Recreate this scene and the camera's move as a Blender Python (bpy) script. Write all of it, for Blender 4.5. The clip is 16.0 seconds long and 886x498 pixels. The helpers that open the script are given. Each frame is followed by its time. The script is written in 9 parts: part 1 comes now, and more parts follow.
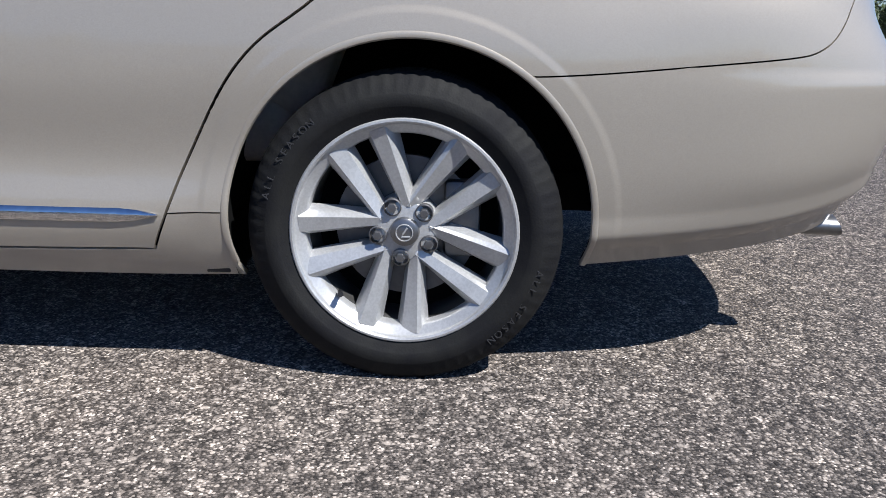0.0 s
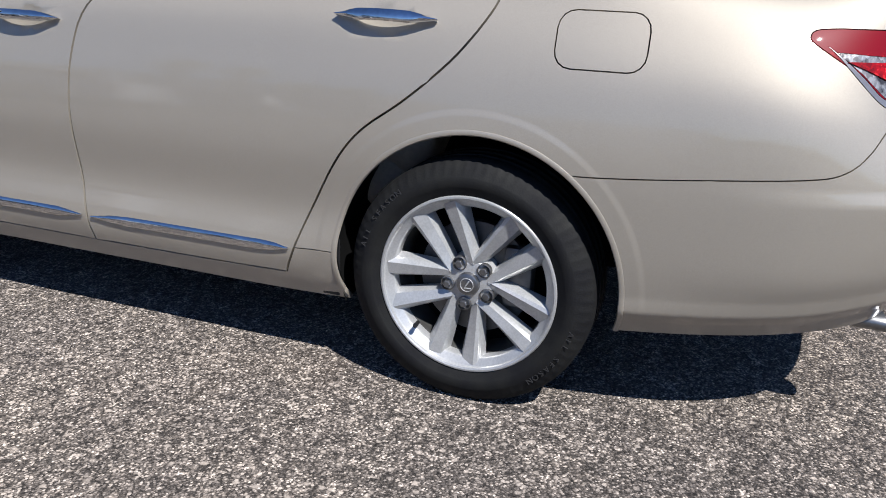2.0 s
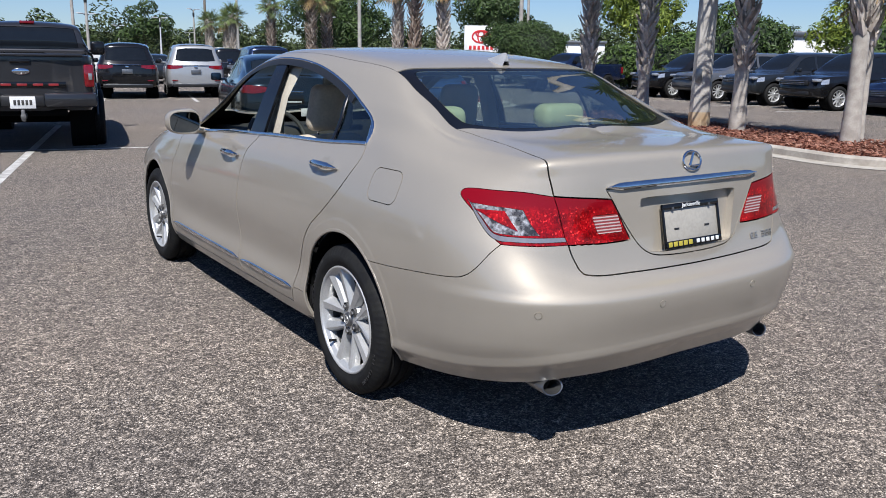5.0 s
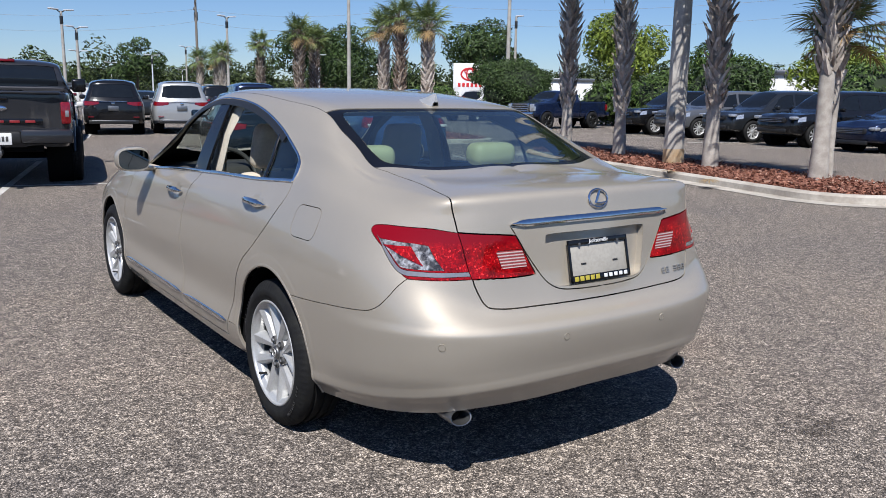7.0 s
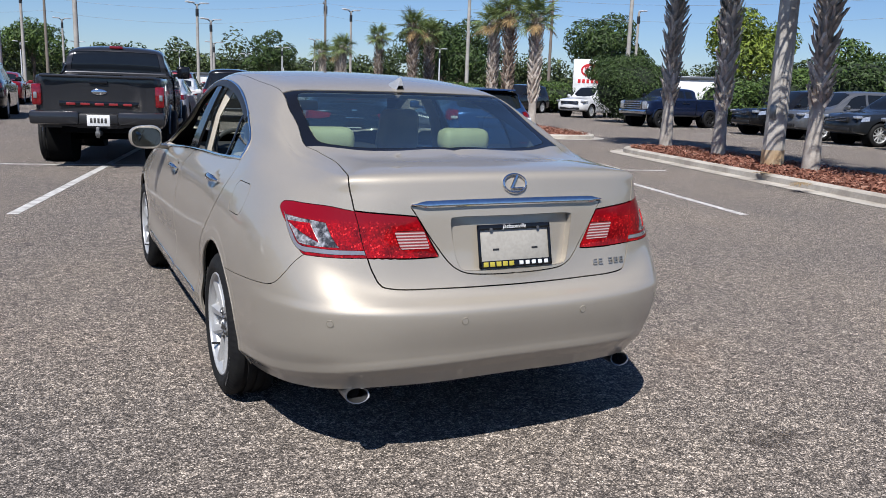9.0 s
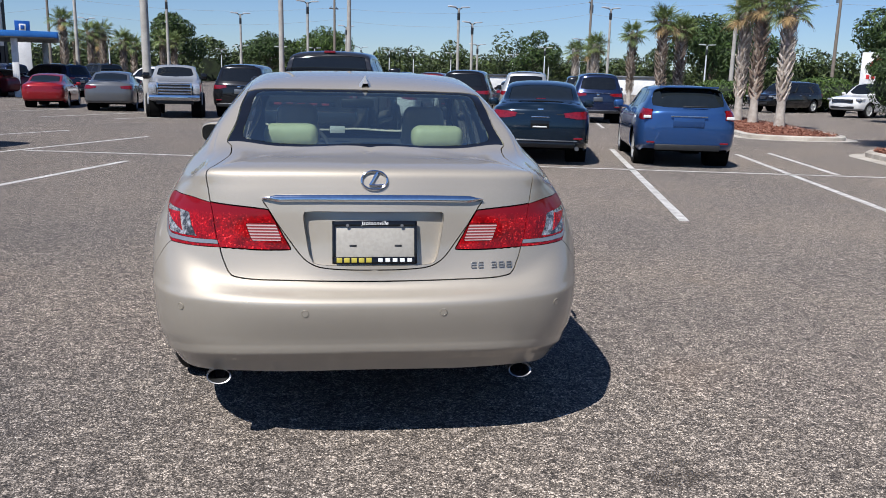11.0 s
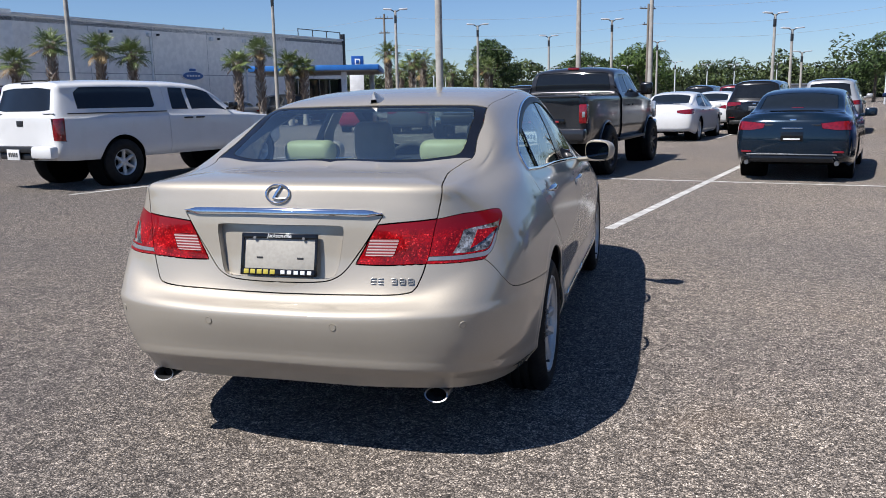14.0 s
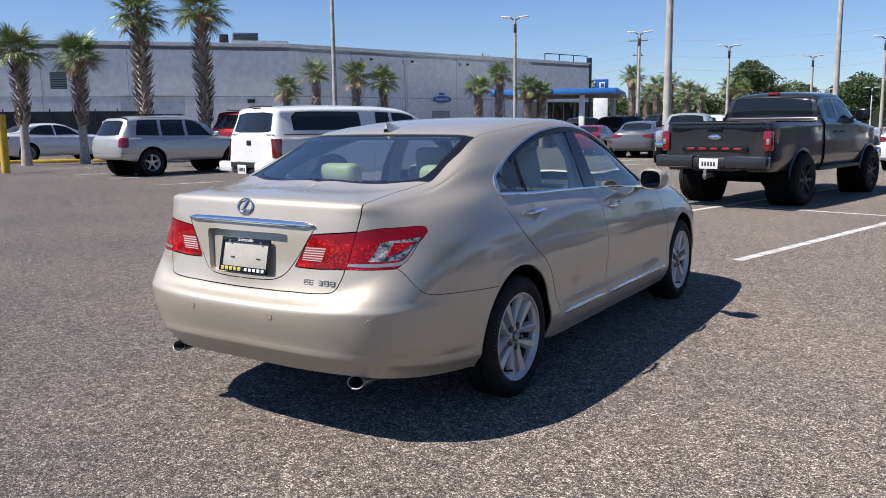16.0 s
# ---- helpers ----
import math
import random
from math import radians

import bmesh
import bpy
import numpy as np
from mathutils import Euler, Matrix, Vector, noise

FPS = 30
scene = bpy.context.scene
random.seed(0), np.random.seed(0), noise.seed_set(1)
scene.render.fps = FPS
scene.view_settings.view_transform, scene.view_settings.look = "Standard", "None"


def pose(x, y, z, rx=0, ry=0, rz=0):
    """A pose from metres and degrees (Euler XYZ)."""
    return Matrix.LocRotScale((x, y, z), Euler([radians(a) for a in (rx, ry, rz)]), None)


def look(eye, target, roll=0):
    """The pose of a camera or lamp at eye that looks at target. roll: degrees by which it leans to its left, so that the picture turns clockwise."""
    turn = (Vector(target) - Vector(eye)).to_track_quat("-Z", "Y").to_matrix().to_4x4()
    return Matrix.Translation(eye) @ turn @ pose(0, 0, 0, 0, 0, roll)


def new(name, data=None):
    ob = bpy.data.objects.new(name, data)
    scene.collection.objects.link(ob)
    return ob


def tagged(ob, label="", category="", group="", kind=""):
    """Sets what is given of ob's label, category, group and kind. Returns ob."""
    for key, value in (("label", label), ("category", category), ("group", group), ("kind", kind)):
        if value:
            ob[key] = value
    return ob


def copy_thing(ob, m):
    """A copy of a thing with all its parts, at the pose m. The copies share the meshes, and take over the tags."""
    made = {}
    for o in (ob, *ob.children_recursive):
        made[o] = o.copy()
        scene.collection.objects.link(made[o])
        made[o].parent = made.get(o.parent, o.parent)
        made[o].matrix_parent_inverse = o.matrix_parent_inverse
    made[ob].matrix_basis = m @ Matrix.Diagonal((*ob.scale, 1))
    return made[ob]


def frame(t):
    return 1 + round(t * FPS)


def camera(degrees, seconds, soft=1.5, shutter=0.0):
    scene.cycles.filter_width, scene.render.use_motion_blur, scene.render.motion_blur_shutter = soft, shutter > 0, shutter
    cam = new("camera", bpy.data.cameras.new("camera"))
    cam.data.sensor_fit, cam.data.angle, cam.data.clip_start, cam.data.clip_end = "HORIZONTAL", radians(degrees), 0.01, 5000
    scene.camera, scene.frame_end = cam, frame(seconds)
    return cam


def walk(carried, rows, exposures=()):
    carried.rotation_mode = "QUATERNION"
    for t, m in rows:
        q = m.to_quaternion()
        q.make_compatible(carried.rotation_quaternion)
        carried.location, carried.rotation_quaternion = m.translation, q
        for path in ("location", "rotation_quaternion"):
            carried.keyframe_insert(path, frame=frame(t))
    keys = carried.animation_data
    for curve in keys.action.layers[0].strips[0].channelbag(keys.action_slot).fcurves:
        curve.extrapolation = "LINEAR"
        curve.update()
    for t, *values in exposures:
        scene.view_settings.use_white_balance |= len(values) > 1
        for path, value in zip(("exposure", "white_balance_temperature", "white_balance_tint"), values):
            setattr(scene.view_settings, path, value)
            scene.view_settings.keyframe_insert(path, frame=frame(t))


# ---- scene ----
import collections
from mathutils.geometry import delaunay_2d_cdt

cam = camera(57.2, 16.0, soft=0.9)
PATH = [
    (0, (-2.457, -0.127, 0.723), (-0.53, -0.068, 0.191), 1.1),
    (0.5, (-2.457, -0.133, 0.734), (-0.536, -0.028, 0.186), 1.5),
    (1, (-2.454, -0.152, 0.774), (-0.55, 0.035, 0.192), 2.3),
    (1.5, (-2.526, -0.29, 0.939), (-0.661, 0.094, 0.329), 2.4),
    (2, (-2.662, -0.585, 1.065), (-0.888, 0.062, 0.407), 2.2),
    (2.5, (-2.701, -0.975, 1.162), (-1.031, -0.1, 0.493), 2.1),
    (3, (-2.72, -1.41, 1.25), (-1.175, -0.325, 0.592), 1.6),
    (3.5, (-2.681, -1.816, 1.325), (-1.255, -0.556, 0.708), 1.1),
    (4, (-2.636, -2.231, 1.384), (-1.338, -0.812, 0.834), 0.7),
    (4.5, (-2.528, -2.593, 1.403), (-1.343, -1.062, 0.903), 0.7),
    (5, (-2.397, -2.934, 1.399), (-1.296, -1.328, 0.943), 0.8),
    (5.2, (-2.357, -3.036, 1.419), (-1.278, -1.413, 0.97), 0.8),
    (7.3, (-2.212, -3.186, 1.424), (-1.084, -1.576, 1.058), 0.9),
    (7.5, (-2.212, -3.193, 1.425), (-1.09, -1.579, 1.059), 0.8),
    (8, (-2.181, -3.233, 1.42), (-1.106, -1.587, 1.054), 0.7),
    (8.5, (-1.969, -3.413, 1.402), (-0.974, -1.718, 1.032), 1.1),
    (9, (-1.552, -3.575, 1.388), (-0.68, -1.817, 0.999), 2.0),
    (9.2, (-1.371, -3.639, 1.399), (-0.564, -1.851, 1.005), 2.1),
    (11.3, (-0.064, -3.995, 1.423), (0.13, -2.047, 1.013), 1.1),
    (11.5, (-0.048, -3.989, 1.425), (0.115, -2.038, 1.014), 0.9),
    (12, (0.033, -3.995, 1.422), (0.128, -2.039, 1.014), 0.3),
    (12.5, (0.178, -3.963, 1.418), (0.188, -2.004, 1.015), -0.1),
    (13, (0.498, -3.879, 1.406), (0.379, -1.923, 1.009), -0.5),
    (13.5, (0.951, -3.846, 1.398), (0.646, -1.907, 1.016), -0.9),
    (14, (1.383, -3.775, 1.394), (0.868, -1.878, 1.028), -1.1),
    (14.5, (1.829, -3.765, 1.396), (1.111, -1.931, 1.05), -1.2),
    (15, (2.213, -3.721, 1.401), (1.327, -1.958, 1.071), -1.0),
    (15.5, (2.565, -3.695, 1.393), (1.564, -1.992, 1.08), -0.8),
    (16, (2.794, -3.655, 1.415), (1.717, -1.997, 1.111), -0.7),
]
walk(cam, [(t, look(eye, target, roll)) for t, eye, target, roll in PATH], exposures=((0, .52, 6300, 10), (2, .38, 6380, 10), (4.5, .33, 6420, 10), (8.5, .32, 6500, 10), (12.5, .36, 6530, 10), (14.5, .52, 6640, 10), (16, .67, 6760, 11)))

# ---- light ----
world = bpy.data.worlds.new("world")
scene.world = world
world.use_nodes = True
sky = world.node_tree.nodes.new("ShaderNodeTexSky")
sky.sky_type = "NISHITA"
sky.sun_disc = False
SUN_WAY = Vector((0.48, 0.60, -1.0)).normalized()      # the way the sunlight travels
sky.sun_elevation = math.asin(-SUN_WAY.z)
sky.sun_rotation = math.atan2(-SUN_WAY.x, -SUN_WAY.y)
sky.altitude = 300
sky.air_density, sky.dust_density, sky.ozone_density = 1.0, 0.1, 5.0
tint = world.node_tree.nodes.new("ShaderNodeMix")
tint.data_type, tint.blend_type = "RGBA", "MULTIPLY"
tint.inputs[0].default_value = 1.0
tint.inputs[7].default_value = (0.86, 0.97, 1.20, 1)
world.node_tree.links.new(sky.outputs[0], tint.inputs[6])
world.node_tree.links.new(tint.outputs[2], world.node_tree.nodes["Background"].inputs[0])
world.node_tree.nodes["Background"].inputs[1].default_value = 0.067
sun = new("sun", bpy.data.lights.new("sun", "SUN"))
sun.data.energy, sun.data.angle, sun.data.color = 5.0, radians(0.55), (1.0, 0.98, 0.965)
sun.matrix_world = look((0, 0, 30), Vector((0, 0, 30)) + SUN_WAY)

# ---- materials ----
def nodes_of(name):
    m = bpy.data.materials.new(name)
    m.use_nodes = True
    nt = m.node_tree
    return m, nt, nt.nodes["Principled BSDF"]


def put(sh, **kw):
    for key, v in kw.items():
        sh.inputs[key.replace("_", " ")].default_value = (*v, 1.0) if isinstance(v, tuple) and len(v) == 3 else v


def ramp(nt, src, a, b, lo=0.35, hi=0.65):
    n = nt.nodes.new("ShaderNodeValToRGB")
    n.color_ramp.elements[0].position, n.color_ramp.elements[1].position = lo, hi
    n.color_ramp.elements[0].color, n.color_ramp.elements[1].color = (*a, 1), (*b, 1)
    nt.links.new(src, n.inputs[0])
    return n.outputs[0]


def tex(nt, kind, scale, detail=4.0, stretch=(1, 1, 1), space="Object"):
    co, mp, t = nt.nodes.new("ShaderNodeTexCoord"), nt.nodes.new("ShaderNodeMapping"), nt.nodes.new("ShaderNodeTex" + kind)
    mp.inputs["Scale"].default_value = stretch
    nt.links.new(co.outputs[space], mp.inputs[0])
    nt.links.new(mp.outputs[0], t.inputs["Vector"])
    t.inputs["Scale"].default_value = scale
    if kind == "Noise":
        t.inputs["Detail"].default_value = detail
    return t


def bump(nt, sh, src, strength=0.2, dist=0.01):
    b = nt.nodes.new("ShaderNodeBump")
    b.inputs["Strength"].default_value, b.inputs["Distance"].default_value = strength, dist
    nt.links.new(src, b.inputs["Height"])
    nt.links.new(b.outputs[0], sh.inputs["Normal"])


def mixc(nt, fac, a, b, mode="MIX"):
    n = nt.nodes.new("ShaderNodeMix")
    n.data_type, n.blend_type = "RGBA", mode
    for sock, v in ((n.inputs[0], fac), (n.inputs[6], a), (n.inputs[7], b)):
        if isinstance(v, tuple):
            sock.default_value = (*v, 1)
        elif isinstance(v, (int, float)):
            sock.default_value = v
        else:
            nt.links.new(v, sock)
    return n.outputs[2]


def simple(name, a, b=None, rough=0.5, metal=0.0, scale=8.0, bmp=0.0, bscale=60.0, rough_var=0.08, **kw):
    """A surface with two-scale colour variation, uneven gloss and a little relief."""
    m, nt, sh = nodes_of(name)
    b = b or tuple(c * 0.86 for c in a)
    n1, n2 = tex(nt, "Noise", scale, 6), tex(nt, "Noise", scale * 9, 3)
    c1 = ramp(nt, n1.outputs[0], b, a, 0.38, 0.62)
    c2 = ramp(nt, n2.outputs[0], (0.9, 0.9, 0.9), (1, 1, 1), 0.4, 0.6)
    nt.links.new(mixc(nt, 1.0, c1, c2, "MULTIPLY"), sh.inputs["Base Color"])
    put(sh, Metallic=metal, **kw)
    mr = nt.nodes.new("ShaderNodeMapRange")
    mr.inputs[3].default_value, mr.inputs[4].default_value = max(rough - rough_var, 0.02), min(rough + rough_var, 1)
    nt.links.new(n1.outputs[0], mr.inputs[0])
    nt.links.new(mr.outputs[0], sh.inputs["Roughness"])
    if bmp:
        bump(nt, sh, tex(nt, "Noise", bscale, 4).outputs[0], bmp, 0.004)
    return m


def car_paint(name, colour, metal=0.55, rough=0.36, dust=(0.35, 0.31, 0.26), coat=1.5):
    """Base coat with fine flakes under clear coat, with thin dust."""
    m, nt, sh = nodes_of(name)
    fl = tex(nt, "Voronoi", 900)
    v = ramp(nt, fl.outputs["Color"], tuple(c * 0.9 for c in colour), tuple(min(c * 1.08, 1) for c in colour), 0.1, 0.9)
    dn = tex(nt, "Noise", 3.2, 8)
    d = ramp(nt, dn.outputs[0], (0, 0, 0), (0.10, 0.10, 0.10), 0.5, 0.8)
    nt.links.new(mixc(nt, d, v, dust), sh.inputs["Base Color"])
    put(sh, Metallic=metal, Roughness=rough, Specular_IOR_Level=0.1)
    put(sh, Coat_Weight=1.0, Coat_Roughness=0.035, Coat_IOR=coat)
    cr = nt.nodes.new("ShaderNodeMapRange")
    cr.inputs[3].default_value, cr.inputs[4].default_value = 0.05, 0.11
    nt.links.new(dn.outputs[0], cr.inputs[0])
    nt.links.new(cr.outputs[0], sh.inputs["Coat Roughness"])
    return m


def glass(name, tint, rough=0.0, ior=1.85, film=0.0):
    """A thin pane: tinted see-through with a mirror sheen by Fresnel."""
    m, nt, sh = nodes_of(name)
    nt.nodes.remove(sh)
    out = nt.nodes["Material Output"]
    tr, gl, lw, mx = (nt.nodes.new("ShaderNode" + k) for k in ("BsdfTransparent", "BsdfGlossy", "LayerWeight", "MixShader"))
    tr.inputs[0].default_value = (*tint, 1)
    gl.inputs["Roughness"].default_value = rough + 0.008
    gl.inputs[0].default_value = (1, 1, 1, 1)
    # the sheen of both faces of a thin pane, the same from inside and outside
    lw.inputs[0].default_value = 0.5
    power, scale = nt.nodes.new("ShaderNodeMath"), nt.nodes.new("ShaderNodeMapRange")
    power.operation = "POWER"
    power.inputs[1].default_value = 4.5
    nt.links.new(lw.outputs["Facing"], power.inputs[0])
    nt.links.new(power.outputs[0], scale.inputs[0])
    scale.inputs[3].default_value, scale.inputs[4].default_value = 1.6 * ((ior - 1) / (ior + 1)) ** 2, 1.0
    nt.links.new(scale.outputs[0], mx.inputs[0])
    if film:
        # road dust and a bright blue-green haze, put into a thin diffuse layer
        df, m2 = nt.nodes.new("ShaderNodeBsdfDiffuse"), nt.nodes.new("ShaderNodeMixShader")
        df.inputs[0].default_value = (0.42, 0.60, 0.56, 1)
        m2.inputs[0].default_value = film
        nt.links.new(tr.outputs[0], m2.inputs[1])
        nt.links.new(df.outputs[0], m2.inputs[2])
        nt.links.new(m2.outputs[0], mx.inputs[1])
    else:
        nt.links.new(tr.outputs[0], mx.inputs[1])
    nt.links.new(gl.outputs[0], mx.inputs[2])
    nt.links.new(mx.outputs[0], out.inputs[0])
    return m


def asphalt_mat():
    """Worn coarse asphalt: pale and dark stones in a grey-brown binder, with faint broad patches."""
    m, nt, sh = nodes_of("asphalt")
    vo = tex(nt, "Voronoi", 185)
    vo.inputs["Randomness"].default_value = 1.0
    sep = nt.nodes.new("ShaderNodeSeparateColor")
    nt.links.new(vo.outputs["Color"], sep.inputs[0])
    stone = nt.nodes.new("ShaderNodeValToRGB")
    cr = stone.color_ramp
    cr.elements[0].position, cr.elements[0].color = 0.0, (0.06, 0.057, 0.054, 1)
    cr.elements[1].position, cr.elements[1].color = 1.0, (0.74, 0.71, 0.665, 1)
    for p, c in ((0.30, (0.12, 0.113, 0.107)), (0.62, (0.26, 0.244, 0.231)), (0.84, (0.41, 0.386, 0.363)), (0.93, (0.68, 0.648, 0.612))):
        e = cr.elements.new(p)
        e.color = (*c, 1)
    nt.links.new(sep.outputs[0], stone.inputs[0])
    edge = ramp(nt, vo.outputs["Distance"], (1.08, 1.08, 1.08), (0.50, 0.49, 0.48), 0.34, 0.66)
    grit = tex(nt, "Noise", 420, 2)
    gritc = ramp(nt, grit.outputs[0], (0.76, 0.76, 0.76), (1.16, 1.16, 1.16), 0.3, 0.7)
    c = mixc(nt, 1.0, mixc(nt, 1.0, stone.outputs[0], edge, "MULTIPLY"), gritc, "MULTIPLY")
    coarse = tex(nt, "Noise", 42, 3)
    c = mixc(nt, 1.0, c, ramp(nt, coarse.outputs[0], (0.60, 0.60, 0.60), (1.40, 1.40, 1.39), 0.36, 0.64), "MULTIPLY")
    # larger chips and pits, some lying bare
    chip = tex(nt, "Voronoi", 78)
    sep2 = nt.nodes.new("ShaderNodeSeparateColor")
    nt.links.new(chip.outputs["Color"], sep2.inputs[0])
    body = ramp(nt, chip.outputs["Distance"], (1, 1, 1), (0, 0, 0), 0.30, 0.42)
    bare = mixc(nt, 1.0, ramp(nt, sep2.outputs[0], (0, 0, 0), (0.72, 0.72, 0.72), 0.86, 0.90), body, "MULTIPLY")
    c = mixc(nt, bare, c, (0.70, 0.665, 0.615))
    pit = mixc(nt, 1.0, ramp(nt, sep2.outputs[1], (0, 0, 0), (0.42, 0.42, 0.42), 0.78, 0.84), body, "MULTIPLY")
    c = mixc(nt, pit, c, (0.045, 0.043, 0.042))
    worn = tex(nt, "Voronoi", 34)
    sep3 = nt.nodes.new("ShaderNodeSeparateColor")
    nt.links.new(worn.outputs["Color"], sep3.inputs[0])
    face = ramp(nt, worn.outputs["Distance"], (0.62, 0.62, 0.62), (0, 0, 0), 0.17, 0.30)
    c = mixc(nt, mixc(nt, 1.0, ramp(nt, sep3.outputs[0], (0, 0, 0), (1, 1, 1), 0.60, 0.66), face, "MULTIPLY"), c, (0.66, 0.625, 0.58))
    clump = tex(nt, "Noise", 15, 3)
    c = mixc(nt, 1.0, c, ramp(nt, clump.outputs[0], (0.76, 0.76, 0.76), (1.24, 1.24, 1.23), 0.38, 0.62), "MULTIPLY")
    broad = tex(nt, "Noise", 0.42, 5)
    c = mixc(nt, 1.0, c, ramp(nt, broad.outputs[0], (0.84, 0.845, 0.86), (1.06, 1.04, 1.01), 0.36, 0.66), "MULTIPLY")
    mid = tex(nt, "Noise", 4.5, 5)
    c = mixc(nt, 1.0, c, ramp(nt, mid.outputs[0], (0.90, 0.90, 0.905), (1.06, 1.06, 1.05), 0.36, 0.64), "MULTIPLY")
    stain = tex(nt, "Noise", 0.9, 3)
    c = mixc(nt, ramp(nt, stain.outputs[0], (0, 0, 0), (0.12, 0.12, 0.12), 0.62, 0.78), c, (0.30, 0.21, 0.13))
    c = mixc(nt, 1.0, c, (0.758, 0.694, 0.643), "MULTIPLY")
    nt.links.new(c, sh.inputs["Base Color"])
    put(sh, Roughness=0.82, Specular_IOR_Level=0.35, Diffuse_Roughness=1.0)
    bump(nt, sh, vo.outputs["Distance"], 0.55, -0.006)
    return m


M = {}
M["paint"] = car_paint("champagne_paint", (0.425, 0.381, 0.314), 0.46, 0.55, coat=1.7)
M["asphalt"] = asphalt_mat()
M["liner"] = simple("black_liner", (0.006, 0.006, 0.006), rough=0.95, Specular_IOR_Level=0.1)
M["black"] = simple("black_plastic", (0.018, 0.018, 0.019), rough=0.45, bmp=0.1)
M["gloss_black"] = simple("gloss_black", (0.008, 0.008, 0.009), rough=0.14)
M["rubber"] = simple("tyre_rubber", (0.009, 0.009, 0.010), (0.015, 0.015, 0.014), rough=0.72, scale=14, bmp=0.15, bscale=220, Specular_IOR_Level=0.22)
M["alloy"] = simple("alloy_silver", (0.55, 0.55, 0.54), (0.50, 0.50, 0.49), rough=0.34, metal=0.45, scale=20)
M["alloy_grey"] = simple("alloy_grey", (0.30, 0.30, 0.30), rough=0.35, metal=0.9)
M["badge_grey"] = simple("badge_grey", (0.36, 0.345, 0.32), rough=0.3, metal=0.6)
M["chrome"] = simple("chrome", (0.80, 0.81, 0.83), (0.74, 0.75, 0.77), rough=0.06, metal=1.0, rough_var=0.03)
# inside of the rim, its colour darkened for the shade behind the spokes
M["barrel"] = simple("shaded_barrel", (0.10, 0.10, 0.098), (0.06, 0.058, 0.055), rough=0.55, metal=0.3, scale=16)
M["steel"] = simple("dull_steel", (0.20, 0.195, 0.19), rough=0.5, metal=0.8)
M["beige"] = simple("beige_trim", (0.50, 0.455, 0.37), rough=0.6, bmp=0.12, bscale=180)
M["cream"] = simple("cream_leather", (0.70, 0.68, 0.42), (0.62, 0.60, 0.36), rough=0.5, bmp=0.15, bscale=160)
M["tan"] = simple("tan_leather", (0.60, 0.53, 0.43), rough=0.5, bmp=0.15, bscale=160)
M["dash"] = simple("dark_dash", (0.05, 0.048, 0.045), rough=0.6, bmp=0.15)
M["glass_side"] = glass("side_glass", (0.66, 0.74, 0.70), 0.0, 1.6)
M["glass_rear"] = glass("rear_glass", (0.68, 0.80, 0.76), 0.0, 2.3, 0.018)
M["white"] = simple("white_plastic", (0.78, 0.78, 0.76), rough=0.4)
M["plate"] = simple("plate_backing", (0.40, 0.375, 0.325), (0.37, 0.345, 0.30), rough=0.35)
M["yellow"] = simple("yellow_print", (0.46, 0.38, 0.05), rough=0.5)
M["line"] = simple("road_paint", (0.62, 0.61, 0.58), (0.36, 0.345, 0.32), rough=0.75, scale=7, bmp=0.4, bscale=120)
M["glass_q"] = glass("quarter_glass", (0.34, 0.40, 0.38), 0.0, 1.5)
# mirror colour darkened, standing in for dark surroundings reflected in it
M["mirror"] = simple("darkened_mirror", (0.11, 0.12, 0.12), rough=0.02, metal=1.0, rough_var=0.01)
M["beige_ring"] = simple("sensor_ring", (0.30, 0.27, 0.21), rough=0.4)
M["lamp_silver"] = simple("lamp_silver", (0.42, 0.40, 0.395), rough=0.22, metal=0.6)
M["mulch"] = simple("bark_mulch", (0.30, 0.11, 0.06), (0.16, 0.06, 0.035), rough=0.9, scale=30, bmp=1.0, bscale=60)


def lamp_red_mat(name="lamp_red"):
    """Red lens over a reflector: a dark smooth upper band, small glints painted in below, under a glossy surface."""
    m, nt, sh = nodes_of(name)
    vo = tex(nt, "Voronoi", 190)
    c = ramp(nt, vo.outputs["Color"], (0.19, 0.001, 0.003), (0.36, 0.002, 0.005), 0.30, 0.70)
    # sparkle of the reflector, put into the colour as bright red cells
    glint = ramp(nt, vo.outputs["Color"], (0, 0, 0), (1, 1, 1), 0.80, 0.86)
    c = mixc(nt, glint, c, (0.75, 0.03, 0.03))
    big = tex(nt, "Noise", 16, 3)
    c = mixc(nt, 1.0, c, ramp(nt, big.outputs[0], (0.55, 0.55, 0.55), (1.15, 1.15, 1.15), 0.38, 0.62), "MULTIPLY")
    co, sep = nt.nodes.new("ShaderNodeTexCoord"), nt.nodes.new("ShaderNodeSeparateXYZ")
    nt.links.new(co.outputs["Object"], sep.inputs[0])
    mr = nt.nodes.new("ShaderNodeMapRange")
    mr.inputs[1].default_value, mr.inputs[2].default_value = 0.905, 0.930
    nt.links.new(sep.outputs[2], mr.inputs[0])
    c = mixc(nt, mr.outputs[0], c, (0.20, 0.001, 0.006))
    nt.links.new(c, sh.inputs["Base Color"])
    put(sh, Roughness=0.4, Specular_IOR_Level=0.1, Coat_Weight=0.55, Coat_Roughness=0.02)
    return m


M["lamp_red"] = lamp_red_mat()


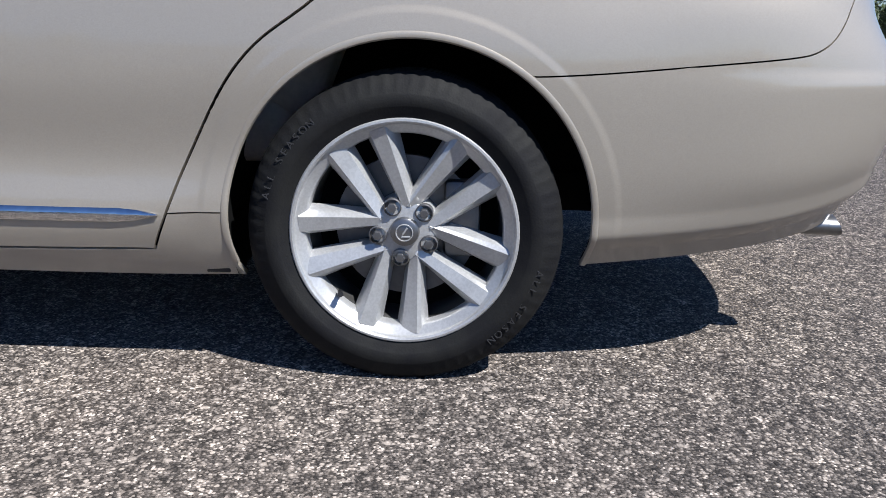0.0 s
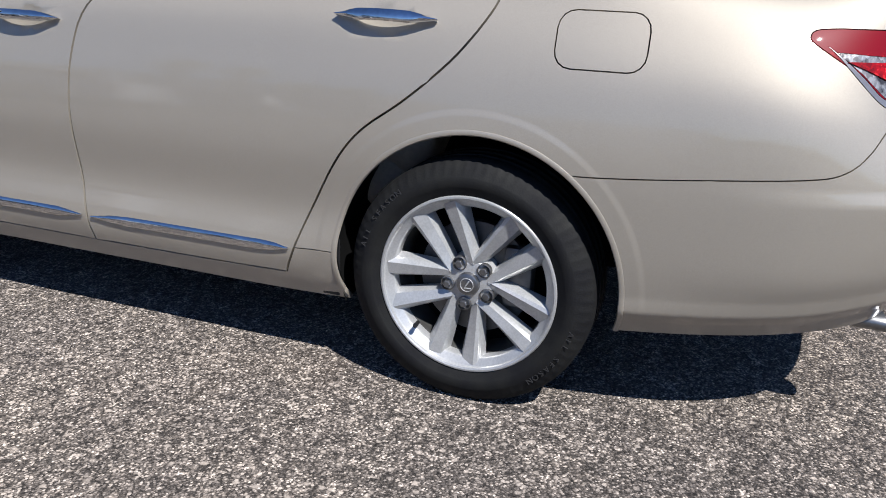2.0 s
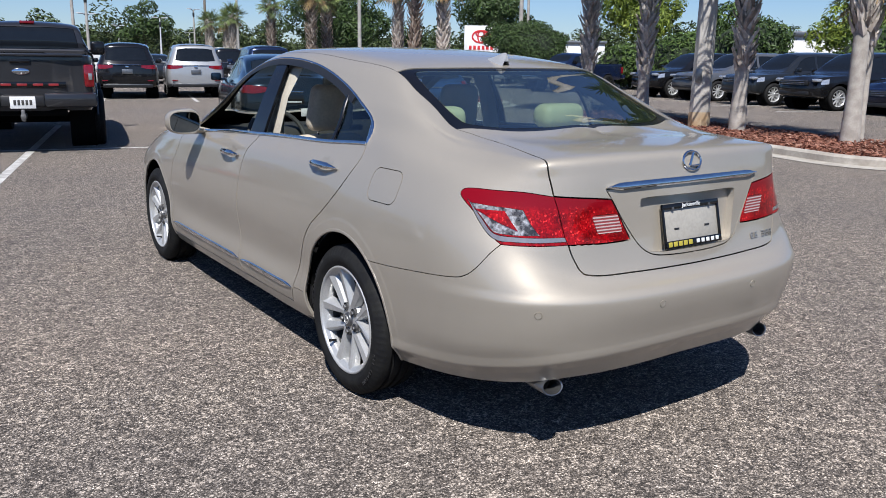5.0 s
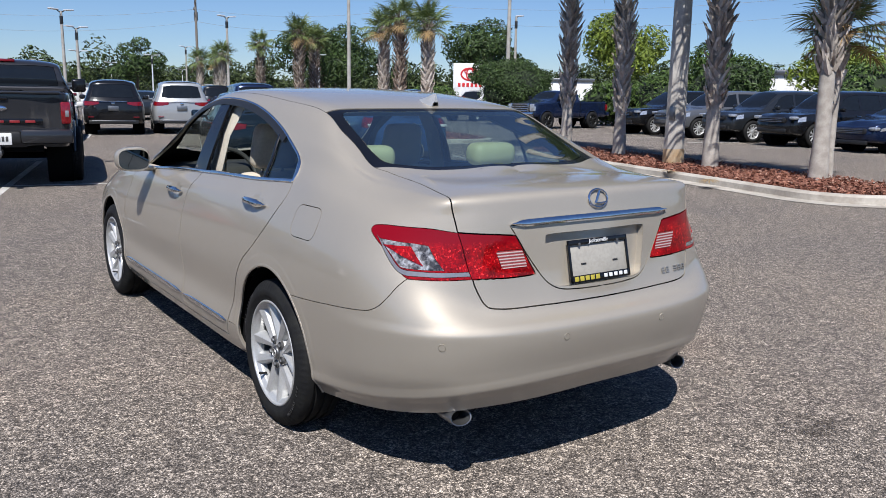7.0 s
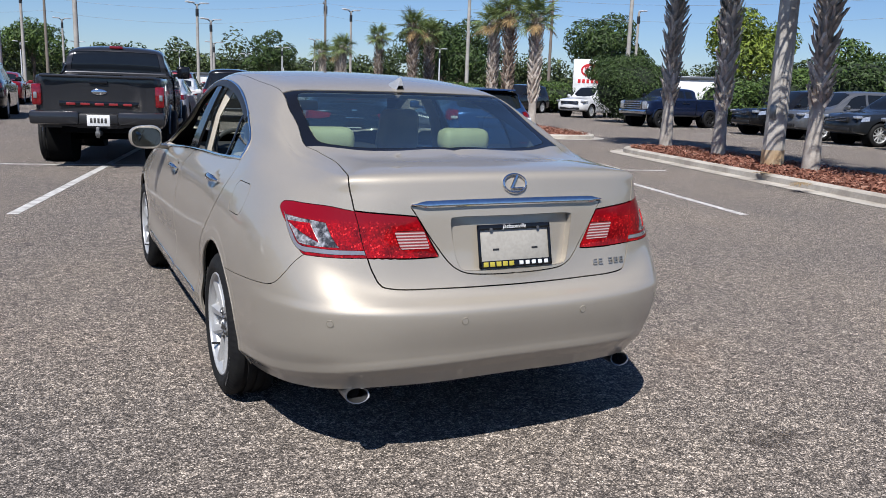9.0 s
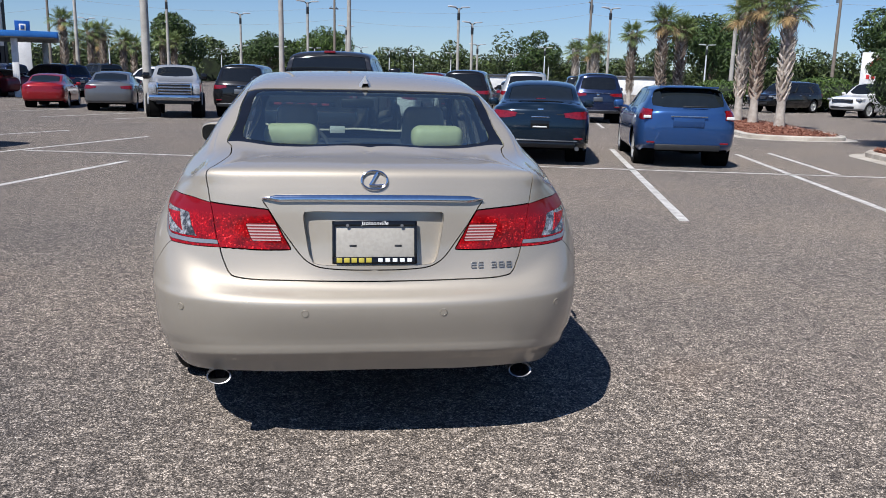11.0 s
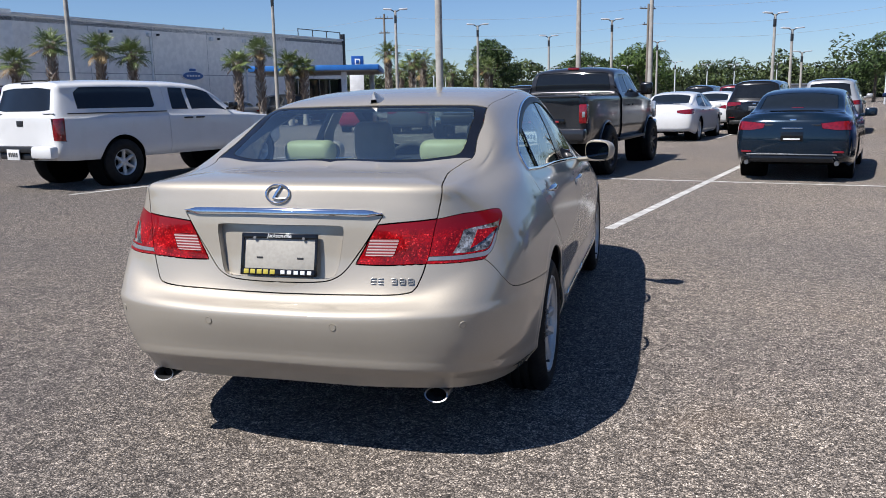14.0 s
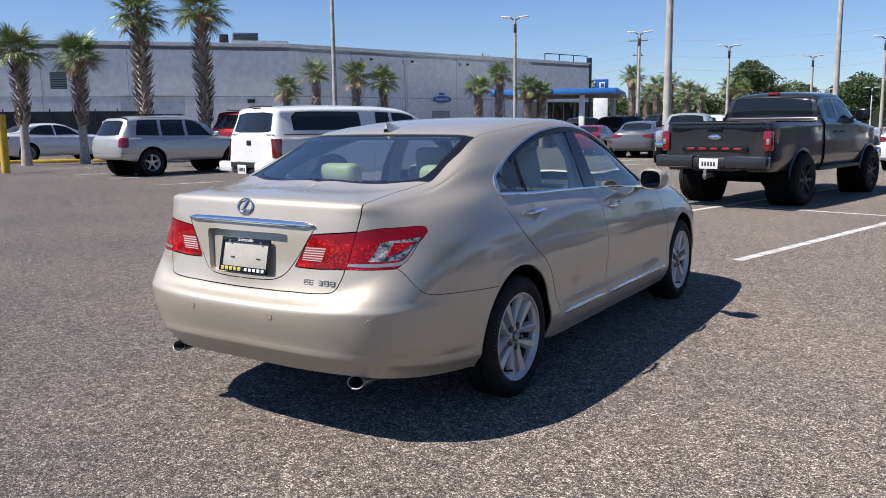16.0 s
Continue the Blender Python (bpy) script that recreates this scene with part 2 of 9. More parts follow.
def facets_mat():
    m, nt, sh = nodes_of("lamp_facets")
    # noise paints bright and dark reflections of the chrome facets into the colour
    vo, no = tex(nt, "Voronoi", 120), tex(nt, "Noise", 34, 3)
    c = ramp(nt, vo.outputs["Color"], (0.32, 0.29, 0.26), (0.72, 0.69, 0.64), 0.25, 0.8)
    c = mixc(nt, 1.0, c, ramp(nt, no.outputs[0], (0.16, 0.15, 0.145), (1, 1, 1), 0.40, 0.56), "MULTIPLY")
    nt.links.new(c, sh.inputs["Base Color"])
    put(sh, Metallic=0.55, Roughness=0.2, Coat_Weight=0.8, Coat_Roughness=0.02)
    bump(nt, sh, no.outputs[0], 0.25, 0.01)
    return m


M["facets"] = facets_mat()


def stripes_mat():
    m, nt, sh = nodes_of("lamp_stripes")
    w = tex(nt, "Wave", 29)
    w.bands_direction = "Z"
    nt.links.new(ramp(nt, w.outputs["Color"], (0.27, 0.05, 0.05), (0.50, 0.38, 0.36), 0.45, 0.75), sh.inputs["Base Color"])
    put(sh, Roughness=0.2, Coat_Weight=1.0, Coat_Roughness=0.02)
    bump(nt, sh, w.outputs["Color"], 0.4, 0.004)
    return m


M["lamp_stripes"] = stripes_mat()
M["tan_shelf"] = simple("beige_shelf", (0.42, 0.37, 0.28), rough=0.8, bmp=0.3, bscale=200)

# ---- building helpers ----
def mesh_ob(name, verts, faces, mat, parent=None, label="", smooth=False, normals=None):
    me = bpy.data.meshes.new(name)
    me.from_pydata([tuple(map(float, v)) for v in verts], [], [tuple(map(int, f)) for f in faces])
    me.materials.append(mat)
    me.validate()
    if smooth or normals is not None:
        me.polygons.foreach_set("use_smooth", [True] * len(me.polygons))
    if normals is not None and len(normals) == len(me.vertices):
        me.normals_split_custom_set_from_vertices([tuple(map(float, n)) for n in normals])
    me.update()
    ob = new(name, me)
    if parent:
        ob.parent = parent
    return tagged(ob, label)


def part(name, bm, mat, parent=None, label="", smooth=True, angle=35):
    me = bpy.data.meshes.new(name)
    bm.to_mesh(me)
    bm.free()
    me.materials.append(mat)
    ob = new(name, me)
    if smooth:
        me.polygons.foreach_set("use_smooth", [True] * len(me.polygons))
        me.set_sharp_from_angle(angle=radians(angle))
    if parent:
        ob.parent = parent
    return tagged(ob, label)


def empty(name, label, category, m=None, group="", kind=""):
    e = new(name)
    e.empty_display_size = 0.1
    if m is not None:
        e.matrix_world = m
    return tagged(e, label, category, group, kind)


def box_bm(bm, c, s, bev=0.0, rot=None, seg=2):
    """A bevelled box of size s about c."""
    r = bmesh.ops.create_cube(bm, size=1.0)
    vs = r["verts"]
    bmesh.ops.scale(bm, vec=s, verts=vs)
    if bev:
        es = list({e for v in vs for e in v.link_edges})
        r2 = bmesh.ops.bevel(bm, geom=es, offset=min(bev, 0.49 * min(s)), segments=seg, affect="EDGES", profile=0.5)
        vs = list({v for f in r2["faces"] for v in f.verts} | {v for v in vs if v.is_valid})
    if rot is not None:
        bmesh.ops.rotate(bm, cent=(0, 0, 0), matrix=rot, verts=vs)
    bmesh.ops.translate(bm, vec=c, verts=vs)
    return vs


def box(name, c, s, mat, parent=None, bev=0.01, label="", rot=None):
    bm = bmesh.new()
    box_bm(bm, c, s, bev, rot)
    return part(name, bm, mat, parent, label)


def lathe(profile, n=48, axis="x"):
    """A turned body: profile of (radius, along) pairs about the axis."""
    bm = bmesh.new()
    rings = []
    for r, a in profile:
        ring = []
        for k in range(n):
            t = 2 * math.pi * k / n
            p = (a, r * math.cos(t), r * math.sin(t)) if axis == "x" else (r * math.cos(t), r * math.sin(t), a)
            ring.append(bm.verts.new(p))
        rings.append(ring)
    for r0, r1 in zip(rings, rings[1:]):
        for k in range(n):
            bm.faces.new((r0[k], r0[(k + 1) % n], r1[(k + 1) % n], r1[k]))
    bmesh.ops.recalc_face_normals(bm, faces=bm.faces)
    return bm


def cylinder(bm, p0, p1, r0, r1=None, n=16, caps=True):
    p0, p1 = Vector(p0), Vector(p1)
    r1 = r0 if r1 is None else r1
    q = (p1 - p0).to_track_quat("Z", "Y")
    rings = []
    for p, r in ((p0, r0), (p1, r1)):
        rings.append([bm.verts.new(p + q @ Vector((r * math.cos(2 * math.pi * k / n), r * math.sin(2 * math.pi * k / n), 0))) for k in range(n)])
    for k in range(n):
        bm.faces.new((rings[0][k], rings[0][(k + 1) % n], rings[1][(k + 1) % n], rings[1][k]))
    if caps:
        bm.faces.new(list(reversed(rings[0])))
        bm.faces.new(rings[1])


def sweep(bm, pts, ups, w, h, n=8, closed=False, taper=0.0):
    """A rounded strip of width w and height h along points; ups are the ways it stands up."""
    pts, ups = [Vector(p) for p in pts], [Vector(u) for u in ups]
    rings, m = [], len(pts)
    for i, p in enumerate(pts):
        a, b = pts[(i - 1) % m if closed else max(i - 1, 0)], pts[(i + 1) % m if closed else min(i + 1, m - 1)]
        d = (b - a).normalized()
        up = (ups[i] - d * ups[i].dot(d)).normalized()
        side = d.cross(up)
        k = 1.0
        if taper and not closed:
            k = min(1.0, 0.12 + min(i, m - 1 - i) / (taper * m))
        rings.append([bm.verts.new(p + side * (w / 2 * k * math.cos(2 * math.pi * j / n)) + up * (h / 2 * math.sin(2 * math.pi * j / n))) for j in range(n)])
    for i in range(m if closed else m - 1):
        r0, r1 = rings[i], rings[(i + 1) % m]
        for j in range(n):
            bm.faces.new((r0[j], r0[(j + 1) % n], r1[(j + 1) % n], r1[j]))
    if not closed:
        bm.faces.new(rings[0])
        bm.faces.new(list(reversed(rings[-1])))
    bmesh.ops.recalc_face_normals(bm, faces=bm.faces)


def text_part(name, words, size, m, mat, parent, depth=0.001, shear=0.0):
    """Raised lettering in the built-in font."""
    cu = bpy.data.curves.new(name, "FONT")
    cu.body, cu.size, cu.align_x, cu.align_y, cu.extrude, cu.shear = words, size, "CENTER", "CENTER", depth, shear
    tmp = bpy.data.objects.new(name + "_curve", cu)
    scene.collection.objects.link(tmp)
    dg = bpy.context.evaluated_depsgraph_get()
    me = bpy.data.meshes.new_from_object(tmp.evaluated_get(dg))
    bpy.data.objects.remove(tmp)
    bpy.data.curves.remove(cu)
    me.materials.clear()
    me.materials.append(mat)
    ob = new(name, me)
    ob.parent = parent
    ob.matrix_local = m
    return ob


# ---- car skins: one smooth sheet per car, cut along its panel seams ----
def catmull(P, n, ghost_a, ghost_b):
    """Points n per step along the rows of P (m, ..., 3), with end points beyond both ends."""
    Q = np.concatenate([ghost_a[None], P, ghost_b[None]])
    out = []
    for i in range(len(P) - 1):
        a, b, c, d = Q[i], Q[i + 1], Q[i + 2], Q[i + 3]
        for t in np.arange(n) / n:
            out.append(0.5 * (2 * b + (c - a) * t + (2 * a - 5 * b + 4 * c - d) * t**2 + (3 * b - a - 3 * c + d) * t**3))
    out.append(P[-1])
    return np.array(out)


FLIP = np.array([-1.0, 1, 1])


class Skin:
    """Half a car's outer sheet S(u, v): u runs from the rear middle round the corner along the side to the front middle,
    v from the lower edge up over the shoulder to the middle of deck, roof and bonnet."""
    NU, NV = 14, 12

    def __init__(self, net, soften=2):
        P = np.array(net, float)                        # v, u, xyz
        A = catmull(P, self.NV, 2 * P[0] - P[1], P[-2] * FLIP)
        A = A.transpose(1, 0, 2)
        A = catmull(A, self.NU, A[1] * FLIP, A[-2] * FLIP)
        for _ in range(soften):
            B = np.concatenate([A[2:0:-1] * FLIP, A, A[-2:-4:-1] * FLIP])
            A = (B[:-4] + 4 * B[1:-3] + 6 * B[2:-2] + 4 * B[3:-1] + B[4:]) / 16
            B = np.concatenate([2 * A[:, :1] - A[:, 2:0:-1], A, A[:, -2:-4:-1] * FLIP], 1)
            A = (B[:, :-4] + 4 * B[:, 1:-3] + 6 * B[:, 2:-2] + 4 * B[:, 3:-1] + B[:, 4:]) / 16
        self.shape(A)
        self.umax, self.vmax = P.shape[1] - 1, P.shape[0] - 1

    def shape(self, A):
        """Keeps the sheet A and works out its normals."""
        self.G = A
        ext = np.concatenate([A[1:2] * FLIP, A, A[-2:-1] * FLIP])
        du = ext[2:] - ext[:-2]
        ext = np.concatenate([2 * A[:, :1] - A[:, 1:2], A, A[:, -2:-1] * FLIP], 1)
        dv = ext[:, 2:] - ext[:, :-2]
        N = np.cross(du, dv)
        self.N = N / np.maximum(np.linalg.norm(N, axis=2, keepdims=True), 1e-9)
        mid = self.N[len(A) // 2, A.shape[1] // 4]
        if mid[0] < 0:
            self.N = -self.N

    def crease(self, z, height, above, below, u_full, u_end):
        """Raises a sharp ridge round the tail at the height z, fading out along the sides."""
        G = self.G.copy()
        u = (np.arange(G.shape[0]) / self.NU)[:, None]
        v = (np.arange(G.shape[1]) / self.NV)[None]
        k = np.clip((u_end - u) / (u_end - u_full), 0, 1) * np.clip(1 - np.where(G[..., 2] > z, (G[..., 2] - z) / above, (z - G[..., 2]) / below), 0, 1) * (v < 7.5)
        self.shape(G + self.N * (height * k)[..., None])

    def edge(self, v0, height, width, u_full, u_end):
        """Sharpens the edge that runs round the tail at the row v0."""
        u = (np.arange(self.G.shape[0]) / self.NU)[:, None]
        v = (np.arange(self.G.shape[1]) / self.NV)[None]
        k = np.clip((u_end - u) / (u_end - u_full), 0, 1) * np.clip(1 - np.abs(v - v0) / width, 0, 1)
        self.shape(self.G + self.N * (height * k)[..., None])

    def _look(self, grid, uv):
        uv = np.atleast_2d(np.asarray(uv, float))
        a, b = np.clip(uv[:, 0] * self.NU, 0, grid.shape[0] - 1.001), np.clip(uv[:, 1] * self.NV, 0, grid.shape[1] - 1.001)
        i, j = a.astype(int), b.astype(int)
        s, t = (a - i)[:, None], (b - j)[:, None]
        return grid[i, j] * (1 - s) * (1 - t) + grid[i + 1, j] * s * (1 - t) + grid[i, j + 1] * (1 - s) * t + grid[i + 1, j + 1] * s * t

    def at(self, uv):
        return self._look(self.G, uv)

    def normal(self, uv):
        n = self._look(self.N, uv)
        return n / np.linalg.norm(n, axis=1, keepdims=True)

    def find(self, mode, a, b):
        """(u, v) of a place told by two coordinates: s (side: y, z), t (top: x, y), and by x, z: r (rear), b (upper rear), c (cab back), f (front)."""
        i, j = {"s": (1, 2), "r": (0, 2), "t": (0, 1), "c": (0, 2), "b": (0, 2), "f": (0, 2)}[mode]
        u0, u1, v0, v1 = {"s": (2.6, 13.4, 0, 11.6), "r": (0, 5.2, 0, 9.6), "t": (0, 15, 8.2, 13), "c": (5.9, 8.4, 8.5, 13), "b": (0, 4.3, 7.9, 11.9), "f": (11.5, 15, 0, 9.5)}[mode]
        nu, nv = self.NU, self.NV
        su, sv = int(u0 * nu), int(v0 * nv)
        sub = self.G[su:int(u1 * nu) + 1, sv:int(v1 * nv) + 1]
        d = (sub[..., i] - a) ** 2 + (sub[..., j] - b) ** 2
        k = np.unravel_index(d.argmin(), d.shape)
        uv = np.array([(k[0] + su) / nu, (k[1] + sv) / nv])
        for _ in range(8):
            p = self.at(uv)[0]
            e = 0.02
            Ju, Jv = (self.at(uv + (e, 0))[0] - self.at(uv - (e, 0))[0]) / (2 * e), (self.at(uv + (0, e))[0] - self.at(uv - (0, e))[0]) / (2 * e)
            J = np.array([[Ju[i], Jv[i]], [Ju[j], Jv[j]]])
            step = np.linalg.lstsq(J + 1e-9 * np.eye(2), np.array([a - p[i], b - p[j]]), rcond=1e-3)[0]
            uv = np.clip(uv + np.clip(step, -0.25, 0.25), (0, 0), (self.umax, self.vmax))
        if i == 0 and abs(a) < 1e-9:
            if mode in "rb":
                uv[0] = 0.0
            elif mode == "f":
                uv[0] = self.umax
            else:
                uv[1] = self.vmax
        return uv

    def curve(self, pts, n=6, smooth=True):
        """A seam through told places, as (u, v) points."""
        P = np.array([self.find(*p) if isinstance(p[0], str) else np.array(p, float) for p in pts])
        if smooth and len(P) > 2:
            return catmull(P, n, 2 * P[0] - P[1], 2 * P[-1] - P[-2])
        return np.concatenate([P[i] + (P[i + 1] - P[i]) * (np.arange(n) / n)[:, None] for i in range(len(P) - 1)] + [P[-1:]])

    def cut(self, seams, seeds, du=8, dv=6, soft=(), clear=(0, 0)):
        """Triangulates the sheet along its seams; returns faces by panel name."""
        SC = np.array([0.33, 0.13])
        pts, edges, hard_count = [], [], None
        for i, c in enumerate(list(seams) + list(soft)):
            if i == len(seams):
                hard_count = len(edges)
            c = np.clip(np.asarray(c), (0, 0), (self.umax, self.vmax)) * SC
            k = len(pts)
            pts += [tuple(p) for p in c]
            edges += [(k + i, k + i + 1) for i in range(len(c) - 1)]
        S = np.array(pts)
        gu, gv = np.meshgrid(np.linspace(0, self.umax, self.umax * du + 1), np.linspace(0, self.vmax, self.vmax * dv + 1), indexing="ij")
        g = np.stack([gu.ravel(), gv.ravel()], 1) * SC
        near = np.ones(len(g), bool)
        for k in range(0, len(g), 2000):
            d = ((g[k:k + 2000, None] - S[None]) ** 2).sum(2).min(1)
            edge = (g[k:k + 2000, 0] < 1e-6) | (g[k:k + 2000, 1] < 1e-6) | (g[k:k + 2000, 0] > self.umax * SC[0] - 1e-6) | (g[k:k + 2000, 1] > self.vmax * SC[1] - 1e-6)
            near[k:k + 2000] = (d > 0.009**2) | (edge & (d > 1e-8))
        near &= ~((g[:, 0] < clear[0] * SC[0] - 1e-6) & (g[:, 1] < clear[1] * SC[1] - 1e-6))
        co = [Vector(p) for p in pts] + [Vector(p) for p in g[near]]
        V, E, F, _, oe, _ = delaunay_2d_cdt(co, edges, [], 0, 1e-7)
        hard = {tuple(sorted(e)) for e, o in zip(E, oe) if o and (hard_count is None or min(o) < hard_count)}
        uv = np.array([tuple(v) for v in V]) / SC
        F = [tuple(f) for f in F]
        side = collections.defaultdict(list)
        for i, f in enumerate(F):
            for a, b in zip(f, f[1:] + f[:1]):
                side[tuple(sorted((a, b)))].append(i)
        cent = np.array([uv[list(f)].mean(0) for f in F])
        owner = [None] * len(F)
        for name, seed in seeds:
            s = self.find(*seed) if isinstance(seed[0], str) else np.array(seed)
            k = int((((cent - s) * SC) ** 2).sum(1).argmin())
            if owner[k]:
                continue
            stack, owner[k] = [k], name
            while stack:
                i = stack.pop()
                f = F[i]
                for a, b in zip(f, f[1:] + f[:1]):
                    e = tuple(sorted((a, b)))
                    if e in hard:
                        continue
                    for j in side[e]:
                        if owner[j] is None:
                            owner[j] = name
                            stack.append(j)
        self.uv, self.pos, self.nor = uv, self.at(uv), self.normal(uv)
        self.faces = collections.defaultdict(list)
        for f, o in zip(F, owner):
            self.faces[o].append(f)
        return self.faces

    def panel(self, name, key, mat, parent, label="", gap=0.0036, depth=0.014, lift=0.0, both=False, flip=False):
        """A panel with its gap and turned-in edge. both: across the middle; flip: on the right-hand side."""
        faces = self.faces[key]
        if not faces:
            print("EMPTY PANEL", key)
            return None
        used = sorted({i for f in faces for i in f})
        at = {v: k for k, v in enumerate(used)}
        P, N = self.pos[used] + lift * self.nor[used], self.nor[used].copy()
        F = []
        for f in faces:
            a, b, c = (at[i] for i in f)
            if np.dot(np.cross(P[b] - P[a], P[c] - P[a]), N[a] + N[b] + N[c]) < 0:
                b, c = c, b
            F.append((a, b, c))
        count = collections.Counter(tuple(sorted((f[i], f[(i + 1) % 3]))) for f in F for i in range(3))
        # even out the shading along the low turned-under edge
        pairs = np.array(list(count))
        soft = (P[:, 2] < .36) & (key != "bumper")
        if soft.any():
            for _ in range(10):
                total = N.copy()
                np.add.at(total, pairs[:, 0], N[pairs[:, 1]])
                np.add.at(total, pairs[:, 1], N[pairs[:, 0]])
                total /= np.linalg.norm(total, axis=1, keepdims=True) + 1e-9
                N[soft] = total[soft]
        P0 = P.copy()
        rim, push = [], np.zeros_like(P)
        for f in F:
            for i in range(3):
                a, b, c = f[i], f[(i + 1) % 3], f[(i + 2) % 3]
                if count[tuple(sorted((a, b)))] == 1 and not (both and abs(P[a][0]) < 1e-3 and abs(P[b][0]) < 1e-3):
                    rim.append((a, b))
                    w = np.cross(N[a] + N[b], P[b] - P[a])
                    w /= np.linalg.norm(w) + 1e-9
                    push[a] += w
                    push[b] += w
        for k in {i for e in rim for i in e}:
            P[k] = P0[k] + push[k] / (np.linalg.norm(push[k]) + 1e-9) * gap
        verts, norms, faces2 = list(P), list(N), list(F)
        top, low = {}, {}
        for k in {i for e in rim for i in e}:
            out = -push[k] / (np.linalg.norm(push[k]) + 1e-9) * (1 if depth > 0 else -1)
            top[k] = len(verts)
            verts.append(P[k])
            norms.append(out)
            low[k] = len(verts)
            verts.append(P[k] - N[k] * depth)
            norms.append(out)
        for a, b in rim:
            faces2.append((top[b], top[a], low[a], low[b]) if depth > 0 else (top[a], top[b], low[b], low[a]))
        verts, norms = np.array(verts), np.array(norms)
        if both:
            n = len(verts)
            mid = np.abs(verts[:, 0]) < 1e-3
            verts[mid, 0] = 0
            other = np.arange(n) + n
            other[mid] = np.arange(n)[mid]
            verts, norms = np.concatenate([verts, verts * FLIP]), np.concatenate([norms, norms * FLIP])
            faces2 = faces2 + [tuple(int(other[i]) for i in reversed(f)) for f in faces2]
        elif not flip:
            verts, norms = verts * FLIP, norms * FLIP
            faces2 = [tuple(reversed(f)) for f in faces2]
        return mesh_ob(name, verts, faces2, mat, parent, label, normals=norms)

    def backing(self, name, keys, mat, parent, off=0.016, label=""):
        """The sheet behind the seams, of both sides."""
        P, F = self.pos - off * self.nor, [f for k in keys for f in self.faces[k]]
        used = sorted({i for f in F for i in f})
        at = {v: k for k, v in enumerate(used)}
        P, N, n = P[used], self.nor[used], len(used)
        F = [tuple(at[i] for i in f) for f in F]
        F = F + [tuple(n + i for i in reversed(f)) for f in F]
        return mesh_ob(name, np.concatenate([P, P * FLIP]), F, mat, parent, label, normals=np.concatenate([N, N * FLIP]))

    def line(self, pts, lift=0.0, n=6, smooth=True, flip=False):
        """Points and normals along a told line on the sheet (left side unless flip)."""
        c = self.curve(pts, n, smooth)
        p, q = self.at(c), self.normal(c)
        p = p + lift * q
        return (p, q) if flip else (p * FLIP, q * FLIP)

# ---- ground ----
def ground_sheet():
    bm = bmesh.new()
    bmesh.ops.create_grid(bm, x_segments=60, y_segments=60, size=600)
    for v in bm.verts:
        v.co.y += 60
    return tagged(part("ground", bm, M["asphalt"], smooth=False), "worn coarse grey asphalt of a car park with pale stones", "ground", kind="structure")


ground_sheet()


def painted_line(p0, p1, w=0.11):
    """A painted stall line: a thin raised strip with worn, uneven edges."""
    p0, p1 = Vector((*p0, 0)), Vector((*p1, 0))
    d = (p1 - p0).normalized()
    s = Vector((-d.y, d.x, 0))
    n = max(4, int((p1 - p0).length / 0.12))
    verts, faces = [], []
    for i in range(n + 1):
        c = p0 + (p1 - p0) * (i / n)
        for k in (-1, 1):
            e = w / 2 * (1 + 0.10 * noise.noise(c * 3.0 + Vector((k * 9, 0, 0))))
            verts.append(c + s * (k * e) + Vector((0, 0, 0.004)))
        if i:
            faces.append((2 * i - 2, 2 * i - 1, 2 * i + 1, 2 * i))
    return tagged(mesh_ob("stall_line", verts, faces, M["line"]), "worn white painted parking stall line", "road marking", "stall lines", "structure")


# stalls run 14 degrees off the car's own way
DIRX, DIRY = 0.243, 0.970


def along(x, y, d):
    return (x + DIRX * d, y + DIRY * d)


for x, y, a, b in ((0.86, 4.85, 0, 9.6), (3.52, 4.15, 0, 9.6), (-1.86, 5.52, 0, 9.6), (6.05, 3.55, 0, 9.2), (-4.43, 6.3, 0, 3.6), (8.20, 8.75, 0, 4.2)):
    painted_line(along(x, y, a), along(x, y, b))
painted_line((-5.72, 11.46), (9.0, 8.35))
painted_line((-7.6, 7.0), (-4.42, 15.2))
painted_line((-8.9, 12.8), (-6.62, 16.85))

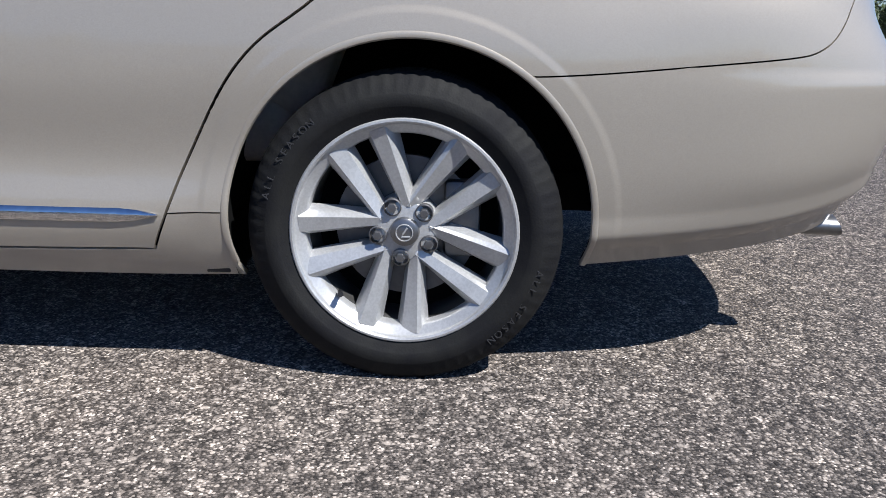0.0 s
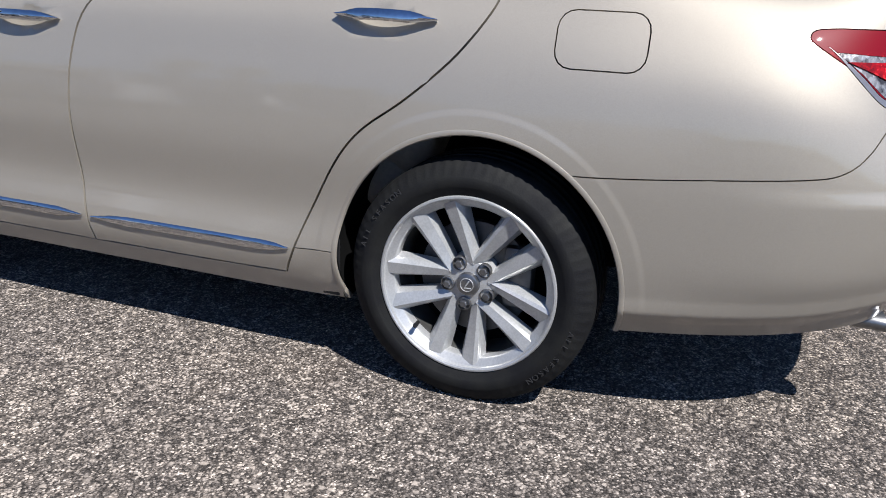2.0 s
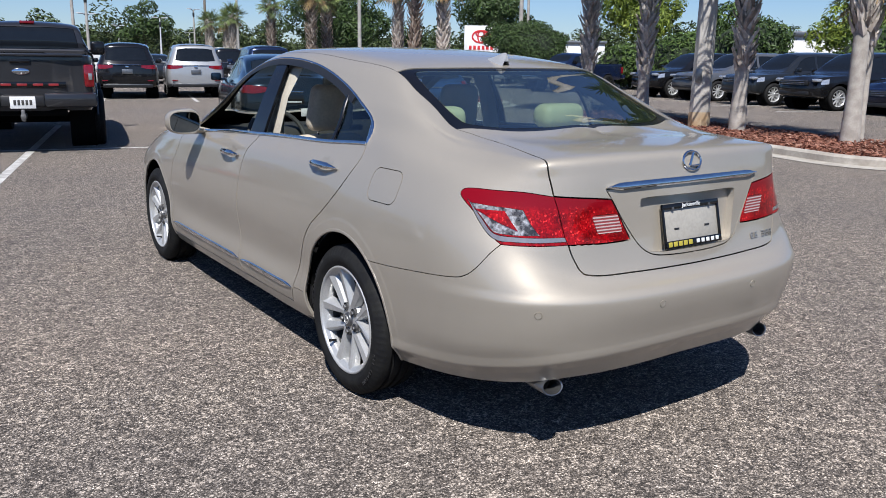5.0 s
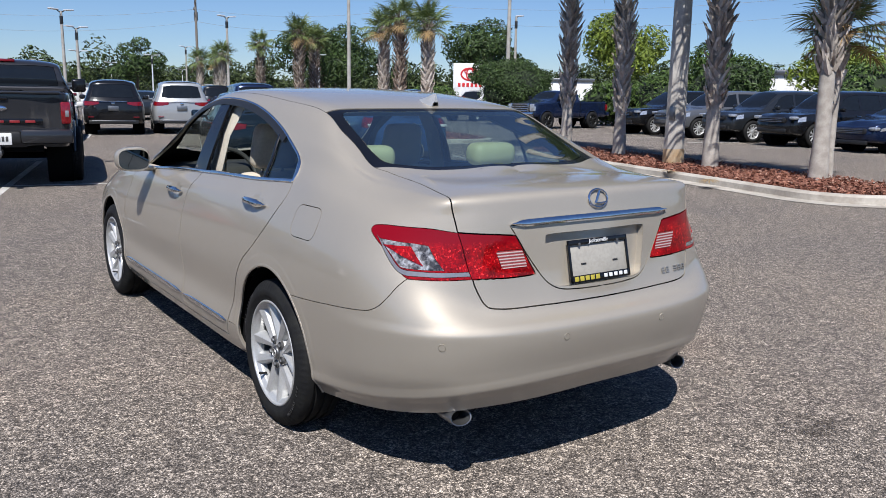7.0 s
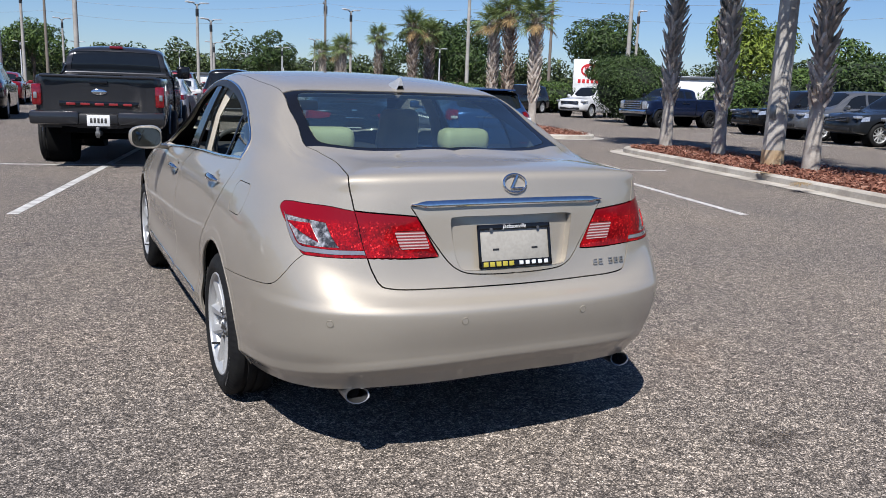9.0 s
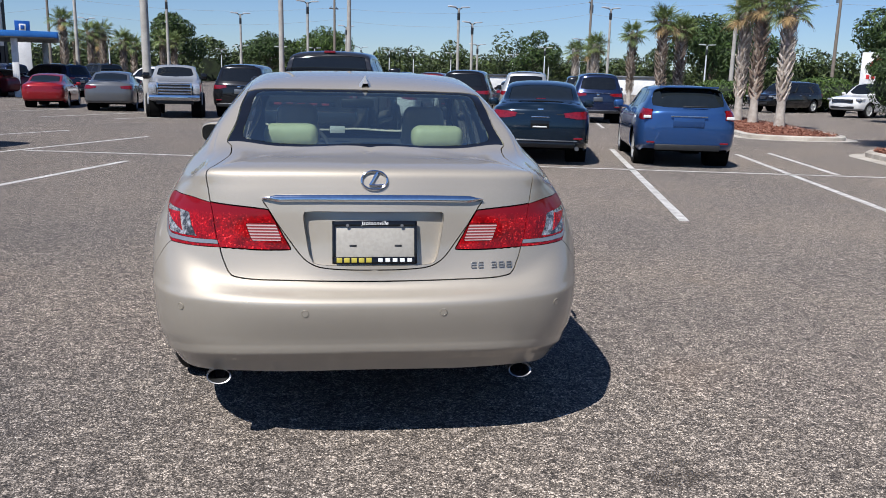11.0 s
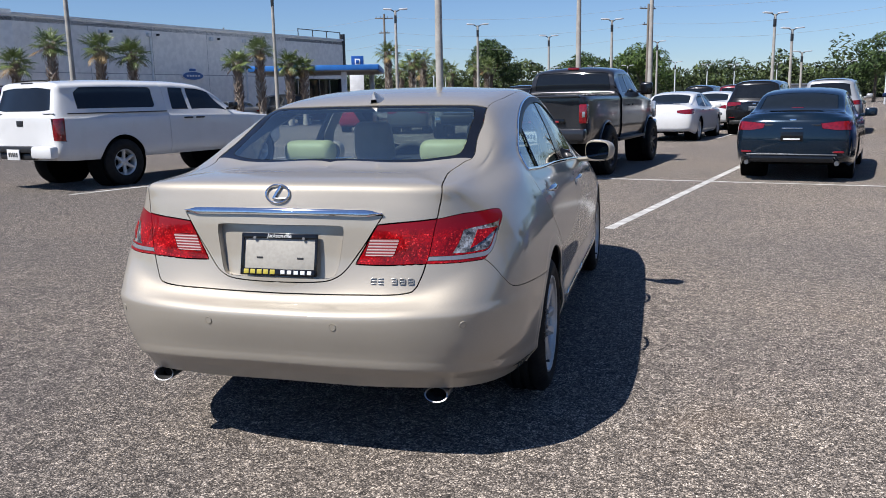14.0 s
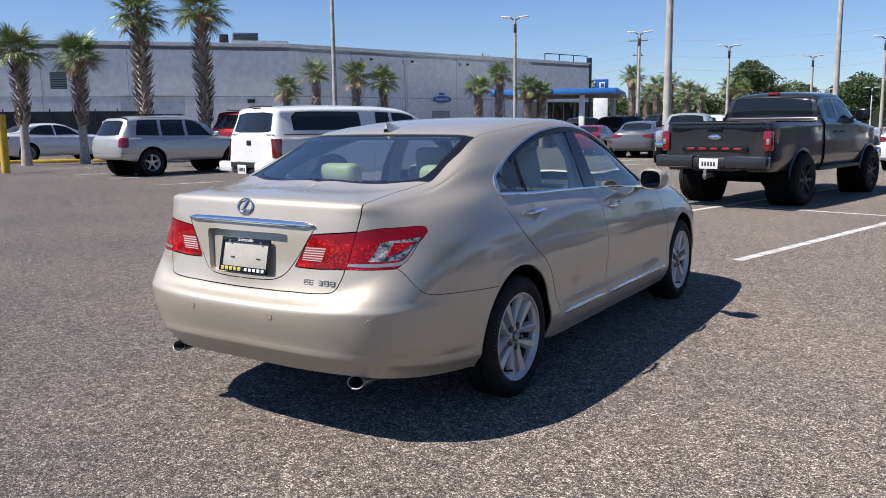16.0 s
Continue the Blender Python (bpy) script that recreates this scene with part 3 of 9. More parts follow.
# ---- the sedan: champagne four-door ----
def sedan_net():
    """Feature lines from the lower edge (first) to the middle of roof and deck (last), each from the rear middle to the front middle."""
    rows = [
        [(0, -1.05, .335), (.30, -1.045, .332), (.52, -1.0, .325), (.675, -.90, .305), (.775, -.70, .278), (.825, -.40, .25), (.84, 0, .225), (.86, .45, .212),
         (.86, .95, .21), (.86, 1.5, .21), (.86, 2.05, .21), (.85, 2.5, .21), (.83, 2.95, .21), (.77, 3.28, .20), (.58, 3.5, .20), (0, 3.62, .20)],
        [(0, -1.11, .43), (.30, -1.102, .427), (.545, -1.055, .415), (.705, -.945, .39), (.815, -.725, .35), (.868, -.40, .32), (.88, 0, .30), (.895, .45, .285),
         (.897, .95, .285), (.897, 1.5, .285), (.897, 2.05, .285), (.89, 2.5, .285), (.875, 2.95, .29), (.82, 3.3, .29), (.61, 3.55, .29), (0, 3.69, .30)],
        [(0, -1.132, .50), (.30, -1.124, .50), (.557, -1.076, .49), (.738, -.964, .47), (.848, -.738, .44), (.886, -.40, .41), (.896, 0, .39), (.908, .45, .355),
         (.91, .95, .355), (.91, 1.5, .355), (.91, 2.05, .355), (.905, 2.5, .36), (.893, 2.95, .38), (.837, 3.3, .40), (.62, 3.565, .40), (0, 3.705, .42)],
        [(0, -1.147, .585), (.30, -1.138, .585), (.56, -1.088, .585), (.748, -.974, .58), (.858, -.742, .56), (.895, -.40, .53), (.903, 0, .52), (.893, .45, .46),
         (.892, .95, .46), (.892, 1.5, .46), (.893, 2.05, .46), (.9, 2.5, .49), (.893, 2.95, .52), (.835, 3.3, .52), (.61, 3.555, .52), (0, 3.69, .55)],
        [(0, -1.137, .632), (.30, -1.128, .634), (.56, -1.079, .642), (.75, -.968, .655), (.860, -.738, .66), (.898, -.40, .65), (.908, 0, .645), (.905, .45, .61),
         (.905, .95, .61), (.905, 1.5, .61), (.905, 2.05, .61), (.905, 2.5, .63), (.89, 2.95, .64), (.825, 3.29, .64), (.59, 3.52, .63), (0, 3.65, .65)],
        [(0, -1.078, .676), (.30, -1.068, .679), (.53, -1.032, .695), (.735, -.925, .757), (.856, -.715, .765), (.89, -.38, .755), (.899, 0, .745), (.897, .45, .735),
         (.897, .95, .73), (.897, 1.5, .73), (.897, 2.05, .73), (.893, 2.5, .73), (.868, 2.95, .73), (.80, 3.26, .72), (.56, 3.48, .71), (0, 3.60, .72)],
        [(0, -1.062, .79), (.30, -1.030, .79), (.555, -.998, .80), (.735, -.895, .82), (.838, -.69, .85), (.872, -.36, .852), (.88, .02, .845), (.880, .45, .835),
         (.880, .95, .825), (.880, 1.5, .818), (.877, 2.05, .812), (.868, 2.5, .81), (.835, 2.95, .80), (.76, 3.20, .78), (.52, 3.43, .765), (0, 3.54, .78)],
        [(0, -1.040, .93), (.30, -1.017, .93), (.55, -.978, .93), (.70, -.872, .935), (.785, -.685, .955), (.833, -.34, .95), (.845, .03, .945), (.85, .45, .937),
         (.852, .95, .928), (.853, 1.5, .918), (.85, 2.05, .905), (.835, 2.5, .895), (.79, 2.9, .87), (.71, 3.12, .835), (.48, 3.35, .815), (0, 3.45, .835)],
        [(0, -1.022, 1.03), (.30, -1.003, 1.028), (.55, -.963, 1.018), (.672, -.872, 1.014), (.735, -.655, 1.025), (.785, -.30, 1.045), (.782, .02, 1.05), (.79, .45, 1.025),
         (.80, .95, 1.007), (.81, 1.5, .985), (.815, 2.0, .96), (.78, 2.45, .945), (.71, 2.85, .915), (.62, 3.05, .88), (.42, 3.25, .86), (0, 3.35, .875)],
        [(0, -1.000, 1.082), (.30, -.982, 1.08), (.545, -.945, 1.074), (.638, -.880, 1.068), (.675, -.62, 1.07), (.72, -.25, 1.115), (.738, .06, 1.125), (.752, .47, 1.115),
         (.766, .95, 1.104), (.776, 1.45, 1.084), (.777, 1.97, 1.030), (.70, 2.35, .98), (.60, 2.75, .945), (.50, 2.95, .915), (.33, 3.15, .895), (0, 3.25, .905)],
        [(0, -.93, 1.099), (.28, -.91, 1.098), (.51, -.875, 1.092), (.59, -.80, 1.086), (.655, -.46, 1.108), (.672, -.15, 1.20), (.68, .15, 1.235), (.69, .50, 1.250),
         (.697, .95, 1.258), (.702, 1.40, 1.245), (.695, 1.84, 1.162), (.58, 2.15, 1.036), (.50, 2.60, .97), (.40, 2.80, .945), (.26, 3.0, .93), (0, 3.10, .935)],
        [(0, -.80, 1.107), (.24, -.79, 1.107), (.43, -.76, 1.104), (.50, -.65, 1.106), (.625, -.40, 1.135), (.602, -.13, 1.245), (.565, .12, 1.348), (.585, .52, 1.386),
         (.592, .95, 1.412), (.590, 1.35, 1.396), (.603, 1.69, 1.296), (.565, 2.0, 1.110), (.38, 2.45, .995), (.30, 2.65, .975), (.18, 2.85, .96), (0, 2.95, .96)],
        [(0, -.68, 1.112), (.16, -.66, 1.112), (.30, -.63, 1.112), (.40, -.535, 1.119), (.42, -.38, 1.167), (.40, -.12, 1.278), (.38, .12, 1.374), (.40, .52, 1.426),
         (.40, .95, 1.446), (.40, 1.37, 1.430), (.42, 1.73, 1.320), (.42, 2.07, 1.120), (.26, 2.31, 1.014), (.20, 2.5, .99), (.12, 2.7, .975), (0, 2.82, .968)],
        [(0, -.56, 1.117), (0, -.52, 1.13), (0, -.47, 1.146), (0, -.42, 1.164), (0, -.34, 1.195), (0, -.13, 1.288), (0, .12, 1.384), (0, .52, 1.438),
         (0, .95, 1.457), (0, 1.38, 1.442), (0, 1.76, 1.338), (0, 2.12, 1.135), (0, 2.32, 1.025), (0, 2.5, .995), (0, 2.68, .98), (0, 2.80, .97)],
    ]
    return rows


def arc_uv(skin, cy, cz, r, a0, a1, n=40):
    """A wheel opening's edge on the side of the sheet, run out past the lower edge at both ends."""
    pts = [skin.find("s", cy + r * math.cos(a), cz + r * math.sin(a)) for a in np.linspace(radians(a0), radians(a1), n)]
    return np.array([(pts[0][0], 0.0)] + [tuple(p) for p in pts] + [(pts[-1][0], 0.0)])


def rounded(skin, mode, a0, b0, a1, b1, r, n=5, skew=0.0):
    """A closed rounded rectangle on the sheet."""
    pts = []
    for cx, cy, t0 in ((a1 - r, b1 - r, 0), (a0 + r, b1 - r, 90), (a0 + r, b0 + r, 180), (a1 - r, b0 + r, 270)):
        for k in range(n + 1):
            t = radians(t0 + 90 * k / n)
            x, y = cx + r * math.cos(t), cy + r * math.sin(t)
            pts.append(skin.find(mode, x + skew * (y - b0), y))
    return np.array(pts + pts[:1])


HUB, AXLE = 0.318, 2.775
sk = Skin(sedan_net(), 1)
sk.crease(.622, .008, .030, .14, 3.0, 4.7)
sk.edge(1.0, .0075, .45, 5.5, 6.2)
sk.edge(9.0, .0018, .55, 2.2, 3.4)
C = {}
C["door_rear"] = sk.curve([("s", .04, 1.10), ("s", -.016, 1.05), ("s", -.02, .98), ("s", .05, .875), ("s", .17, .763), ("s", .281, .68), ("s", .362, .574), ("s", .428, .451), ("s", .466, .362), ("s", .497, .290), ("s", .51, .255)])
C["sill"] = sk.curve([("s", .492, .275), ("s", .9, .268), ("s", 1.5, .268), ("s", 2.0, .268), ("s", 2.34, .268), ("s", 2.50, .27)])
C["sill_end"] = sk.curve([("s", .48, .352), ("s", .40, .356), ("s", .30, .356)])
C["pillar_foot"] = sk.curve([("s", 2.15, .98), ("s", 2.22, .946), ("t", .70, 2.06), ("t", .655, 2.02), ("t", .60, 2.0)])
C["door_mid"] = sk.curve([("s", 1.06, 1.05), ("s", 1.08, 1.0), ("s", 1.155, .88), ("s", 1.18, .72), ("s", 1.178, .52), ("s", 1.158, .36), ("s", 1.15, .268), ("s", 1.148, .25)])
C["door_front"] = sk.curve([("s", 2.10, 1.0), ("s", 2.19, .945), ("s", 2.30, .80), ("s", 2.36, .62), ("s", 2.37, .42), ("s", 2.34, .268), ("s", 2.335, .25)])
C["arch_r"] = arc_uv(sk, -.012, .337, .366, -28, 208)
C["arch_f"] = arc_uv(sk, AXLE, .337, .366, -28, 208)
C["bumper"] = sk.curve([("s", -.22, .635), ("s", -.27, .633), ("s", -.51, .652), ("s", -.728, .673), ("s", -.795, .690), ("s", -.838, .732), ("s", -.862, .775), ("s", -.88, .803)])
# tail lamp
C["lamp_front"] = sk.curve([("s", -.88, .803), ("s", -.81, .868), ("s", -.737, .917), ("s", -.695, .943), ("s", -.687, .957), ("s", -.70, .968), ("s", -.745, .972)], n=5)
C["lamp_top"] = sk.curve([("s", -.745, .972), ("r", .68, .972), ("r", .597, .960), ("r", .48, .950), ("r", .386, .941)])
C["lamp_in"] = sk.curve([("r", .386, .941), ("r", .345, .87), ("r", .312, .812), ("r", .306, .797)])
C["lamp_low"] = sk.curve([("r", .306, .797), ("r", .404, .795), ("r", .563, .800), ("r", .68, .800), ("s", -.88, .803)])
C["lamp_split"] = sk.curve([("r", .599, .965), ("r", .581, .87), ("r", .562, .795)])
C["lamp_clear"] = sk.curve([("s", -.738, .926), ("s", -.80, .922), ("s", -.86, .919), ("r", .684, .914), ("r", .672, .87), ("r", .652, .834), ("s", -.866, .837), ("s", -.848, .841), ("s", -.80, .884), ("s", -.738, .926)], n=3, smooth=False)
C["lamp_chrome"] = sk.curve([("s", -.722, .938), ("s", -.80, .866), ("s", -.863, .817), ("r", .72, .812), ("r", .60, .811), ("r", .555, .810)])
C["lamp_chrome_in"] = sk.curve([("s", -.722, .938), ("s", -.803, .877), ("s", -.853, .835), ("r", .72, .828), ("r", .60, .826), ("r", .555, .825)])
C["lamp_rev"] = rounded(sk, "r", .337, .828, .445, .890, .006, 2, 0.35)
# boot lid
C["boot_side"] = sk.curve([("t", .58, -.36), ("t", .603, -.395), ("t", .578, -.47), ("t", .565, -.60), ("t", .580, -.76), ("t", .606, -.905), ("r", .608, 1.02), ("r", .599, .965)])
C["boot_low"] = sk.curve([("r", .563, .800), ("r", .546, .745), ("r", .528, .711), ("r", .49, .695), ("r", .3, .688), ("r", .15, .686), (0, sk.find("r", 0, .685)[1])])
C["garnish"] = sk.curve([("r", .405, .975), ("r", .356, .90), ("r", .30, .82), ("r", .265, .775), ("r", .235, .751), ("r", .19, .735), ("r", .1, .729), (0, sk.find("r", 0, .728)[1])])
C["garnish_top"] = sk.curve([("r", .405, .975), ("r", .2, .978), (0, sk.find("r", 0, .979)[1])])
C["recess"] = sk.curve([(0, sk.find("r", 0, .938)[1]), ("r", .12, .938), ("r", .235, .936), ("r", .257, .922), ("r", .248, .84), ("r", .232, .768), ("r", .205, .746), ("r", .1, .743), (0, sk.find("r", 0, .743)[1])], n=5)
# glass
C["rear_glass"] = sk.curve([("t", 0, -.515), ("t", .18, -.512), ("t", .33, -.50), ("t", .45, -.468), ("t", .54, -.418), ("t", .603, -.395)])
C["rg_side"] = sk.curve([("t", .603, -.395), ("t", .588, -.24), ("t", .58, -.05), ("t", .566, .10)])
C["rg_top"] = sk.curve([("t", .566, .10), ("t", .45, .08), ("t", .25, .058), ("t", 0.02, .048), ("t", 0, .048)])
C["roof_side"] = sk.curve([("t", .566, .10), ("t", .570, .35), ("t", .575, .7), ("t", .575, 1.05), ("t", .565, 1.40)])
C["ws_top"] = sk.curve([("t", .565, 1.40), ("t", .4, 1.46), ("t", .2, 1.485), ("t", 0, 1.49)])
C["ws_side"] = sk.curve([("t", .565, 1.40), ("t", .590, 1.68), ("t", .655, 2.02)])
C["ws_low"] = sk.curve([("t", .655, 2.02), ("t", .5, 2.17), ("t", .25, 2.25), ("t", 0, 2.27)])
C["dlo_low"] = sk.curve([("s", -.012, 1.058), ("s", .25, 1.042), ("s", .7, 1.026), ("s", 1.1, 1.010), ("s", 1.6, .985), ("s", 2.0, .958), ("s", 2.22, .946)])
C["dlo_top"] = sk.curve([("s", -.012, 1.058), ("s", -.010, 1.098), ("s", .018, 1.138), ("s", .10, 1.182), ("s", .245, 1.238), ("s", .445, 1.301), ("s", .66, 1.351), ("s", .89, 1.381), ("s", 1.10, 1.390), ("s", 1.28, 1.382), ("s", 1.45, 1.350), ("s", 1.62, 1.291), ("s", 1.80, 1.205), ("s", 1.94, 1.110), ("s", 2.06, 1.022), ("s", 2.22, .946)])
C["win_q"] = sk.curve([("s", .290, 1.02), ("s", .290, 1.06), ("s", .296, 1.17), ("s", .326, 1.285)], n=4)
C["win_b1"] = sk.curve([("s", 1.045, 1.0), ("s", 1.035, 1.2), ("s", 1.085, 1.405)], n=4)
C["win_b2"] = sk.curve([("s", 1.225, .985), ("s", 1.195, 1.2), ("s", 1.215, 1.40)], n=4)
C["frit_low"] = sk.curve([("t", 0, -.48), ("t", .18, -.477), ("t", .33, -.462), ("t", .45, -.43), ("t", .53, -.375), ("t", .543, -.30), ("t", .53, -.1), ("t", .515, .03), ("t", .45, .048), ("t", .25, .026), ("t", 0, .016)])
for hy, hz in ((.24, .938), (1.345, .886)):
    for q in (1.0, .72, .42):
        C["cup", hy, q] = np.array([sk.find("s", hy + .085 * q * math.cos(a), hz + .034 * q * math.sin(a)) for a in np.linspace(0, 2 * math.pi, 25)])
C["fuel"] = rounded(sk, "s", -.372, .862, -.172, .985, .038, 4, 0.02)
C["bonnet"] = sk.curve([("t", .655, 2.02), ("t", .70, 2.4), ("t", .68, 2.75), ("t", .55, 3.1), ("t", .3, 3.3), ("t", 0, 3.36)])
C["front_bumper"] = sk.curve([("s", 2.98, .56), ("s", 3.25, .62), (14.0, sk.find("s", 3.3, .62)[1]), (15, 4.4)])
sk.cut(list(C.values()), [
    ("arch", ("s", -.012, .45)), ("arch", ("s", AXLE, .45)), ("bumper", ("r", .1, .5)), ("lamp_red", ("r", .63, .90)), ("lamp_clear", ("r", .72, .872)),
    ("lamp_chrome", ("r", .64, .819)), ("lamp_inner", ("r", .50, .87)), ("lamp_rev", ("r", .42, .855)), ("lamp_red", ("r", .64, .806)), ("lamp_red", ("s", -.832, .880)), ("lamp_inner", ("r", .45, .91)), ("lamp_inner", ("r", .561, .815)), ("lamp_inner", ("r", .558, .805)),
    ("boot", ("r", .5, 1.04)), ("boot", ("r", .45, .73)), ("garnish", ("r", .32, .90)), ("recess", ("r", .05, .85)), ("rear_glass", ("t", .2, -.2)), ("frit", ("t", .565, -.2)), ("roof", ("t", .2, .8)),
    ("windscreen", ("t", .2, 1.9)), ("win_q", ("s", .06, 1.10)), ("win_rear", ("s", .6, 1.15)), ("pillar", ("s", 1.11, 1.15)), ("win_front", ("s", 1.5, 1.1)),
    ("door_rear", ("s", .8, .6)), ("door_rear", ("s", .24, .938)), ("door_rear", ("s", .29, .938)), ("door_rear", ("s", .313, .938)),
    ("door_front", ("s", 1.345, .886)), ("door_front", ("s", 1.395, .886)), ("door_front", ("s", 1.418, .886)), ("door_front", ("s", 1.7, .6)), ("fuel", ("s", -.27, .92)), ("quarter", ("s", -.45, .85)), ("bonnet", ("t", .3, 2.8)),
    ("front_bumper", ("s", 3.22, .45)), ("fender", ("s", 2.75, .78)), ("sill", ("s", 1.6, .235)),
], soft=[np.array([sk.find("s", cy + r * math.cos(a), .337 + r * math.sin(a)) for a in np.linspace(radians(-8 if r > .4 else -14), radians(188), 64)])
         for cy in (-.012, AXLE) for r in (.380, .396, .4045, .409, .4135, .418, .424, .442)]
        + [np.stack([np.arange(84) / 14, np.full(84, k / 12)], 1) for k in (0, 2, 4, 6, 8, 9, 10, 11, 12, 13, 14, 16, 18, 20)], clear=(5.93, 1.68))

# flared wheel arches: a flat band round each opening with a soft outer shoulder
for cy in (-.012, AXLE):
    dy, dz = sk.pos[:, 1] - cy, sk.pos[:, 2] - .337
    d = np.maximum(np.hypot(dy, dz), 1e-6)
    t = np.clip((.424 - d) / .0195, 0, 1)
    fade = np.clip((sk.pos[:, 2] - .24) / .12, 0, 1) * (sk.pos[:, 0] > .6) * (d > .30)
    sk.pos[:, 0] += .0015 * t * t * (3 - 2 * t) * fade
    slope = -.0015 * 6 * t * (1 - t) / .0195 * fade
    sk.nor = sk.nor - np.stack([0 * d, slope * dy / d, slope * dz / d], 1)
    sk.nor /= np.linalg.norm(sk.nor, axis=1, keepdims=True)
sk.faces["lamp_chrome"] += [f for f in sk.faces.pop(None, []) if sk.pos[f[0], 1] < -.7]

# finger cups behind the door handles
for hy, hz in ((.24, .938), (1.345, .886)):
    q = np.hypot((sk.pos[:, 1] - hy) / .085, (sk.pos[:, 2] - hz) / .034)
    bowl = np.where((q < 1.001) & (sk.pos[:, 0] > .7), 1 - q**2, 0.0).clip(0)
    sk.pos -= (0.013 * bowl)[:, None] * np.array([1.0, 0, 0])
    tilt = (bowl > 0)[:, None] * np.stack([np.zeros(len(q)), (sk.pos[:, 1] - hy) * -5.5, (sk.pos[:, 2] - hz) * -28], 1)
    sk.nor = sk.nor + tilt * 0.4
    sk.nor /= np.linalg.norm(sk.nor, axis=1, keepdims=True)

sedan = empty("sedan", "champagne gold metallic four-door sedan parked with two windows down", "car")
sk.panel("rear_bumper", "bumper", M["paint"], sedan, both=True, gap=0.0016)
sk.panel("boot_lid", "boot", M["paint"], sedan, both=True)
sk.panel("boot_lid_garnish", "garnish", M["paint"], sedan, both=True, gap=0.0010, depth=0.006)
sk.panel("roof", "roof", M["paint"], sedan, both=True, gap=0.0008)
sk.panel("bonnet", "bonnet", M["paint"], sedan, both=True)
sk.panel("front_bumper", "front_bumper", M["paint"], sedan, both=True)
sk.panel("window_border", "frit", M["gloss_black"], sedan, "black ceramic border of the rear window", both=True, lift=-0.003, gap=0.003, depth=0.004)
sk.panel("plate_recess", "recess", M["paint"], sedan, both=True, lift=-0.027, gap=0.0, depth=0.001)
p, q = sk.at(C["recess"]), sk.normal(C["recess"])
p, q = np.concatenate([p, (p * FLIP)[::-1][1:-1]]), np.concatenate([q, (q * FLIP)[::-1][1:-1]])
m = len(p)
mesh_ob("recess_wall", np.concatenate([p - .0015 * q, p - .0275 * q]), [(i, (i + 1) % m, m + (i + 1) % m, m + i) for i in range(m)], M["paint"], sedan)
sk.panel("rear_window", "rear_glass", M["glass_rear"], sedan, "tinted rear window", both=True, lift=-0.003, gap=0.0, depth=0.004)
sk.panel("windscreen", "windscreen", M["glass_side"], sedan, both=True, lift=-0.003, depth=0.004)
sk.faces["quarter_whole"] = list(sk.faces["quarter"]) + list(sk.faces["fuel"])
for fl in (False, True):
    for n, k, g in (("quarter_panel", "quarter", .0016), ("rear_door", "door_rear", .0040), ("front_door", "door_front", .0028), ("front_wing", "fender", .0028), ("sill", "sill", .002)):
        sk.panel(n, "quarter_whole" if fl and k == "quarter" else k, M["paint"], sedan, flip=fl, gap=g)
sk.panel("fuel_flap", "fuel", M["paint"], sedan, gap=0.0016)
sk.backing("body_shell", ["bumper", "boot", "garnish", "roof", "bonnet", "front_bumper", "quarter", "door_rear", "door_front", "fender", "sill", "fuel", "lamp_red", "lamp_inner", "lamp_clear", "lamp_chrome", "lamp_rev"], M["liner"], sedan)

for fl in (False, True):
    sk.panel("tail_lamp", "lamp_red", M["lamp_red"], sedan, "red tail lamp lens", flip=fl, gap=0.001, depth=0.02)
    sk.panel("boot_lamp", "lamp_inner", M["lamp_red"], sedan, "red tail lamp lens", flip=fl, gap=0.0018, depth=0.02)
    sk.panel("reversing_lamp", "lamp_rev", M["lamp_stripes"], sedan, "pale ribbed reversing lamp", flip=fl, gap=0.0, depth=0.004)
    sk.panel("indicator_reflector", "lamp_clear", M["facets"], sedan, "faceted silver indicator", flip=fl, gap=0.0, depth=0.01)
    sk.panel("lamp_trim", "lamp_chrome", M["lamp_silver"], sedan, "silver lower edge of the lamp", flip=fl, gap=0.0006, depth=0.02)
    sk.panel("pillar_cover", "pillar", M["gloss_black"], sedan, "gloss black centre pillar", flip=fl, lift=-0.003)
    sk.panel("quarter_window", "win_q", M["glass_q"], sedan, "dark fixed quarter glass", flip=fl, lift=-0.006, depth=0.004, gap=0.008)
    if fl:
        sk.panel("rear_door_window", "win_rear", M["glass_side"], sedan, flip=fl, lift=-0.006, depth=0.004, gap=0.006)
        sk.panel("front_door_window", "win_front", M["glass_side"], sedan, flip=fl, lift=-0.006, depth=0.004, gap=0.006)


def on_sedan(name, bm, mat, label=""):
    return part(name, bm, mat, sedan, label)


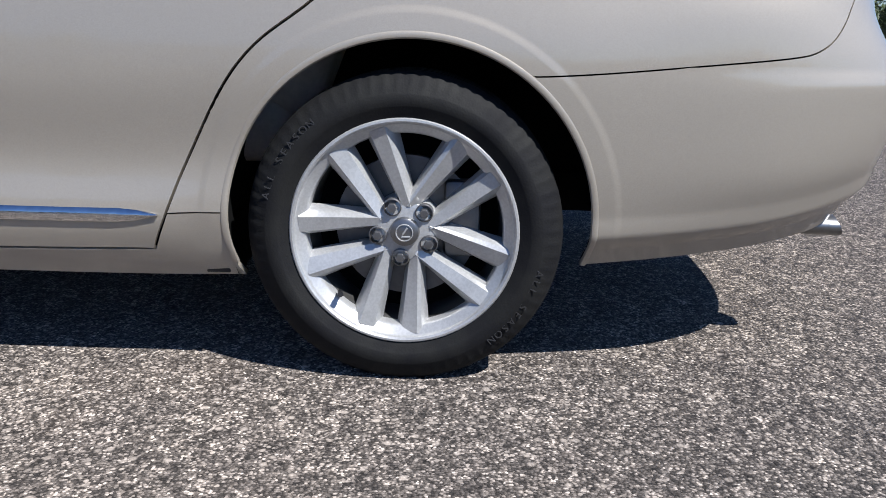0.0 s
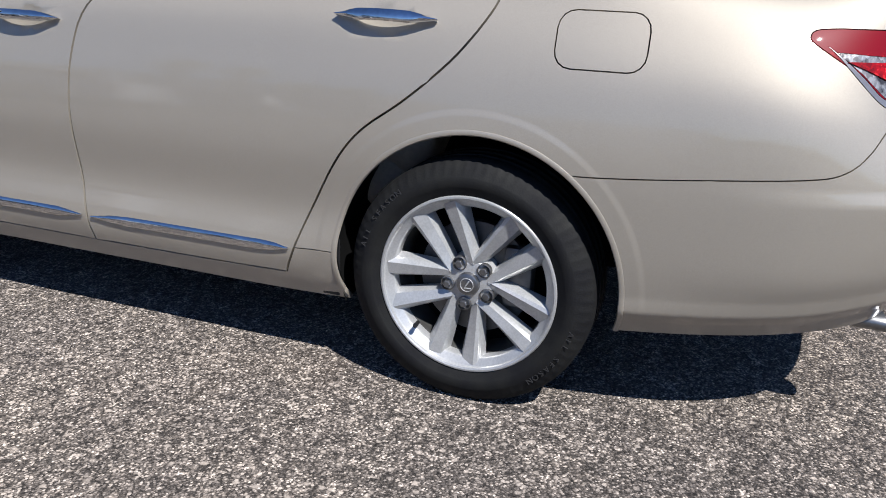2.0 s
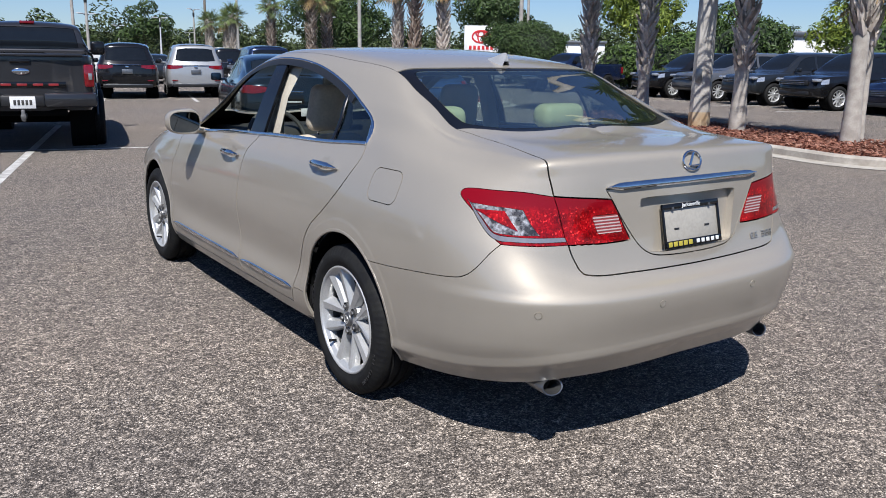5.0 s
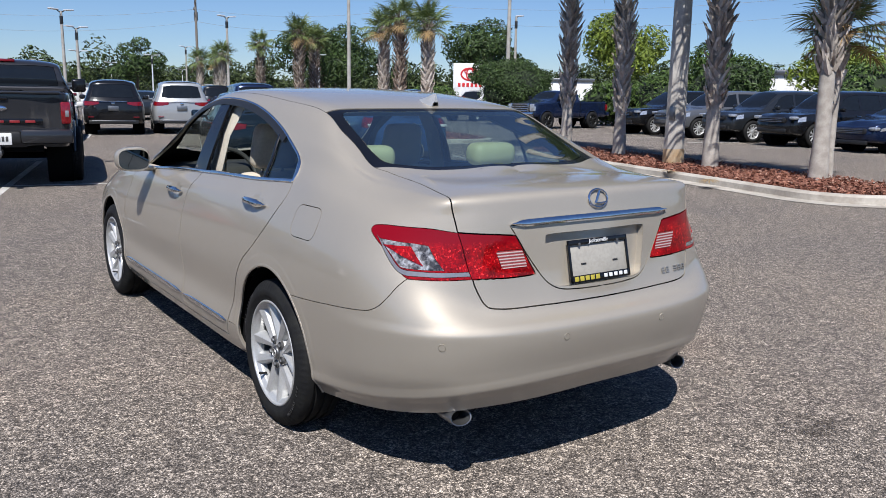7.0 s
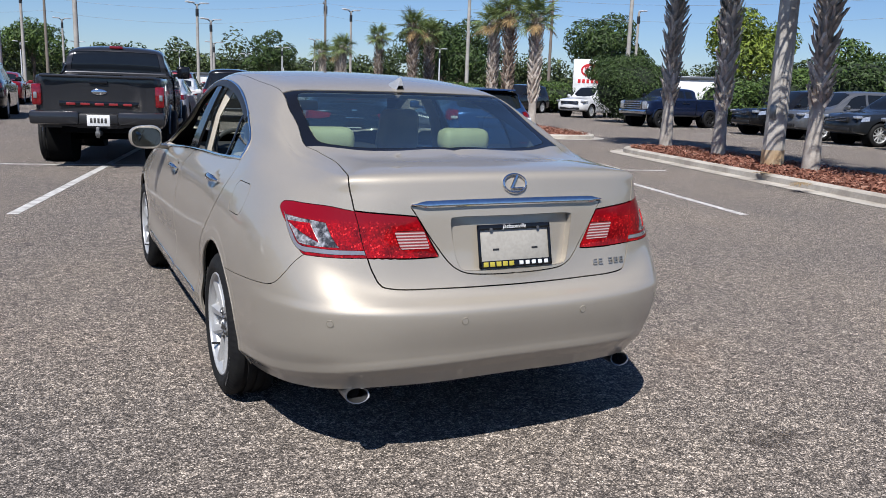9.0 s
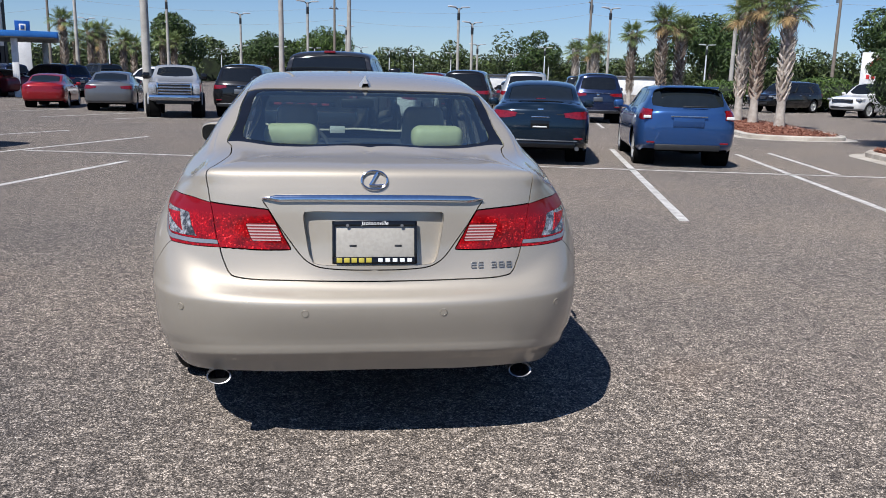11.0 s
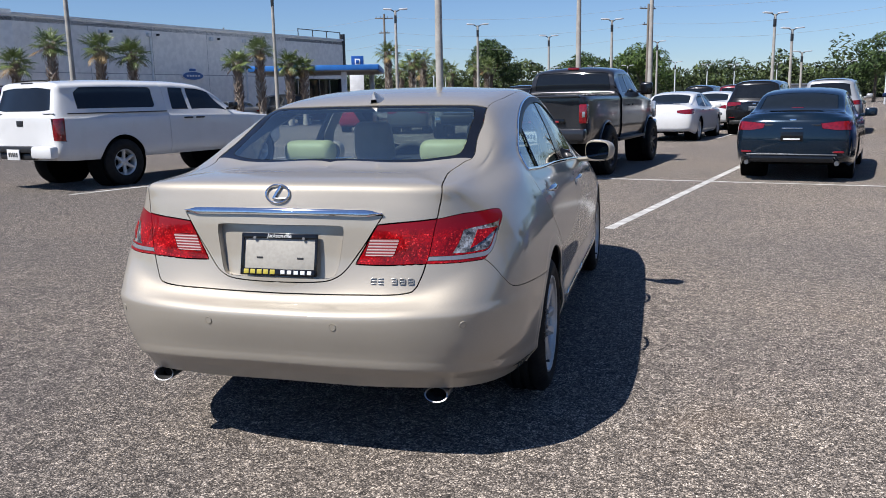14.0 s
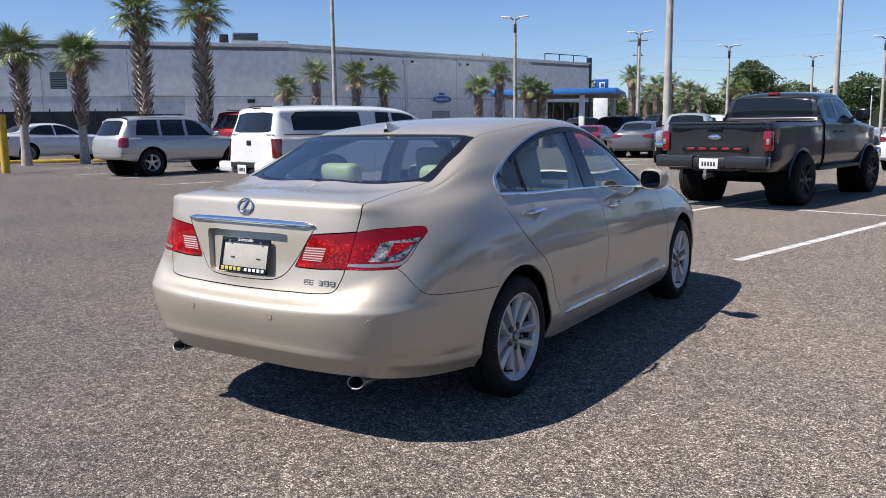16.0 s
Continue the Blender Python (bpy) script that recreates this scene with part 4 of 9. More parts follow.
def sheet_triangle(name, corners, lift, mat, label, n=6):
    """A small three-cornered patch that follows the car's sheet, on both sides."""
    A, B, D = (sk.find(*c) for c in corners)
    uv, F, at = [], [], {}
    for i in range(n + 1):
        for j in range(n + 1 - i):
            at[i, j] = len(uv)
            uv.append(A + (B - A) * i / n + (D - A) * j / n)
    for i in range(n):
        for j in range(n - i):
            F.append((at[i, j], at[i + 1, j], at[i, j + 1]))
            if i + j < n - 1:
                F.append((at[i + 1, j], at[i + 1, j + 1], at[i, j + 1]))
    P, N = sk.at(np.array(uv)), sk.normal(np.array(uv))
    P = P + N * lift
    for k in (1, -1):
        bm = bmesh.new()
        vs = [bm.verts.new((p[0] * k, p[1], p[2])) for p in P]
        for f in F:
            bm.faces.new([vs[i] for i in f])
        r = bmesh.ops.extrude_face_region(bm, geom=list(bm.faces))
        for v in r["geom"]:
            if isinstance(v, bmesh.types.BMVert):
                i = min(range(len(P)), key=lambda q: (Vector((P[q][0] * k, P[q][1], P[q][2])) - v.co).length)
                v.co -= Vector((N[i][0] * k, N[i][1], N[i][2])) * .004
        bmesh.ops.recalc_face_normals(bm, faces=bm.faces)
        on_sedan(name, bm, mat, label)


sheet_triangle("side_reflector", (("s", -.764, .908), ("s", -.856, .909), ("r", .708, .846)), .003, M["lamp_red"], "small red side reflector")


def strip(name, pts, w, h, mat, lift=0.002, label="", taper=0.0, smooth=True, n=6, tilt=0.0):
    """The same strip on both sides of the car, leaning to the sky by tilt."""
    for fl in (False, True):
        p, q = sk.line(pts, lift, n, smooth, fl)
        bm = bmesh.new()
        sweep(bm, p, np.array(q) + np.array((0, 0, tilt)), w, h, 8, False, taper)
        on_sedan(name, bm, mat, label)


# window surrounds, sill strips, boot strip
LOW = [("s", -.012, 1.058), ("s", .25, 1.042), ("s", .7, 1.026), ("s", 1.1, 1.010), ("s", 1.6, .985), ("s", 2.0, .958), ("s", 2.22, .946)]
TOP = [("s", -.012, 1.058), ("s", -.010, 1.098), ("s", .018, 1.138), ("s", .10, 1.182), ("s", .245, 1.238), ("s", .445, 1.301), ("s", .66, 1.351), ("s", .89, 1.381), ("s", 1.10, 1.390), ("s", 1.28, 1.382), ("s", 1.45, 1.350), ("s", 1.62, 1.291), ("s", 1.80, 1.205), ("s", 1.94, 1.110), ("s", 2.06, 1.022), ("s", 2.22, .946)]
strip("belt_moulding", LOW, 0.017, 0.010, M["chrome"], 0.003, "chrome belt moulding")
strip("window_moulding", TOP, 0.011, 0.008, M["chrome"], 0.003, "chrome window moulding")
strip("window_tip", [("s", -.006, 1.062), ("s", -.001, 1.098), ("s", .028, 1.137)], 0.028, 0.010, M["chrome"], 0.002, "chrome window moulding", 0.4)
strip("window_seal", [("s", y, z - .014) for (_, y, z) in TOP[4:-1]], 0.046, 0.008, M["black"], -0.001)
strip("window_divider", [("s", .290, 1.043), ("s", .290, 1.08), ("s", .296, 1.17), ("s", .310, 1.235)], 0.022, 0.010, M["gloss_black"], 0.0)
strip("sill_moulding", [("s", .487, .350), ("s", .75, .348), ("s", 1.138, .346)], 0.028, 0.010, M["chrome"], 0.003, "chrome sill moulding", 0.12, tilt=.05)
strip("sill_moulding", [("s", 1.172, .346), ("s", 1.7, .346), ("s", 2.335, .346)], 0.028, 0.010, M["chrome"], 0.003, "chrome sill moulding", 0.06, tilt=.05)
strip("arch_lip", [("s", -.012 + .368 * math.cos(a), .337 + .368 * math.sin(a)) for a in np.linspace(radians(-14), radians(195), 30)], 0.016, 0.012, M["paint"], -0.002)
strip("arch_lip", [("s", AXLE + .368 * math.cos(a), .337 + .368 * math.sin(a)) for a in np.linspace(radians(-14), radians(195), 30)], 0.016, 0.012, M["paint"], -0.002)
half, hn = sk.line([("r", .405, .982), ("r", .3, .985), ("r", .15, .988), ("r", .0, .989)], 0.006, 8, True, True)
pts = np.concatenate([half, (half * FLIP)[::-1][1:]])
nrm = np.concatenate([hn, (hn * FLIP)[::-1][1:]])
bm = bmesh.new()
sweep(bm, pts, nrm + np.array((0, 0, .25)), 0.027, 0.015, 10, False, 0.10)
on_sedan("boot_strip", bm, M["chrome"], "chrome strip across the boot lid")


def rear_point(x, z, lift=0.0):
    uv = sk.find("r", abs(x), z)
    p, n = sk.at(uv)[0], sk.normal(uv)[0]
    if x < 0:
        p, n = p * FLIP, n * FLIP
    return Vector(p + lift * n), Vector(n)


def frame_on(p, n):
    """A pose whose z looks along n, with y up."""
    z = Vector(n).normalized()
    x = Vector((0, 0, 1)).cross(z).normalized()
    y = z.cross(x)
    m = Matrix((x, y, z)).transposed().to_4x4()
    m.translation = p
    return m


# badge ring with a slanting bar
p, n = rear_point(0.0, 1.052, 0.004)
m = frame_on(p, Vector((0, n.y, n.z)))
bm = bmesh.new()
ring = [m @ Vector((0.047 * math.cos(a), 0.034 * math.sin(a), 0)) for a in np.linspace(0, 2 * math.pi, 41)[:-1]]
sweep(bm, ring, [m.to_3x3() @ Vector((0, 0, 1))] * 40, 0.009, 0.009, 8, True)
badge = on_sedan("badge", bm, M["chrome"], "oval chrome badge")
bm = bmesh.new()
sweep(bm, [m @ Vector(q) for q in ((0.012, 0.030, 0.001), (-0.004, 0.004, 0.002), (-0.016, -0.018, 0.001))], [m.to_3x3() @ Vector((0, 0, 1))] * 3, 0.011, 0.008, 8)
sweep(bm, [m @ Vector(q) for q in ((-0.018, -0.017, 0.001), (0.004, -0.019, 0.002), (0.034, -0.017, 0.001))], [m.to_3x3() @ Vector((0, 0, 1))] * 3, 0.009, 0.008, 8)
part("badge_bar", bm, M["chrome"], badge)
# model badge as plain chrome shapes
for k, x in enumerate((.375, .402, .452, .482, .512)):
    p, n = rear_point(x, .738, 0.003)
    mm = frame_on(p, n)
    bm = bmesh.new()
    w, h = 0.0095, 0.0098
    for z in (-h, 0.0, h):
        box_bm(bm, (0, z, 0), (2 * w, 0.0034, 0.004), 0.001)
    for x2 in ((-w,) if k < 2 else (w,) if k == 2 else (-w, w)):
        box_bm(bm, (x2, 0, 0), (0.0034, 2 * h, 0.004), 0.001)
    bm.transform(mm)
    on_sedan("model_badge", bm, M["badge_grey"], "small chrome badge shape")
# parking sensors
for x, z in ((.25, .587), (-.25, .587), (.705, .586), (-.705, .586)):
    p, n = rear_point(x, z, 0.0005)
    mm = frame_on(p, n)
    bm = bmesh.new()
    sweep(bm, [mm @ Vector((0.0125 * math.cos(a), 0.0125 * math.sin(a), 0)) for a in np.linspace(0, 2 * math.pi, 21)[:-1]], [n] * 20, 0.003, 0.003, 6, True)
    sensor = on_sedan("parking_sensor", bm, M["beige_ring"], "round parking sensor")
    bm = bmesh.new()
    cylinder(bm, mm @ Vector((0, 0, -0.004)), mm @ Vector((0, 0, 0.0012)), 0.0108, n=20)
    part("sensor_face", bm, M["paint"], sensor)
# plate in its dealer frame
pm = Matrix.Translation((0.002, -1.042, .826)) @ Matrix(((1, 0, 0), (0, 0, -1), (0, 1, 0))).to_4x4() @ pose(0, 0, 0, -13, 0, 0)
bm = bmesh.new()
box_bm(bm, (0, 0, -0.006), (0.304, 0.152, 0.003), 0.001)
bm.transform(pm)
plate = on_sedan("licence_plate_holder", bm, M["plate"], "blank cream plate backing")
bm = bmesh.new()
for c, sz in (((0, .070, 0), (.312, .020, .008)), ((0, -.0665, 0), (.312, .027, .008)), ((-.1505, 0, 0), (.011, .16, .008)), ((.1505, 0, 0), (.011, .16, .008))):
    box_bm(bm, c, sz, 0.003)
bm.transform(pm)
part("plate_frame", bm, M["gloss_black"], plate, "black plastic dealer frame")
text_part("frame_text", "Jacksonville", 0.0215, pm @ Matrix.Translation((0, .0705, 0.0045)), M["white"], plate, 0.0006, 0.2)
for k in range(5):
    for x0, w, h, name, mat in ((-.130, .020, .017, "yellow_bar", "yellow"), (.020, .017, .014, "white_bar", "white")):
        bm = bmesh.new()
        box_bm(bm, (x0 + .027 * k, -.0655, .0045), (w, h, .0012), 0.0003)
        bm.transform(pm)
        part(name, bm, M[mat], plate)
for x in (-.068, .098):
    bm = bmesh.new()
    box_bm(bm, (x - .012, -.012, -.0035), (.026, .007, .002), 0.0008)
    bm.transform(pm)
    part("plate_slot", bm, M["black"], plate)
for x in (-.10, .10):
    bm = bmesh.new()
    cylinder(bm, pm @ Vector((x, .062, 0.002)), pm @ Vector((x, .062, 0.0065)), .006, n=12)
    part("plate_screw", bm, M["steel"], plate)
# exhaust tips
for x in (-.585, .585):
    rings = []
    bm = bmesh.new()
    prof = [(.55, -.845), (.96, -.895), (1.0, -.970), (.97, -.977), (.86, -.975), (.84, -.945), (.84, -.825)]
    for k, y in prof:
        rings.append([bm.verts.new((x + .047 * k * math.cos(a), y + .012 * math.sin(a), 0.294 + .027 * k * math.sin(a))) for a in np.linspace(0, 2 * math.pi, 33)[:-1]])
    for a, b in zip(rings, rings[1:]):
        for k in range(32):
            bm.faces.new((a[k], a[(k + 1) % 32], b[(k + 1) % 32], b[k]))
    bm.faces.new(rings[-1])
    bmesh.ops.recalc_face_normals(bm, faces=bm.faces)
    tip = on_sedan("exhaust_tip", bm, M["alloy_grey"], "oval chrome exhaust tip")
    bm = bmesh.new()
    cylinder(bm, (x, -.825, .294), (x, -.935, .294), .021, .022, 20)
    part("exhaust_bore", bm, M["liner"], tip)
    bm = bmesh.new()
    box_bm(bm, (x * .85, -.64, .33), (.24, .2, .10), 0.04)
    on_sedan("silencer", bm, M["steel"], "dull steel silencer")
# door handles
for hy, hz in ((.24, .938), (1.345, .886)):
    for fl in (False, True):
        p, q = sk.line([("s", hy + t * .130, hz + .002) for t in np.linspace(-1, 1, 13)], 0.0, 1, False, fl)
        t = np.linspace(-1, 1, len(p))
        p = p + q * (0.012 + 0.018 * (1 - t**2))[:, None]
        p[:, 0] = p[len(p) // 2, 0] + (1 if p[0, 0] < 0 else -1) * 0.022 * t**2
        bm = bmesh.new()
        sweep(bm, p, q, 0.030, 0.019, 10, False, 0.25)
        on_sedan("door_handle", bm, M["chrome"], "chrome door handle")
# door mirrors
for sx in (-1, 1):
    bm = bmesh.new()
    bmesh.ops.create_uvsphere(bm, u_segments=28, v_segments=18, radius=1.0)
    turned = pose(sx * .972, 1.81, 1.026, 0, 0, -22 if sx > 0 else 0)
    for v in bm.verts:
        c = v.co
        f = lambda a, e: math.copysign(abs(a) ** e, a)
        x, y, z = f(c.x, .72), f(c.y, .85), f(c.z, .72)
        y = max(y, -.42)
        v.co = turned @ Vector((.100 * x * (1 - .05 * (y < 0)), .080 * y, .072 * z * (1 - .08 * sx * x)))
    mirror = on_sedan("door_mirror", bm, M["paint"], "door mirror with champagne housing")
    bm = bmesh.new()
    vs = [bm.verts.new(turned @ Vector((.084 * math.copysign(abs(math.cos(a)) ** .6, math.cos(a)), -.0362, .057 * math.copysign(abs(math.sin(a)) ** .6, math.sin(a))))) for a in np.linspace(0, 2 * math.pi, 41)[:-1]]
    bm.faces.new(vs)
    part("mirror_glass", bm, M["mirror"], mirror, smooth=False)
    bm = bmesh.new()
    sweep(bm, [(sx * .83, 1.92, .958), (sx * .87, 1.88, .963), (sx * .93, 1.83, .972)], [(0, 0, 1)] * 3, .07, .035, 10)
    part("mirror_arm", bm, M["paint"], mirror)
# roof antenna
bm = bmesh.new()
p, n = sk.at(sk.find("t", 0, .16))[0], (0, 0, 1)
rings = []
for y, w, zb, zt in ((.24, .006, -.004, .004), (.19, .030, -.004, .016), (.14, .036, -.006, .032), (.10, .034, -.008, .050), (.075, .022, -.010, .058), (.068, .012, .02, .056)):
    base = 1.394 - .10 * (.24 - y) - .35 * max(0, .14 - y) ** 1.2 * .4
    rings.append([bm.verts.new((w * c, y, base + zb + (zt - zb) * h)) for c, h in ((-1, 0), (-.55, .5), (-.12, .95), (0, 1), (.12, .95), (.55, .5), (1, 0))])
for a, b in zip(rings, rings[1:]):
    for k in range(6):
        bm.faces.new((a[k], a[k + 1], b[k + 1], b[k]))
bm.faces.new(rings[0])
bm.faces.new(list(reversed(rings[-1])))
bmesh.ops.recalc_face_normals(bm, faces=bm.faces)
on_sedan("antenna_fin", bm, M["alloy"], "shark-fin roof antenna")

# ---- wheels ----
def tyre_bm(R, r, hw, n=216):
    """Tyre about the x axis, outer face towards +x: grooved tread, notched shoulders, bulged sidewalls."""
    w = hw
    prof = [(r, -.8 * w), (r + .010, -.93 * w), (r + .35 * (R - r), -1.0 * w), (R - .022, -.92 * w), (R - .006, -.80 * w), (R, -.70 * w)]
    for a in (-.38, 0.0, .38):
        prof += [(R + .001, (a - .09) * w), (R - .008, (a - .08) * w), (R - .008, (a + .08) * w), (R + .001, (a + .09) * w)]
    prof += [(R, .70 * w), (R - .006, .80 * w), (R - .022, .92 * w), (r + .55 * (R - r), .985 * w), (r + .52 * (R - r), 1.0 * w), (r + .28 * (R - r), 1.0 * w),
             (r + .25 * (R - r), .985 * w), (r + .012, .95 * w), (r + .002, .90 * w), (r - .004, .78 * w)]
    bm = lathe(prof, n)
    for v in bm.verts:
        d = math.hypot(v.co.y, v.co.z)
        if abs(v.co.x) > .74 * w and d > R - .03 and d < R - .001:
            k = round(math.atan2(v.co.z, v.co.y) / (2 * math.pi) * n)
            if k % 3 == 0:
                s = (d - .0022) / d
                v.co.y *= s
                v.co.z *= s
                v.co.x *= .984
    return bm


def spoke_bm(bm, ang0, ang1, r0, r1, w0, w1, x0, x1, depth, ridge=0.35):
    """One tapering spoke with a raised ridge from hub to rim; angles from up, clockwise seen from outside."""
    rings = []
    p0, p1 = Vector((0, math.sin(ang0), math.cos(ang0))) * r0, Vector((0, math.sin(ang1), math.cos(ang1))) * r1
    way = (p1 - p0).normalized()
    tan = Vector((0, way.z, -way.y))
    for t in (0.0, 0.25, 0.55, 0.85, 1.0):
        w, x, c = w0 + (w1 - w0) * t, x0 + (x1 - x0) * t**1.5, p0.lerp(p1, t)
        ring = []
        for u, dx in ((-.62, -depth), (-.5, -.010), (-.38, -.001), (ridge - .5, .0035), (.40, -.006), (.5, -.014), (.62, -depth)):
            ring.append(bm.verts.new(c + tan * (w * u) + Vector((x + dx, 0, 0))))
        rings.append(ring)
    for a, b in zip(rings, rings[1:]):
        for k in range(6):
            bm.faces.new((a[k], a[k + 1], b[k + 1], b[k]))
        bm.faces.new((a[6], a[0], b[0], b[6]))
    bm.faces.new(rings[0])
    bm.faces.new(list(reversed(rings[-1])))


def hero_wheel(parent):
    """Ten-spoke alloy wheel in five pairs, about the x axis with its face towards +x."""
    bm = lathe([(.1985, .052), (.199, .070), (.2005, .0775), (.204, .081), (.217, .090), (.2195, .0925), (.221, .0985), (.225, .1015), (.229, .101), (.2315, .098), (.2315, .085), (.222, .07), (.2, .052)], 96)
    wheel = part("wheel", bm, M["alloy"], parent, "ten-spoke silver alloy wheel")
    bm = bmesh.new()
    for k in range(5):
        phi = radians(-27 + 72 * k)
        for s in (-1, 1):
            spoke_bm(bm, phi + s * radians(34), phi + s * radians(13.5), .050, .214, .027, .055, .071, .0875, .034, 0.70 if s > 0 else 0.30)
    bmesh.ops.recalc_face_normals(bm, faces=bm.faces)
    part("spokes", bm, M["alloy"], wheel, smooth=True, angle=18)
    bm = lathe([(.0001, .073), (.045, .073), (.060, .069), (.070, .056), (.074, .03), (.074, 0)], 60)
    part("hub", bm, M["alloy"], wheel)
    bm = lathe([(.0001, .087), (.024, .0865), (.028, .084), (.030, .078), (.031, .060)], 40)
    cap = part("hub_cap", bm, M["alloy_grey"], wheel, "round silver hub cap")
    bm = bmesh.new()
    sweep(bm, [(.088, .017 * math.sin(a), .017 * math.cos(a)) for a in np.linspace(0, 2 * math.pi, 25)[:-1]], [(1, 0, 0)] * 24, .0025, .003, 6, True)
    sweep(bm, [(.088, .006, .011), (.089, -.001, 0), (.088, -.006, -.009), (.088, .012, -.008)], [(1, 0, 0)] * 4, .004, .003, 6)
    part("hub_cap_mark", bm, M["alloy"], wheel)
    for k in range(5):
        a = radians(-27 + 72 * k)
        y, z = .0555 * math.sin(a), .0555 * math.cos(a)
        bm = lathe([(.0185, .064), (.0185, .0765), (.0165, .0775), (.0155, .068), (.0001, .068)], 24)
        bm.transform(Matrix.Translation((0, y, z)))
        part("lug_seat", bm, M["steel"], wheel)
        bm = lathe([(.0001, .086), (.0085, .0855), (.0105, .083), (.0108, .06)], 6)
        bm.transform(Matrix.Translation((0, y, z)))
        part("lug_nut", bm, M["alloy_grey"], wheel, "steel lug nut", angle=20)
    bm = bmesh.new()
    a = radians(225)
    cylinder(bm, (.07, .190 * math.sin(a), .190 * math.cos(a)), (.096, .183 * math.sin(a), .183 * math.cos(a)), .0055, .005, 10)
    cylinder(bm, (.096, .183 * math.sin(a), .183 * math.cos(a)), (.106, .181 * math.sin(a), .181 * math.cos(a)), .0065, .0060, 10)
    part("valve", bm, M["black"], wheel, "black valve stem")
    bm = lathe([(.192, -.085), (.194, -.02), (.1985, .0515), (.213, .0515), (.215, -.085)], 64)
    part("barrel", bm, M["barrel"], wheel, "inside of the rim, darkened to paint its shade")
    bm = lathe([(.0001, .03), (.07, .03), (.075, .02), (.148, .02), (.148, .0), (.06, .0)], 48)
    part("brake_disc", bm, M["steel"], wheel, "worn steel brake disc")
    bm = bmesh.new()
    box_bm(bm, (.018, .115, .02), (.05, .075, .16), .012)
    part("brake_caliper", bm, M["steel"], wheel)
    bm = lathe([(.0001, -.03), (.20, -.03)], 40)
    part("dust_shield", bm, M["liner"], wheel)
    part("tyre", tyre_bm(.319, .230, .1085), M["rubber"], wheel, "black all-season tyre with worn tread")
    # raised sidewall lettering
    for mid in (122, 302):
        verts, faces = [], []
        for k, ch in enumerate("ALL SEASON "):
            if ch == " ":
                mesh_ob("tyre_lettering", verts, faces, M["rubber_text"], wheel, "raised lettering")
                verts, faces = [], []
                continue
            a = radians(mid - 17 + 3.9 * k)
            cu = bpy.data.curves.new("letter", "FONT")
            cu.body, cu.size, cu.align_x, cu.align_y, cu.extrude = ch, .022, "CENTER", "CENTER", .0007
            tmp = bpy.data.objects.new("letter", cu)
            scene.collection.objects.link(tmp)
            me = bpy.data.meshes.new_from_object(tmp.evaluated_get(bpy.context.evaluated_depsgraph_get()))
            rad, tan = Vector((0, math.sin(a), math.cos(a))), Vector((0, math.cos(a), -math.sin(a)))
            base = len(verts)
            for v in me.vertices:
                verts.append(rad * (.282 + v.co.y) + tan * v.co.x + Vector((.1075 + v.co.z, 0, 0)))
            faces += [tuple(base + i for i in f.vertices) for f in me.polygons]
            bpy.data.objects.remove(tmp)
            bpy.data.curves.remove(cu)
            bpy.data.meshes.remove(me)
    return wheel


M["rubber_text"] = simple("rubber_text", (0.034, 0.034, 0.035), rough=0.5)
first = hero_wheel(sedan)
first.matrix_basis = pose(.789, 0, HUB)
for x, y, rz, turn in ((-.789, 0, 180, 0), (.789, AXLE, 0, 40), (-.789, AXLE, 180, 25)):
    copy_thing(first, pose(x, y, HUB, 0, 0, rz) @ pose(0, 0, 0, turn, 0, 0))
first.matrix_basis = pose(.789, 0, HUB, 15, 0, 0)

# arch liners, floor and tank
for y in (-.012, AXLE):
    for sx in (-1, 1):
        bm = bmesh.new()
        rows = []
        for x in (.50, .70, .868):
            rows.append([bm.verts.new((sx * x, y + (.405 - .03 * (x > .8)) * math.cos(a), .337 + (.405 - .034 * (x > .8)) * math.sin(a))) for a in np.linspace(radians(-20), radians(184), 25)])
        for a, b in zip(rows, rows[1:]):
            for k in range(24):
                bm.faces.new((a[k], a[k + 1], b[k + 1], b[k]))
        bm.faces.new(rows[0])
        on_sedan("arch_liner", bm, M["liner"], "black wheel arch liner")
bm = bmesh.new()
box_bm(bm, (0, 1.37, .27), (1.70, 1.98, .08), .02)
box_bm(bm, (0, -.62, .36), (1.05, .42, .10), .02)
box_bm(bm, (0, 0, .34), (1.04, .95, .10), .02)
box_bm(bm, (0, 3.2, .30), (1.3, .5, .1), .02)
box_bm(bm, (0, 2.75, .36), (1.04, .95, .1), .02)
on_sedan("floor_pan", bm, M["liner"], "dark floor pan")
for c, s in (((.33, -.80, .335), (.5, .22, .05)), ((-.862, .385, .30), (.008, .05, .16)), ((.862, .385, .30), (.008, .05, .16))):
    bm = bmesh.new()
    box_bm(bm, c, s, .003)
    on_sedan("mud_flap", bm, M["black"], "black lower trim")

# ---- the sedan's cabin ----
def cushion(bm, c, s, bev, rot=None):
    box_bm(bm, c, s, bev, rot, 4)


